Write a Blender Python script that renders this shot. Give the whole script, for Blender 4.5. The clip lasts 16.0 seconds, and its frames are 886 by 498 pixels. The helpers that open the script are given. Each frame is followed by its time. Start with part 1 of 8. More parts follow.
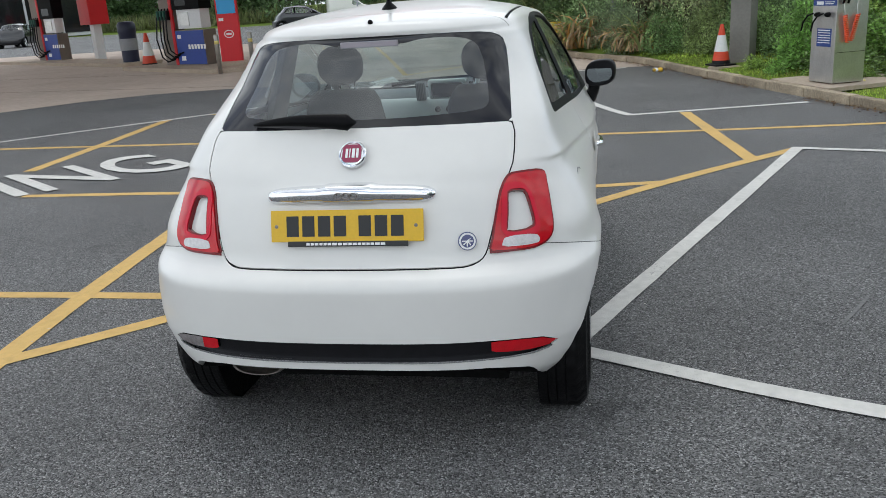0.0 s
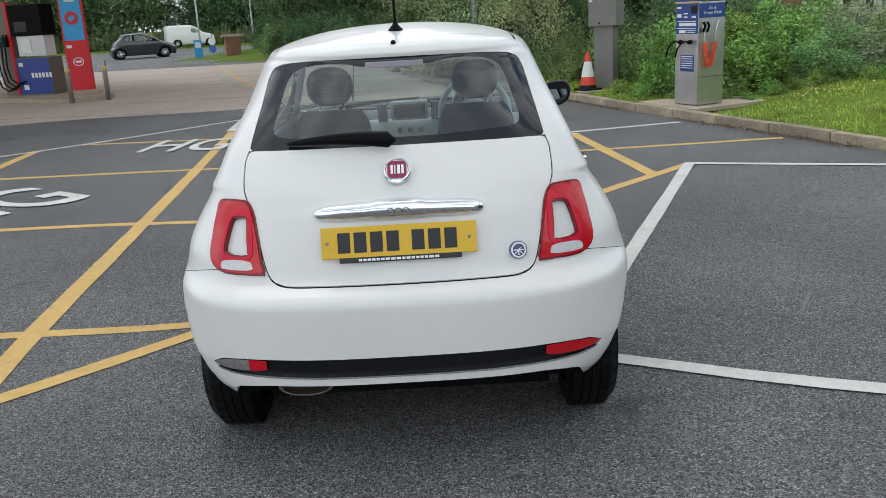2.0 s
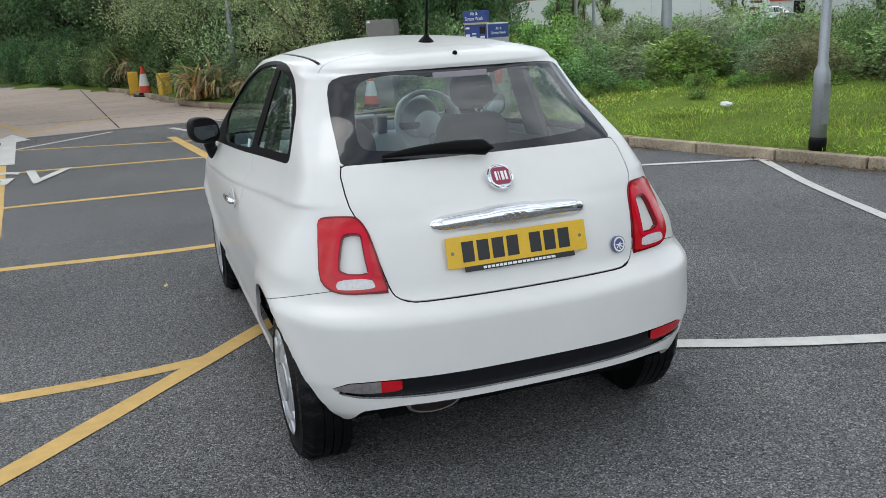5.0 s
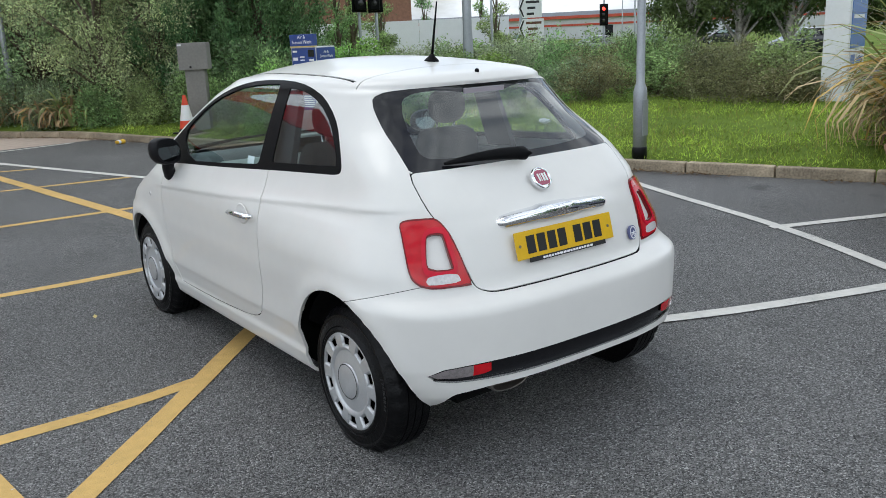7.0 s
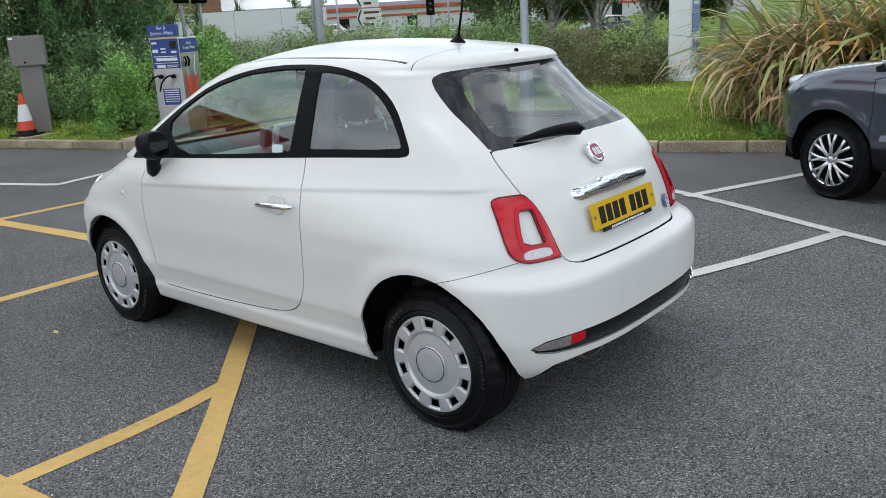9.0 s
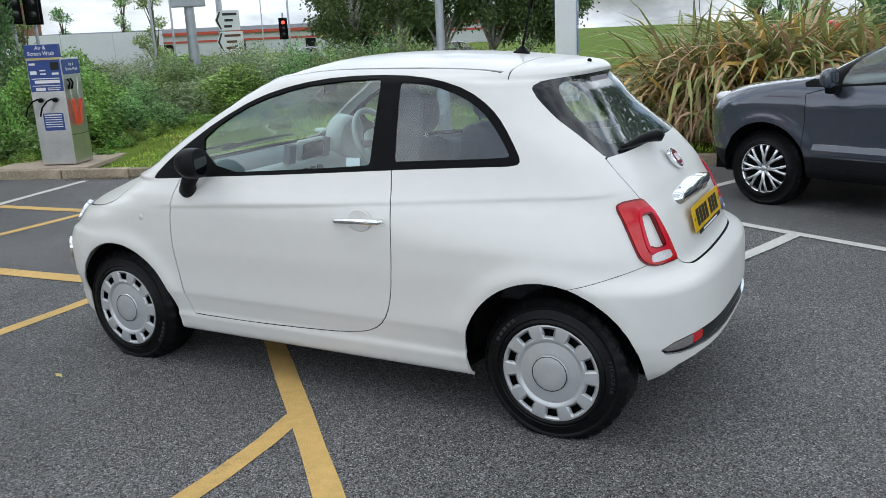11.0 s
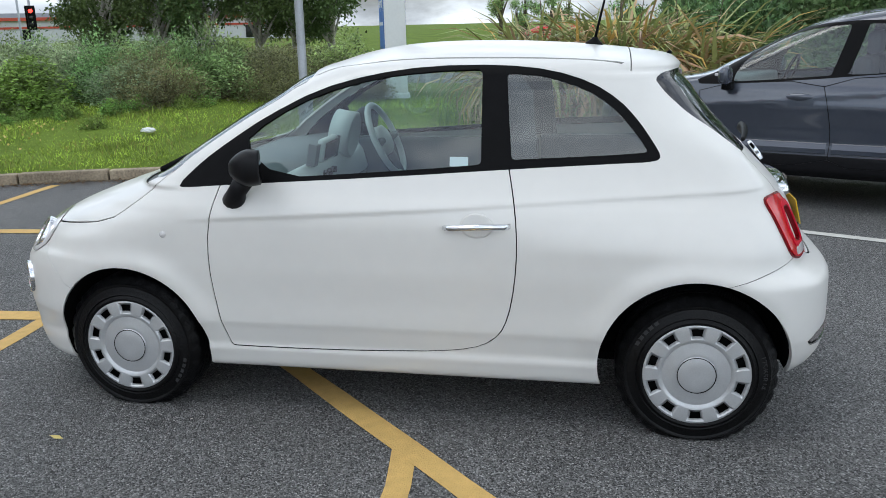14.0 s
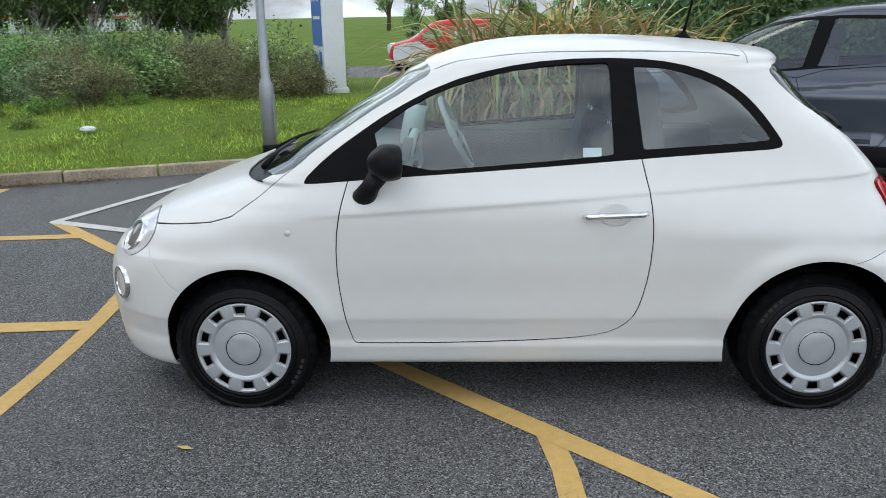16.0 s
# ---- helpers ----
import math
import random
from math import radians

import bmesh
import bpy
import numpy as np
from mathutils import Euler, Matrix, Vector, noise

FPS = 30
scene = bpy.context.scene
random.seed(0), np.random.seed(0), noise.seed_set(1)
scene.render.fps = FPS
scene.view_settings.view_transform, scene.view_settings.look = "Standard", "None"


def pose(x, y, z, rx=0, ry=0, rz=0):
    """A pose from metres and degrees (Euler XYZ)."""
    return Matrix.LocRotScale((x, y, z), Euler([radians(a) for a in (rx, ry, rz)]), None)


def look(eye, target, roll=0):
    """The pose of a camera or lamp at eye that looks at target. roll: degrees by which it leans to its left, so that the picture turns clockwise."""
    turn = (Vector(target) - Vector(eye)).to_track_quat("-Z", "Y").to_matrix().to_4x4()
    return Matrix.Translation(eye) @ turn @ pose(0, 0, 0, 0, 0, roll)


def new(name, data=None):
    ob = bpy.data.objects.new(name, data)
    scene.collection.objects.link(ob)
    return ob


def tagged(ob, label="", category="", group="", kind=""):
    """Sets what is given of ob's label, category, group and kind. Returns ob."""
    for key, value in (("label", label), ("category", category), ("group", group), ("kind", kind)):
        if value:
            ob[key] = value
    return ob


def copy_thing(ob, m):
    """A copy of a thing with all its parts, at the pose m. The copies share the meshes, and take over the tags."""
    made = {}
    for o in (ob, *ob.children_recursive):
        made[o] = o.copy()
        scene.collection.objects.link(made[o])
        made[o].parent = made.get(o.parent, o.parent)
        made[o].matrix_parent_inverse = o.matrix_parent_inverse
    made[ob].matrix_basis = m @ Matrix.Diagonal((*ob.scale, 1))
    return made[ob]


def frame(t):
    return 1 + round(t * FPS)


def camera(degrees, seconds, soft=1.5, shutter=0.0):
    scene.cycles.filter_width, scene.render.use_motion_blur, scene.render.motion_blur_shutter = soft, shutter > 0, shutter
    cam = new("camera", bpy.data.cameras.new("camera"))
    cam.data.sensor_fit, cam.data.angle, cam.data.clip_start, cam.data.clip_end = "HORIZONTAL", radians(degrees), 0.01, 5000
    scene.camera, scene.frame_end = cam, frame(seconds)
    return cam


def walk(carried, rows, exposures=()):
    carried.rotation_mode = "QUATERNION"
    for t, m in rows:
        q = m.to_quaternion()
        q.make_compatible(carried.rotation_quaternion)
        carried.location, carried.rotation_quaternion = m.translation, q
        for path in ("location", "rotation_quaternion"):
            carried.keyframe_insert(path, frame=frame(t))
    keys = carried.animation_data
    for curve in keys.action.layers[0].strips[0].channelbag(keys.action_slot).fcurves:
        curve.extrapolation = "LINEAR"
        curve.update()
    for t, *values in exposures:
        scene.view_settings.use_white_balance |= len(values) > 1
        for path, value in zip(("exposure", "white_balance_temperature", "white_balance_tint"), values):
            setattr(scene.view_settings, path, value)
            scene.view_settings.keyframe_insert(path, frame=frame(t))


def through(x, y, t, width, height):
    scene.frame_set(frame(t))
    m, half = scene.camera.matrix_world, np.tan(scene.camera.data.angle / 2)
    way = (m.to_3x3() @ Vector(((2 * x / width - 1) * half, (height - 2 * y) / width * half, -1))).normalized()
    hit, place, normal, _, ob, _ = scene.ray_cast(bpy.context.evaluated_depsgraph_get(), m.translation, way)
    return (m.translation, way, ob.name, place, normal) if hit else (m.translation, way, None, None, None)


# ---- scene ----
cam = camera(55.9, 16.0, soft=0.55)
PATH = [
    (0, (0.808, -2.962, 1.491), (0.444, -1.083, 0.91), -3.7),
    (0.5, (0.663, -3.014, 1.502), (0.426, -1.118, 0.911), -3.6),
    (1, (0.489, -3.108, 1.521), (0.358, -1.2, 0.935), -3.4),
    (1.5, (0.332, -3.157, 1.528), (0.272, -1.239, 0.963), -3.2),
    (2, (0.138, -3.112, 1.503), (0.141, -1.186, 0.963), -3.2),
    (2.5, (-0.036, -3.023, 1.511), (0.052, -1.094, 0.991), -2.9),
    (3, (-0.213, -3.064, 1.524), (-0.018, -1.139, 1.018), -2.7),
    (3.5, (-0.433, -3.136, 1.536), (-0.12, -1.226, 1.032), -2.3),
    (4, (-0.611, -3.132, 1.519), (-0.184, -1.246, 1.008), -2.4),
    (4.5, (-0.876, -3.019, 1.52), (-0.34, -1.164, 1.0), -2.8),
    (7, (-2.256, -2.674, 1.564), (-1.108, -1.113, 1.067), -2.6),
    (7.5, (-2.455, -2.535, 1.525), (-1.206, -1.051, 1.033), -2.5),
    (8, (-2.581, -2.317, 1.521), (-1.251, -0.913, 1.013), -2.6),
    (8.5, (-2.744, -2.164, 1.544), (-1.344, -0.836, 1.018), -2.9),
    (9, (-3.005, -2.007, 1.569), (-1.543, -0.753, 1.032), -3.2),
    (11.5, (-3.593, -0.851, 1.551), (-1.836, -0.028, 1.066), -2.5),
    (12, (-3.556, -0.62, 1.556), (-1.746, 0.08, 1.074), -2.3),
    (12.5, (-3.651, -0.392, 1.577), (-1.807, 0.199, 1.074), -2.1),
    (13, (-3.795, -0.134, 1.598), (-1.927, 0.362, 1.083), -1.5),
    (13.5, (-3.824, 0.119, 1.546), (-1.935, 0.537, 1.037), -1.2),
    (14, (-3.765, 0.369, 1.555), (-1.869, 0.736, 1.032), -1.3),
    (14.5, (-3.833, 0.592, 1.591), (-1.935, 0.908, 1.044), -1.6),
    (15, (-3.941, 0.843, 1.591), (-2.037, 1.11, 1.038), -1.7),
    (15.5, (-3.992, 1.084, 1.562), (-2.079, 1.271, 1.01), -1.5),
    (16, (-3.918, 1.33, 1.574), (-1.995, 1.419, 1.033), -1.1),
]
walk(cam, [(t, look(eye, target, roll)) for t, eye, target, roll in PATH], [(0.0, 0.88, 6180, 6.5), (16.0, 0.88, 6000, 6.0)])

# ---- world, sun, exposure ----
world = bpy.data.worlds.new("sky")
scene.world = world
world.use_nodes = True
wn, wl = world.node_tree.nodes, world.node_tree.links
bg = wn["Background"]
sky = wn.new("ShaderNodeTexSky")
sky.sky_type = "NISHITA"
sky.sun_disc = False
SUN_EL, SUN_ROT = 64.0, 335.0
sky.sun_elevation, sky.sun_rotation = radians(SUN_EL), radians(SUN_ROT)
sky.air_density, sky.dust_density, sky.ozone_density = 1.0, 2.5, 1.0
# broken cloud: soft white and grey masses over the blue
tc = wn.new("ShaderNodeTexCoord")
mp = wn.new("ShaderNodeMapping")
mp.inputs["Scale"].default_value = (1.0, 1.0, 2.6)
wl.new(tc.outputs["Generated"], mp.inputs["Vector"])
cl = wn.new("ShaderNodeTexNoise")
cl.inputs["Scale"].default_value, cl.inputs["Detail"].default_value, cl.inputs["Roughness"].default_value = 2.6, 9.0, 0.58
wl.new(mp.outputs["Vector"], cl.inputs["Vector"])
cr = wn.new("ShaderNodeValToRGB")
cr.color_ramp.elements[0].position, cr.color_ramp.elements[0].color = 0.34, (0.0, 0.0, 0.0, 1)
cr.color_ramp.elements[1].position, cr.color_ramp.elements[1].color = 0.52, (1.0, 1.0, 1.0, 1)
wl.new(cl.outputs["Fac"], cr.inputs["Fac"])
cl2 = wn.new("ShaderNodeTexNoise")
cl2.inputs["Scale"].default_value, cl2.inputs["Detail"].default_value = 4.5, 8.0
wl.new(mp.outputs["Vector"], cl2.inputs["Vector"])
cr2 = wn.new("ShaderNodeValToRGB")
cr2.color_ramp.elements[0].position, cr2.color_ramp.elements[0].color = 0.34, (4.9, 5.1, 5.5, 1)
cr2.color_ramp.elements[1].position, cr2.color_ramp.elements[1].color = 0.64, (12.6, 12.7, 12.9, 1)
wl.new(cl2.outputs["Fac"], cr2.inputs["Fac"])
mx = wn.new("ShaderNodeMix")
mx.data_type = "RGBA"
wl.new(cr.outputs["Color"], mx.inputs[0])
wl.new(sky.outputs["Color"], mx.inputs[6])
wl.new(cr2.outputs["Color"], mx.inputs[7])
# pale haze at the horizon; zenith dimmed to hold down light on roofs
sep = wn.new("ShaderNodeSeparateXYZ")
wl.new(tc.outputs["Generated"], sep.inputs[0])
gr = wn.new("ShaderNodeMapRange")
gr.inputs["From Min"].default_value, gr.inputs["From Max"].default_value = 0.0, 1.0
gr.inputs["To Min"].default_value, gr.inputs["To Max"].default_value = 1.0, 0.40
wl.new(sep.outputs[2], gr.inputs["Value"])
mg = wn.new("ShaderNodeMix")
mg.data_type, mg.blend_type = "RGBA", "MULTIPLY"
mg.inputs[0].default_value = 1.0
wl.new(mx.outputs[2], mg.inputs[6])
hz = wn.new("ShaderNodeMapRange")
hz.inputs["From Min"].default_value, hz.inputs["From Max"].default_value = 0.02, 0.30
hz.inputs["To Min"].default_value, hz.inputs["To Max"].default_value = 0.62, 1.12
wl.new(sep.outputs[2], hz.inputs["Value"])
hm = wn.new("ShaderNodeMath")
hm.operation = "MULTIPLY"
wl.new(gr.outputs["Result"], hm.inputs[0])
wl.new(hz.outputs["Result"], hm.inputs[1])
wl.new(hm.outputs[0], mg.inputs[7])
wl.new(mg.outputs[2], bg.inputs["Color"])
bg.inputs["Strength"].default_value = 0.115

sun = new("sun", bpy.data.lights.new("sun", "SUN"))
sun.data.energy, sun.data.angle, sun.data.color = 0.30, radians(30), (1.0, 0.96, 0.9)
sun.matrix_world = pose(0, 0, 30, 90 - SUN_EL, 0, 180 - SUN_ROT)


# ---- materials ----
def material(name, color, rough=0.6, metal=0.0, vary=0.0, scale=8.0, bump=0.0, bump_scale=60.0, coat=0.0, spec=0.5, detail=6.0, dark=None, rnd=0.0):
    """A plain surface with two scales of mottling, a fine relief and, if asked, a change from piece to piece."""
    m = bpy.data.materials.new(name)
    m.use_nodes = True
    n, l = m.node_tree.nodes, m.node_tree.links
    p = n["Principled BSDF"]
    p.inputs["Base Color"].default_value = (*color, 1)
    p.inputs["Roughness"].default_value = rough
    p.inputs["Metallic"].default_value = metal
    p.inputs["Coat Weight"].default_value = coat
    p.inputs["Coat Roughness"].default_value = 0.04
    p.inputs["Specular IOR Level"].default_value = spec
    if vary or bump:
        t = n.new("ShaderNodeTexCoord")
    out = None
    if vary:
        a = n.new("ShaderNodeTexNoise")
        a.inputs["Scale"].default_value, a.inputs["Detail"].default_value = scale, detail
        b = n.new("ShaderNodeTexNoise")
        b.inputs["Scale"].default_value, b.inputs["Detail"].default_value = scale * 9.3, 4.0
        l.new(t.outputs["Object"], a.inputs["Vector"])
        l.new(t.outputs["Object"], b.inputs["Vector"])
        add = n.new("ShaderNodeMath")
        add.operation = "ADD"
        l.new(a.outputs["Fac"], add.inputs[0])
        l.new(b.outputs["Fac"], add.inputs[1])
        r = n.new("ShaderNodeMapRange")
        r.inputs["From Min"].default_value, r.inputs["From Max"].default_value = 0.65, 1.35
        l.new(add.outputs[0], r.inputs["Value"])
        mix = n.new("ShaderNodeMix")
        mix.data_type = "RGBA"
        low = dark or tuple(c * (1 - vary) for c in color)
        high = tuple(min(1, c * (1 + vary)) for c in color)
        mix.inputs[6].default_value, mix.inputs[7].default_value = (*low, 1), (*high, 1)
        l.new(r.outputs["Result"], mix.inputs[0])
        out = mix.outputs[2]
    if rnd:
        oi = n.new("ShaderNodeObjectInfo")
        hs = n.new("ShaderNodeHueSaturation")
        mr = n.new("ShaderNodeMapRange")
        mr.inputs["To Min"].default_value, mr.inputs["To Max"].default_value = 1 - rnd, 1 + rnd
        l.new(oi.outputs["Random"], mr.inputs["Value"])
        l.new(mr.outputs["Result"], hs.inputs["Value"])
        if out:
            l.new(out, hs.inputs["Color"])
        else:
            hs.inputs["Color"].default_value = (*color, 1)
        out = hs.outputs["Color"]
    if out:
        l.new(out, p.inputs["Base Color"])
    if bump:
        c = n.new("ShaderNodeTexNoise")
        c.inputs["Scale"].default_value, c.inputs["Detail"].default_value = bump_scale, 5.0
        l.new(t.outputs["Object"], c.inputs["Vector"])
        bm_ = n.new("ShaderNodeBump")
        bm_.inputs["Strength"].default_value, bm_.inputs["Distance"].default_value = bump, 0.01
        l.new(c.outputs["Fac"], bm_.inputs["Height"])
        l.new(bm_.outputs["Normal"], p.inputs["Normal"])
    return m


def glass(name, tint, rough=0.0, body=0.0, gloss=0.06):
    """A thin pane: tinted see-through, with gloss by Fresnel; body: share of flat grey standing in for reflected haze.
    """
    m = bpy.data.materials.new(name)
    m.use_nodes = True
    n, l = m.node_tree.nodes, m.node_tree.links
    n.remove(n["Principled BSDF"])
    tr, gl, lw, mix = n.new("ShaderNodeBsdfTransparent"), n.new("ShaderNodeBsdfGlossy"), n.new("ShaderNodeLayerWeight"), n.new("ShaderNodeMixShader")
    tr.inputs["Color"].default_value = (*tint, 1)
    gl.inputs["Roughness"].default_value = rough
    lw.inputs["Blend"].default_value = 0.5
    pw, sc = n.new("ShaderNodeMath"), n.new("ShaderNodeMath")
    pw.operation, sc.operation = "POWER", "MULTIPLY_ADD"
    pw.inputs[1].default_value = 3.6
    sc.inputs[1].default_value, sc.inputs[2].default_value = 0.94 - gloss, gloss
    l.new(lw.outputs["Facing"], pw.inputs[0])
    l.new(pw.outputs[0], sc.inputs[0])
    l.new(sc.outputs[0], mix.inputs[0])
    src = tr.outputs[0]
    if body:
        df, m2 = n.new("ShaderNodeBsdfDiffuse"), n.new("ShaderNodeMixShader")
        df.inputs["Color"].default_value = (0.5, 0.52, 0.53, 1)
        m2.inputs[0].default_value = body
        l.new(tr.outputs[0], m2.inputs[1])
        l.new(df.outputs[0], m2.inputs[2])
        src = m2.outputs[0]
    l.new(src, mix.inputs[1])
    l.new(gl.outputs[0], mix.inputs[2])
    l.new(mix.outputs[0], n["Material Output"].inputs["Surface"])
    return m


M = {}
M["paint"] = material("white_car_paint", (0.715, 0.702, 0.672), 0.32, vary=0.02, scale=1.5, coat=0.35, spec=0.35)
M["gap"] = material("panel_gap", (0.012, 0.012, 0.013), 0.9, spec=0.1)
M["trim"] = material("black_trim", (0.005, 0.005, 0.0055), 0.45, spec=0.07, vary=0.25, scale=20, bump=0.05, bump_scale=300)
M["frit"] = material("black_glass_band", (0.010, 0.010, 0.012), 0.05, spec=0.55)
M["plastic"] = material("grey_black_plastic", (0.008, 0.008, 0.0095), 0.42, spec=0.18, vary=0.3, scale=30, bump=0.1, bump_scale=400)
M["under"] = material("underbody", (0.006, 0.006, 0.006), 0.9, spec=0.06, vary=0.5, scale=6)
M["rubber"] = material("tyre_rubber", (0.0035, 0.0035, 0.004), 0.42, spec=0.19, vary=0.45, scale=14, bump=0.3, bump_scale=90)
M["silver"] = material("silver_wheel_paint", (0.52, 0.53, 0.54), 0.34, metal=0.45, vary=0.07, scale=20)
M["alloy"] = material("bright_alloy", (0.74, 0.75, 0.77), 0.25, metal=0.8, vary=0.05, scale=20)
M["chrome"] = material("chrome", (0.82, 0.83, 0.85), 0.06, metal=1.0)
M["dull"] = material("dull_metal", (0.22, 0.20, 0.18), 0.4, metal=0.9, vary=0.2, scale=18)
M["red_ring"] = material("bright_red_lens", (0.55, 0.005, 0.026), 0.2, spec=0.22, coat=0.12, vary=0.04, scale=60)
M["red_deep"] = material("deep_red_lens", (0.16, 0.002, 0.005), 0.15, spec=0.4)
M["red_lens"] = material("red_lamp_lens", (0.50, 0.005, 0.012), 0.12, spec=0.3, coat=0.35, vary=0.15, scale=40)
M["smoke_lens"] = material("smoky_clear_lens", (0.20, 0.18, 0.18), 0.10, coat=0.6, vary=0.3, scale=60)
M["clear_lens"] = material("clear_lamp_lens", (0.62, 0.60, 0.60), 0.12, coat=0.6, vary=0.2, scale=90)
M["glass"] = glass("car_glass", (0.77, 0.89, 0.875), gloss=0.115)
M["tint"] = glass("tinted_glass", (0.76, 0.83, 0.83), body=0.012, gloss=0.13)
M["cloth"] = material("dark_seat_cloth", (0.05, 0.052, 0.058), 0.85, vary=0.3, scale=40, bump=0.2, bump_scale=500)
M["ivory"] = material("ivory_dashboard", (0.60, 0.64, 0.62), 0.35, vary=0.06, scale=6)
M["dash"] = material("grey_dashboard", (0.13, 0.142, 0.150), 0.6, vary=0.2, scale=20)
M["screen"] = material("dark_screen", (0.01, 0.011, 0.013), 0.08)
M["yellow_plate"] = material("yellow_plate", (0.72, 0.44, 0.010), 0.3, vary=0.06, scale=12)
M["black_ink"] = material("black_ink", (0.012, 0.012, 0.013), 0.4)
M["mirror"] = material("mirror_glass", (0.20, 0.22, 0.23), 0.02, metal=1.0)
M["lamp_grey"] = material("greyish_lamp", (0.34, 0.31, 0.34), 0.3)
M["seam_grey"] = material("thin_seam", (0.30, 0.30, 0.30), 0.7)
M["pale_sticker"] = material("pale_sticker", (0.55, 0.68, 0.70), 0.5)
M["white_ink"] = material("white_ink", (0.8, 0.8, 0.8), 0.5)
M["maroon"] = material("maroon_enamel", (0.26, 0.015, 0.06), 0.12, coat=0.5)
M["navy"] = material("navy_enamel", (0.09, 0.10, 0.22), 0.3)
M["grey_paint"] = material("dark_grey_car_paint", (0.060, 0.069, 0.092), 0.20, metal=0.35, vary=0.05, scale=3, coat=1.0)
M["steel"] = material("brushed_steel", (0.60, 0.60, 0.59), 0.30, metal=0.9, vary=0.14, scale=5)
M["blue"] = material("blue_panel", (0.025, 0.06, 0.24), 0.35, vary=0.08, scale=4)
M["orange"] = material("orange_hose", (0.85, 0.10, 0.02), 0.4)
M["box_grey"] = material("grey_brown_cabinet", (0.20, 0.19, 0.17), 0.6, vary=0.14, scale=3, bump=0.1)
M["cone_red"] = material("cone_orange_red", (0.62, 0.06, 0.02), 0.55, vary=0.12, scale=9)
M["cone_white"] = material("cone_white_sleeve", (0.72, 0.72, 0.70), 0.5, vary=0.1, scale=12)
M["galv"] = material("galvanised_steel", (0.36, 0.38, 0.40), 0.5, metal=0.6, vary=0.15, scale=7)
M["sign_white"] = material("white_sign_panel", (0.74, 0.75, 0.76), 0.4, vary=0.04, scale=2)
M["red_panel"] = material("red_panel", (0.62, 0.012, 0.02), 0.35, vary=0.05, scale=3)
M["blue_sign"] = material("blue_sign_panel", (0.05, 0.16, 0.48), 0.4, vary=0.04, scale=2)
M["blue_pump"] = material("blue_pump_panel", (0.015, 0.05, 0.28), 0.35, vary=0.1, scale=3)
M["pump_brown"] = material("brown_grey_steel", (0.20, 0.165, 0.14), 0.5, metal=0.3, vary=0.1, scale=4)
M["green_nozzle"] = material("green_rubber", (0.02, 0.10, 0.07), 0.6)
M["pale_yellow"] = material("pale_yellow_band", (0.62, 0.50, 0.16), 0.5)
M["bollard"] = material("weathered_bollard_steel", (0.34, 0.32, 0.29), 0.4, metal=0.7, vary=0.2, scale=9)
M["bin_navy"] = material("navy_bin_plastic", (0.012, 0.016, 0.045), 0.45, vary=0.15, scale=5)
M["film"] = material("grey_film", (0.28, 0.29, 0.31), 0.25, vary=0.15, scale=12)
M["pad"] = material("pale_concrete", (0.40, 0.325, 0.25), 0.9, vary=0.18, scale=2.5, bump=0.3, bump_scale=50)
M["dark_lens"] = material("unlit_lens", (0.02, 0.02, 0.02), 0.2)
M["brown_sign"] = material("brown_sign", (0.12, 0.045, 0.02), 0.5)
M["yellow_block"] = material("yellow_plastic", (0.70, 0.42, 0.02), 0.5, vary=0.1, scale=5)
M["brick"] = material("brown_brick", (0.25, 0.13, 0.085), 0.9, vary=0.3, scale=6, bump=0.3, bump_scale=30)
M["store_white"] = material("pale_cladding", (0.52, 0.53, 0.54), 0.6, vary=0.08, scale=0.3)
M["store_red"] = material("red_cladding", (0.45, 0.06, 0.03), 0.5, vary=0.08, scale=0.5)
M["store_roof"] = material("grey_roof", (0.26, 0.27, 0.29), 0.7, vary=0.1, scale=0.5)
M["sky_blue"] = material("light_blue_panel", (0.05, 0.36, 0.72), 0.35)


# ---- small builders ----
def thing(name, label, category, at=(0, 0, 0), turn=0.0, group=""):
    ob = new(name)
    ob.empty_display_size = 0.1
    ob.matrix_world = pose(*at, 0, 0, turn)
    return tagged(ob, label, category, group)


def finish(bm, name, mat, smooth=False):
    me = bpy.data.meshes.new(name)
    bm.to_mesh(me)
    bm.free()
    for mm in (mat if isinstance(mat, (list, tuple)) else [mat]):
        me.materials.append(mm)
    if smooth:
        me.polygons.foreach_set("use_smooth", [True] * len(me.polygons))
    return me


def part(name, bm, mat, parent=None, label="", smooth=False, angle=None):
    me = finish(bm, name, mat, smooth)
    if angle:
        me.polygons.foreach_set("use_smooth", [True] * len(me.polygons))
        me.set_sharp_from_angle(angle=radians(angle))
    ob = new(name, me)
    ob.parent = parent
    return tagged(ob, label)


def box(bm, lo, hi, bevel=0.0, m=None, seg=2):
    """An axis-aligned block between two corners, edges rounded."""
    r = bmesh.ops.create_cube(bm, size=1.0)
    vs = r["verts"]
    for v in vs:
        v.co = Vector([lo[i] + (v.co[i] + 0.5) * (hi[i] - lo[i]) for i in range(3)])
    if bevel:
        es = list({e for v in vs for e in v.link_edges})
        bb = bmesh.ops.bevel(bm, geom=es, offset=bevel, segments=seg, affect="EDGES", profile=0.6)
        vs = list({v for f in bb["faces"] for v in f.verts} | {v for v in vs if v.is_valid})
    if m is not None:
        bmesh.ops.transform(bm, matrix=m, verts=vs)
    return vs


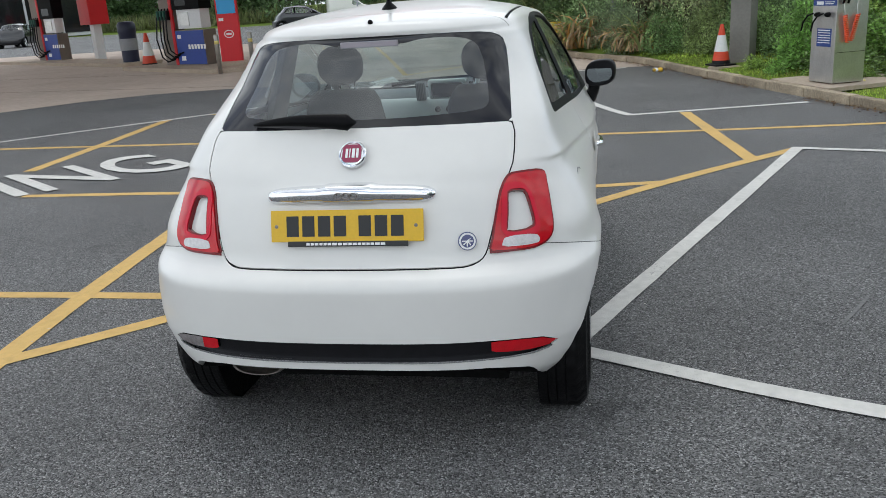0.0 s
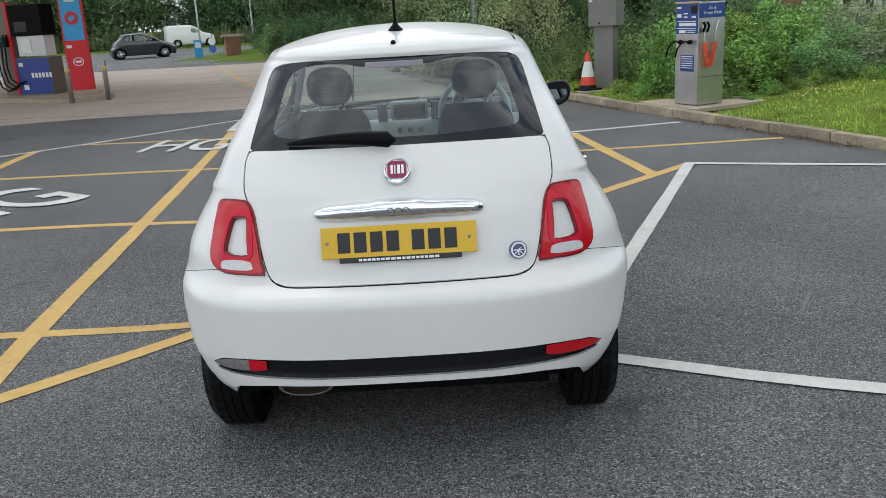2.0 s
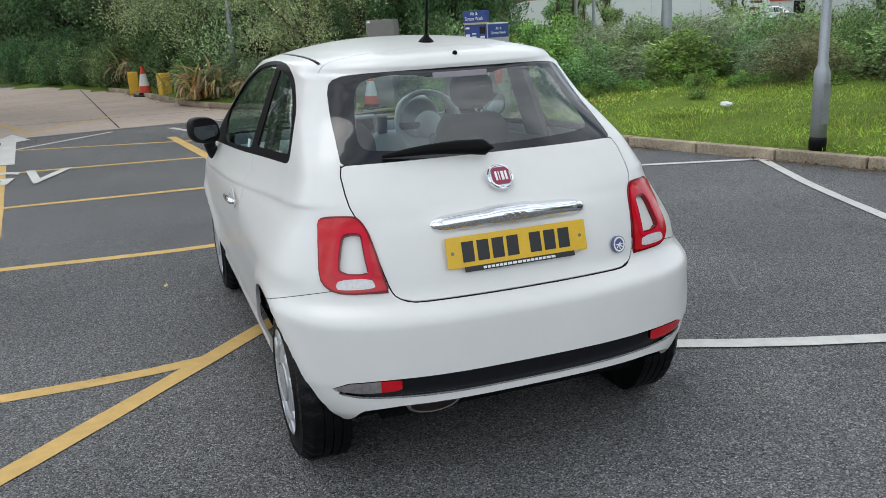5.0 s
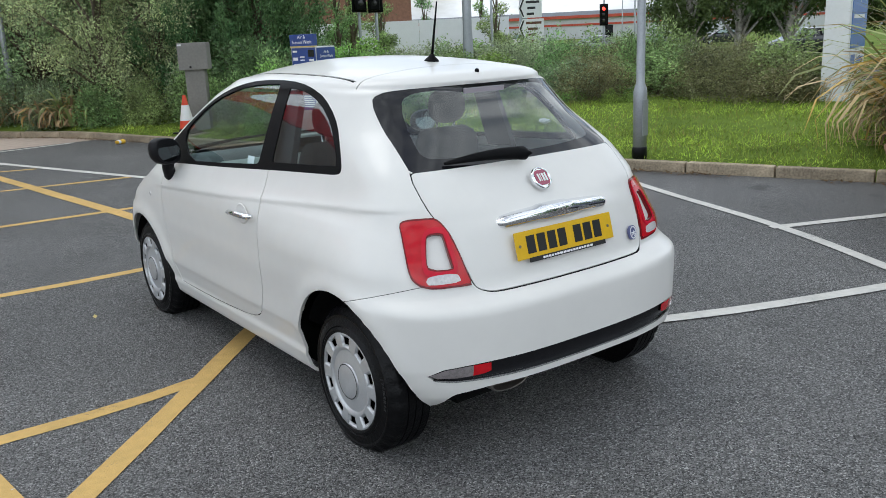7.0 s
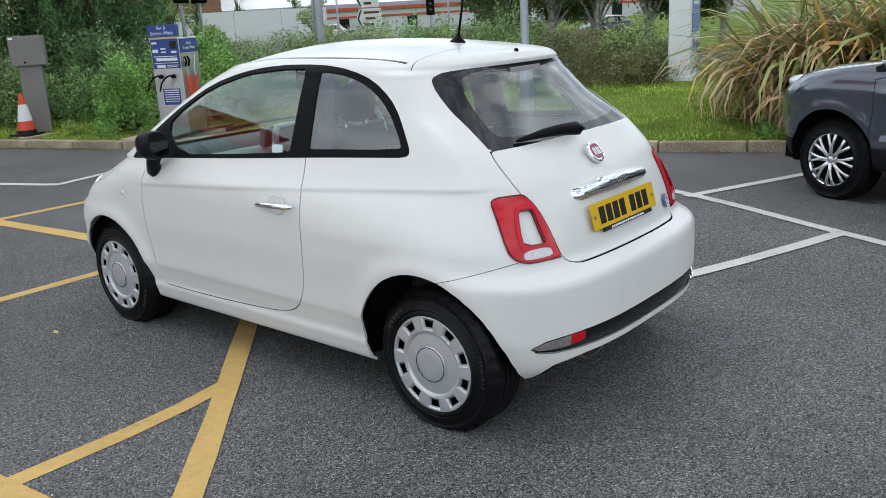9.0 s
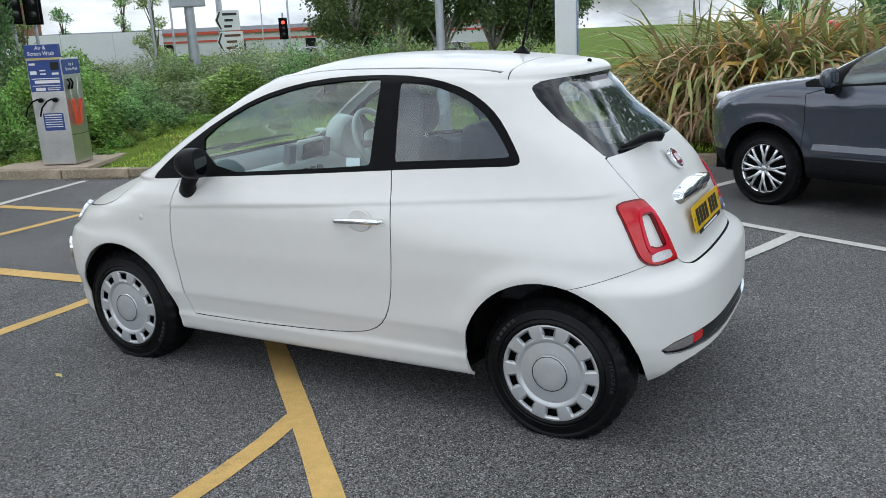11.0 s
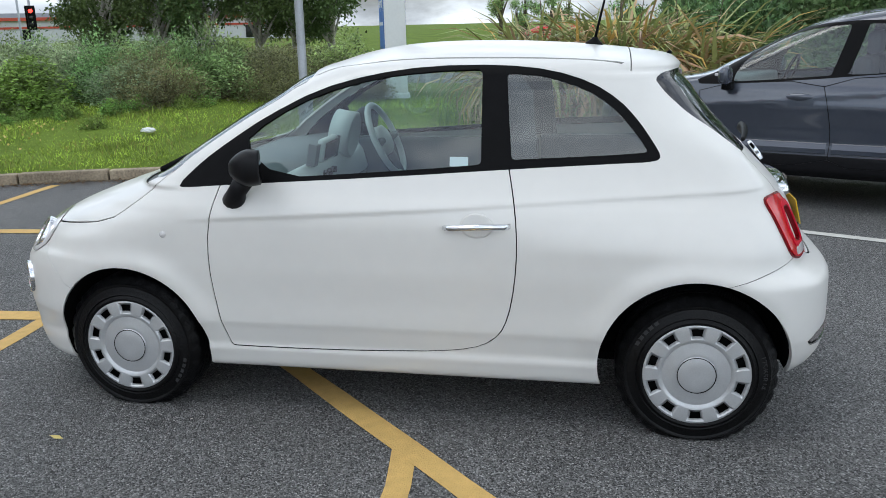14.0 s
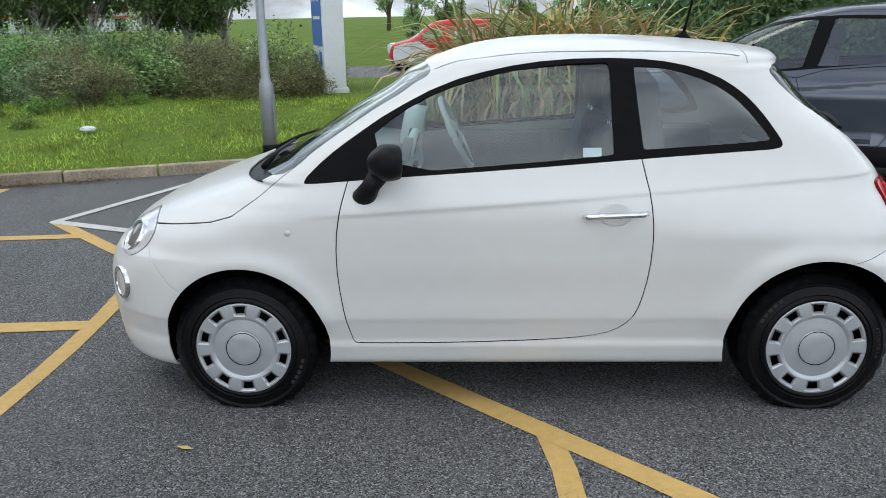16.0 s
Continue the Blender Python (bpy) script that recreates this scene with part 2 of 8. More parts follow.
def lathe(bm, prof, seg=32, m=None, axis="z", caps=True):
    """A solid of revolution from (radius, height) pairs."""
    rings = []
    for r, h in prof:
        ring = []
        for i in range(seg):
            a = 2 * math.pi * i / seg
            c = (r * math.cos(a), r * math.sin(a), h)
            if axis == "x":
                c = (h, r * math.cos(a), r * math.sin(a))
            elif axis == "y":
                c = (r * math.cos(a), h, r * math.sin(a))
            co = Vector(c)
            ring.append(bm.verts.new(m @ co if m is not None else co))
        rings.append(ring)
    for a, b in zip(rings, rings[1:]):
        for i in range(seg):
            j = (i + 1) % seg
            bm.faces.new((a[i], a[j], b[j], b[i]))
    if caps and prof[0][0] > 1e-3:
        bm.faces.new(rings[0][::-1])
    if caps and prof[-1][0] > 1e-3:
        bm.faces.new(rings[-1])
    return rings


def tube(bm, pts, r, seg=8, caps=True, radii=None):
    """A round tube along a line of points."""
    pts = [Vector(p) for p in pts]
    rings = []
    up = None
    for i, p in enumerate(pts):
        d = (pts[min(i + 1, len(pts) - 1)] - pts[max(i - 1, 0)]).normalized()
        if up is None:
            up = Vector((0, 0, 1)) if abs(d.z) < 0.9 else Vector((1, 0, 0))
        s = d.cross(up).normalized()
        up = s.cross(d).normalized()
        rr = radii[i] if radii else r
        rings.append([bm.verts.new(p + rr * (math.cos(a) * s + math.sin(a) * up)) for a in [2 * math.pi * k / seg for k in range(seg)]])
    for a, b in zip(rings, rings[1:]):
        for k in range(seg):
            j = (k + 1) % seg
            bm.faces.new((a[k], b[k], b[j], a[j]))
    if caps:
        bm.faces.new(rings[0])
        bm.faces.new(rings[-1][::-1])


def plate(bm, pts, thick, m):
    """A flat polygon (x, y) with thickness along +z, moved by m."""
    lo = [bm.verts.new(m @ Vector((x, y, 0))) for x, y in pts]
    hi = [bm.verts.new(m @ Vector((x, y, thick))) for x, y in pts]
    n = len(pts)
    bm.faces.new(lo[::-1])
    bm.faces.new(hi)
    for i in range(n):
        j = (i + 1) % n
        bm.faces.new((lo[i], lo[j], hi[j], hi[i]))


def words(text, size, m, mat, parent, name="lettering", label="", extrude=0.001, width=None, bold=0.0, align="CENTER"):
    """Raised lettering in the built-in font as a mesh."""
    cu = bpy.data.curves.new(name, "FONT")
    cu.body, cu.size, cu.extrude, cu.align_x, cu.align_y, cu.offset = text, size, extrude, align, "CENTER", bold
    cu.resolution_u = 3
    tmp = bpy.data.objects.new(name, cu)
    scene.collection.objects.link(tmp)
    dg = bpy.context.evaluated_depsgraph_get()
    me = bpy.data.meshes.new_from_object(tmp.evaluated_get(dg))
    bpy.data.objects.remove(tmp)
    if width:
        xs = [v.co.x for v in me.vertices]
        k = width / (max(xs) - min(xs))
        for v in me.vertices:
            v.co.x *= k
    me.transform(m)
    me.materials.clear()
    me.materials.append(mat)
    ob = new(name, me)
    ob.parent = parent
    return tagged(ob, label)


def smooth01(a, b, x):
    t = np.clip((np.asarray(x, float) - a) / (b - a), 0, 1)
    return t * t * (3 - 2 * t)


# ---- ground ----
KERB = [(40.0, 52.0), (10.0, 50.6), (-4.0, 49.4), (-9.6, 47.2), (-12.0, 43.6), (-10.6, 39.2), (-5.8, 34.2), (-1.7, 24.8), (0.15, 16.6), (1.5, 14.1), (2.45, 11.0), (3.2, 8.6), (3.95, 6.45), (4.65, 4.45), (5.35, 2.45), (5.9, 0.95), (6.55, -1.0), (7.6, -4.0), (9.4, -9.0), (11.6, -15.0)]


def spline(pts, step):
    """Points every step metres on a smooth line through pts."""
    P = np.array(pts, float)
    out = []
    for i in range(len(P) - 1):
        p0, p1, p2, p3 = P[max(i - 1, 0)], P[i], P[i + 1], P[min(i + 2, len(P) - 1)]
        n = max(1, int(np.linalg.norm(p2 - p1) / step))
        for k in range(n):
            t = k / n
            out.append(0.5 * (2 * p1 + (p2 - p0) * t + (2 * p0 - 5 * p1 + 4 * p2 - p3) * t * t + (3 * p1 - p0 - 3 * p2 + p3) * t ** 3))
    return np.array(out + [P[-1]])


KLINE = spline(KERB, 0.45)
KSEG = KLINE[1:] - KLINE[:-1]


def kerb_distance(x, y):
    """Distance from the kerb line, above zero on the planted side."""
    p = np.stack([np.ravel(x), np.ravel(y)], 1).astype(float)
    best, sign = np.full(len(p), 1e9), np.ones(len(p))
    for a, d in zip(KLINE[:-1], KSEG):
        L = d @ d
        t = np.clip(((p - a) @ d) / L, 0, 1)
        q = p - a - t[:, None] * d
        r = np.hypot(q[:, 0], q[:, 1])
        cr_ = d[0] * q[:, 1] - d[1] * q[:, 0]
        m = r < best - 1e-9
        best[m], sign[m] = r[m], np.where(cr_[m] > 0, 1.0, -1.0)
    return (best * sign).reshape(np.shape(x))


def land(x, y):
    """Height of the soil: level under the paving, a grass bank behind the kerb, a road beyond and a hill."""
    x, y = np.asarray(x, float), np.asarray(y, float)
    d = kerb_distance(x, y)
    bank = 0.085 + 0.085 * np.clip(d, 0, 4.2) + 0.035 * np.clip(d - 4.2, 0, 6)
    bank = bank - 0.13 * np.exp(-((x - 4.2) ** 2 + (y - 8.85) ** 2) / 1.21)
    east = smooth01(9, 24, x)
    bank = bank * (1 - east) + east * (-0.45)
    hill = 1.35 * smooth01(34, 75, x + 0.10 * y) * smooth01(48, 12, y)
    z = -0.06 + (bank + hill + 0.06) * smooth01(0.02, 0.32, d)
    return z


def sheet(bm, xs, ys, f):
    X, Y = np.meshgrid(xs, ys)
    Z = f(X, Y)
    vs = [[bm.verts.new((X[j, i], Y[j, i], Z[j, i])) for i in range(len(xs))] for j in range(len(ys))]
    for j in range(len(ys) - 1):
        for i in range(len(xs) - 1):
            bm.faces.new((vs[j][i], vs[j][i + 1], vs[j + 1][i + 1], vs[j + 1][i]))


def spaced(lo, hi, near_lo, near_hi, fine, grow=1.28):
    v = list(np.arange(near_lo, near_hi + fine, fine))
    s, x = fine, v[-1]
    while x < hi:
        s *= grow
        x += s
        v.append(min(x, hi))
    s, x = fine, v[0]
    while x > lo:
        s *= grow
        x -= s
        v.insert(0, max(x, lo))
    return np.array(v)


def soil_material():
    m = material("grass_soil", (0.115, 0.165, 0.026), 0.95, vary=0.35, scale=0.8, bump=0.5, bump_scale=30, spec=0.1, dark=(0.085, 0.13, 0.02))
    return m


M["soil"] = soil_material()
bm = bmesh.new()
sheet(bm, spaced(-900, 1200, -2.0, 13.0, 0.3), spaced(-900, 1200, -5.0, 18.0, 0.3), land)
ground = tagged(part("ground", bm, M["soil"], smooth=True), "mown green grass bank and distant turf", "ground", kind="structure")


def asphalt_material():
    m = bpy.data.materials.new("asphalt")
    m.use_nodes = True
    n, l = m.node_tree.nodes, m.node_tree.links
    p = n["Principled BSDF"]
    t = n.new("ShaderNodeTexCoord")

    def nz(scale, detail=4.0, rough=0.5):
        a = n.new("ShaderNodeTexNoise")
        a.inputs["Scale"].default_value, a.inputs["Detail"].default_value, a.inputs["Roughness"].default_value = scale, detail, rough
        l.new(t.outputs["Object"], a.inputs["Vector"])
        return a.outputs["Fac"]

    vo = n.new("ShaderNodeTexVoronoi")
    vo.inputs["Scale"].default_value = 175.0
    l.new(t.outputs["Object"], vo.inputs["Vector"])
    stone = n.new("ShaderNodeValToRGB")
    e = stone.color_ramp.elements
    e[0].position, e[0].color = 0.0, (0.020, 0.020, 0.0198, 1)
    e[1].position, e[1].color = 1.0, (0.38, 0.377, 0.368, 1)
    x = e.new(0.45)
    x.color = (0.108, 0.107, 0.1055, 1)
    x = e.new(0.88)
    x.color = (0.202, 0.200, 0.197, 1)
    sepc = n.new("ShaderNodeSeparateColor")
    l.new(vo.outputs["Color"], sepc.inputs[0])
    l.new(sepc.outputs[0], stone.inputs["Fac"])
    big = n.new("ShaderNodeMapRange")
    big.inputs["From Min"].default_value, big.inputs["From Max"].default_value = 0.3, 0.7
    big.inputs["To Min"].default_value, big.inputs["To Max"].default_value = 0.78, 1.3
    l.new(nz(0.55, 7.0, 0.6), big.inputs["Value"])
    mul = n.new("ShaderNodeMix")
    mul.data_type, mul.blend_type = "RGBA", "MULTIPLY"
    mul.inputs[0].default_value = 1.0
    l.new(stone.outputs["Color"], mul.inputs[6])
    l.new(big.outputs["Result"], mul.inputs[7])
    spot = n.new("ShaderNodeMapRange")
    spot.inputs["From Min"].default_value, spot.inputs["From Max"].default_value = 0.66, 0.72
    spot.inputs["To Min"].default_value, spot.inputs["To Max"].default_value = 1.0, 0.62
    l.new(nz(1.7, 3.0, 0.55), spot.inputs["Value"])
    mul2 = n.new("ShaderNodeMix")
    mul2.data_type, mul2.blend_type = "RGBA", "MULTIPLY"
    mul2.inputs[0].default_value = 1.0
    l.new(mul.outputs[2], mul2.inputs[6])
    l.new(spot.outputs["Result"], mul2.inputs[7])
    l.new(mul2.outputs[2], p.inputs["Base Color"])
    p.inputs["Roughness"].default_value = 0.62
    p.inputs["Specular IOR Level"].default_value = 0.30
    b1 = n.new("ShaderNodeBump")
    b1.inputs["Strength"].default_value, b1.inputs["Distance"].default_value = 1.0, 0.006
    l.new(vo.outputs["Distance"], b1.inputs["Height"])
    b1.invert = True
    b2 = n.new("ShaderNodeBump")
    b2.inputs["Strength"].default_value, b2.inputs["Distance"].default_value = 0.4, 0.02
    l.new(nz(22.0, 6.0), b2.inputs["Height"])
    l.new(b2.outputs["Normal"], b1.inputs["Normal"])
    l.new(b1.outputs["Normal"], p.inputs["Normal"])
    return m


M["asphalt"] = asphalt_material()
M["concrete"] = material("stained_concrete", (0.45, 0.365, 0.300), 0.85, vary=0.16, scale=0.7, bump=0.25, bump_scale=60)
M["kerb"] = material("weathered_kerb_stone", (0.32, 0.262, 0.185), 0.9, vary=0.50, scale=4.5, bump=0.7, bump_scale=60, rnd=0.16)


def flat(name, outline, z, mat, label, category, kind="structure", parent=None, thick=0.0):
    bm = bmesh.new()
    f = bm.faces.new([bm.verts.new((x, y, z)) for x, y in outline])
    bm.normal_update()
    if f.normal.z < 0:
        f.normal_flip()
    if thick:
        r = bmesh.ops.extrude_face_region(bm, geom=[f])
        bmesh.ops.translate(bm, verts=[v for v in r["geom"] if isinstance(v, bmesh.types.BMVert)], vec=(0, 0, thick))
        bmesh.ops.recalc_face_normals(bm, faces=bm.faces)
    bmesh.ops.triangulate(bm, faces=[f for f in bm.faces if len(f.verts) > 4])
    return tagged(part(name, bm, mat, parent), label, category, kind=kind)


kl = [tuple(p) for p in KLINE]
flat("road", kl + [(11.6, -60), (-90, -60), (-90, 64), (40, 64)], 0.0, M["asphalt"], "dark grey tarmac car park surface with worn patches", "tarmac")
EDGE = [(-70, 4.0), (-14.0, 7.0), (-9.45, 10.1), (-8.6, 11.3), (-7.6, 12.1), (-6.3, 12.5), (-4.1, 12.6), (-1.4, 12.95), (1.95, 13.2)]
i0 = int(np.argmin(np.hypot(KLINE[:, 0] - 1.95, KLINE[:, 1] - 13.2)))
i1 = int(np.argmin(np.hypot(KLINE[:, 0] + 4.6, KLINE[:, 1] - 32.0)))
flat("pavement_forecourt", EDGE + kl[i1:i0][::-1] + [(-70, 31)], 0.004, M["concrete"], "reddish stained concrete forecourt slab", "concrete")


def stripe(name, pts, width, mat, label, z=0.006):
    """A painted line along pts."""
    bm = bmesh.new()
    P = spline(pts, 0.25) if len(pts) > 2 else np.array([np.array(pts[0]) + (np.array(pts[1]) - np.array(pts[0])) * k / 24 for k in range(25)])
    rows = []
    for i, p in enumerate(P):
        d = P[min(i + 1, len(P) - 1)] - P[max(i - 1, 0)]
        d = d / np.linalg.norm(d)
        nrm = np.array((-d[1], d[0])) * width / 2
        j = [random.uniform(0.93, 1.05) for _ in (0, 1)]
        rows.append([bm.verts.new((*(p + nrm * j[0]), z)), bm.verts.new((*(p - nrm * j[1]), z))])
    for a, b in zip(rows, rows[1:]):
        bm.faces.new((a[0], a[1], b[1], b[0]))
    bm.normal_update()
    return tagged(part(name, bm, mat), label, "road marking", group="painted lines", kind="structure")


def road_paint(name, base):
    """Painted line worn through to the stones in places."""
    m = material(name, base, 0.75, vary=0.14, scale=2.2, bump=0.5, bump_scale=150)
    n, l = m.node_tree.nodes, m.node_tree.links
    p = n["Principled BSDF"]
    old = p.inputs["Base Color"].links[0].from_socket
    t = n.new("ShaderNodeTexCoord")
    a, b = n.new("ShaderNodeTexNoise"), n.new("ShaderNodeTexNoise")
    a.inputs["Scale"].default_value, a.inputs["Detail"].default_value = 95.0, 3.0
    b.inputs["Scale"].default_value, b.inputs["Detail"].default_value = 3.0, 5.0
    l.new(t.outputs["Object"], a.inputs["Vector"])
    l.new(t.outputs["Object"], b.inputs["Vector"])
    ad = n.new("ShaderNodeMath")
    l.new(a.outputs["Fac"], ad.inputs[0])
    l.new(b.outputs["Fac"], ad.inputs[1])
    r = n.new("ShaderNodeMapRange")
    r.inputs["From Min"].default_value, r.inputs["From Max"].default_value = 1.20, 1.40
    r.inputs["To Max"].default_value = 0.8
    l.new(ad.outputs[0], r.inputs["Value"])
    mx_ = n.new("ShaderNodeMix")
    mx_.data_type = "RGBA"
    mx_.inputs[7].default_value = (0.10, 0.10, 0.10, 1)
    l.new(old, mx_.inputs[6])
    l.new(r.outputs["Result"], mx_.inputs[0])
    l.new(mx_.outputs[2], p.inputs["Base Color"])
    return m


M["white_road"], M["yellow_road"] = road_paint("worn_white_road_paint", (0.60, 0.585, 0.545)), road_paint("worn_yellow_road_paint", (0.60, 0.39, 0.125))
YL, WLn = "yellow painted line on tarmac", "white painted bay line on tarmac"
yellow = (
    ([(-4.2, 1.05), (-2.0, 1.03), (-1.53, 1.02), (-1.25, 1.035), (-1.0, 1.07)], 0.092),
    ([(-4.25, 3.56), (-2.7, 3.54), (-1.0, 3.38), (0.39, 3.42), (1.36, 3.57)], 0.10),
    ([(-7.2, 6.22), (-3.6, 6.1), (0.8, 5.88), (3.95, 5.98)], 0.10),
    ([(-4.9, 8.75), (-1.3, 8.36), (0.82, 8.04)], 0.10),
    ([(-2.8, 10.95), (0.1, 10.0)], 0.09),
    ([(-5.0, 4.7), (-5.12, 6.25), (-5.32, 8.35)], 0.14),
    ([(-1.86, -0.25), (-2.04, 1.12), (-2.22, 3.0), (-2.5, 5.9), (-2.85, 9.3)], 0.125),
    ([(-1.95, 0.10), (-1.44, 0.60), (-0.98, 1.07), (-0.35, 1.72), (0.4, 2.5), (1.34, 3.56), (2.54, 4.76)], 0.108),
    ([(1.83, 7.2), (1.98, 5.57), (2.1, 4.32)], 0.13),
    ([(-0.62, 10.9), (-0.02, 5.75), (0.1, 4.6), (0.2, 3.45)], 0.14),
)
for k, (pts, w) in enumerate(yellow):
    stripe("trim_yellow_line", pts, w, M["yellow_road"], YL, 0.003 + 0.0002 * k)
white = (
    ([(-8.6, 4.9), (-6.9, 6.76), (-4.72, 8.9), (-3.1, 10.8), (-1.5, 12.5)], 0.10),
    ([(-0.55, 12.3), (0.84, 8.06), (1.21, 7.12)], 0.11),
    ([(1.19, 7.14), (3.3, 7.66)], 0.10),
    ([(-0.2, 12.75), (1.35, 13.05)], 0.10),
    ([(2.56, 4.80), (0.68, 0.40)], 0.102),
    ([(2.52, 4.80), (4.86, 3.92)], 0.09),
    ([(4.82, 3.94), (4.21, 2.55), (3.57, 0.80), (2.91, -0.50), (2.35, -1.7), (1.2, -4.4)], 0.095),
    ([(0.66, 0.40), (1.35, 0.06), (1.95, -0.19), (2.92, -0.52)], 0.102),
    ([(3.52, 0.88), (5.55, 0.02)], 0.095),
)
for k, (pts, w) in enumerate(white):
    stripe("trim_white_line", pts, w, M["white_road"], WLn, 0.0054 + 0.0002 * k)


def ground_words(text, corners, bold=0.0):
    """Road lettering laid over the quad lower-left, lower-right, upper-left of the tarmac."""
    a, b, c = (Vector((*p, 0.011)) for p in corners)
    cu = bpy.data.curves.new("road_lettering", "FONT")
    cu.body, cu.size, cu.extrude, cu.offset, cu.resolution_u = text, 1.0, 0.0, bold, 4
    tmp = bpy.data.objects.new("tmp", cu)
    scene.collection.objects.link(tmp)
    me = bpy.data.meshes.new_from_object(tmp.evaluated_get(bpy.context.evaluated_depsgraph_get()))
    bpy.data.objects.remove(tmp)
    xs, ys = [v.co.x for v in me.vertices], [v.co.y for v in me.vertices]
    x0, x1, y0, y1 = min(xs), max(xs), min(ys), max(ys)
    for v in me.vertices:
        v.co = a + (b - a) * ((v.co.x - x0) / (x1 - x0)) + (c - a) * ((v.co.y - y0) / (y1 - y0))
    me.materials.clear()
    me.materials.append(M["white_road"])
    return tagged(new("trim_road_lettering", me), "white painted capital letters " + text + " on tarmac", "road marking", kind="structure")


ground_words("HGV", [(-3.74, 7.62), (-2.02, 7.36), (-3.66, 8.72)], 0.012)
ground_words("ING", [(-4.28, 3.50), (-3.12, 4.75), (-5.3, 4.28)], 0.012)
bm = bmesh.new()
ax = Vector((-0.02, 1.0, 0)).normalized()
sx = Vector((1.0, -0.03, 0))
o = Vector((-2.83, 9.3, 0.011))
bm.faces.new([bm.verts.new(o + sx * u + ax * v) for u, v in ((-0.12, 0), (0.14, 0), (-0.07, 2.8), (0.13, 3.0), (-0.25, 4.15), (-0.47, 2.98), (-0.29, 2.84))])
tagged(part("trim_road_arrow", bm, M["white_road"]), "white painted straight arrow on tarmac", "road marking", kind="structure")

# joints and faded marks on the forecourt slab
M["joint"] = material("dark_joint", (0.05, 0.045, 0.04), 0.9, vary=0.3, scale=4)
M["scuff"] = material("pale_scuff", (0.16, 0.16, 0.157), 0.9, vary=0.4, scale=30)
M["pale_patch"] = material("faded_pale_paint", (0.40, 0.36, 0.30), 0.85, vary=0.3, scale=5)
for a, b in (((-17.0, 14.8), (-5.0, 12.75)), ((-19.0, 18.6), (-9.9, 17.0)), ((-6.4, 15.4), (0.9, 15.2)), ((-1.4, 13.1), (-2.6, 27.0)), ((-6.9, 20.4), (-1.2, 20.0)), ((-7.6, 25.6), (-2.8, 25.2))):
    tagged(stripe("trim_joint", [a, b], 0.03, M["joint"], "dark joint between concrete slabs", 0.0055), category="joint", group="slab joints")
for k, (pts, w) in enumerate((([(-8.08, 29.98), (-4.93, 20.07), (-2.93, 13.6)], 0.10), ([(-2.94, 13.55), (-1.4, 15.9)], 0.12))):
    stripe("trim_yellow_line", pts, w, M["yellow_road"], "faded yellow line on concrete", 0.0075 + 0.0004 * k)
for k, pts in enumerate(([(-7.55, 27.5), (-4.76, 18.36)],)):
    stripe("trim_pale_patch", pts, 0.36, M["pale_patch"], "faded pale patch on concrete", 0.009 + 0.0004 * k)
stripe("trim_scuff", [(2.06, 1.02), (1.98, 0.88), (1.87, 0.70)], 0.018, M["scuff"], "faint pale scuff mark on tarmac", 0.004)


# ---- car bodies ----
def pchip(xk, yk, x):
    """Monotone cubic through the knots."""
    xk, yk, x = np.array(xk, float), np.array(yk, float), np.asarray(x, float)
    h, d = np.diff(xk), np.diff(yk) / np.diff(xk)
    m = np.zeros(len(xk))
    m[0], m[-1] = d[0], d[-1]
    for i in range(1, len(xk) - 1):
        if d[i - 1] * d[i] > 0:
            w1, w2 = 2 * h[i] + h[i - 1], h[i] + 2 * h[i - 1]
            m[i] = (w1 + w2) / (w1 / d[i - 1] + w2 / d[i])
    i = np.clip(np.searchsorted(xk, x) - 1, 0, len(xk) - 2)
    t = (x - xk[i]) / h[i]
    return (1 + 2 * t) * (1 - t) ** 2 * yk[i] + t * (1 - t) ** 2 * h[i] * m[i] + t * t * (3 - 2 * t) * yk[i + 1] + t * t * (t - 1) * h[i] * m[i + 1]


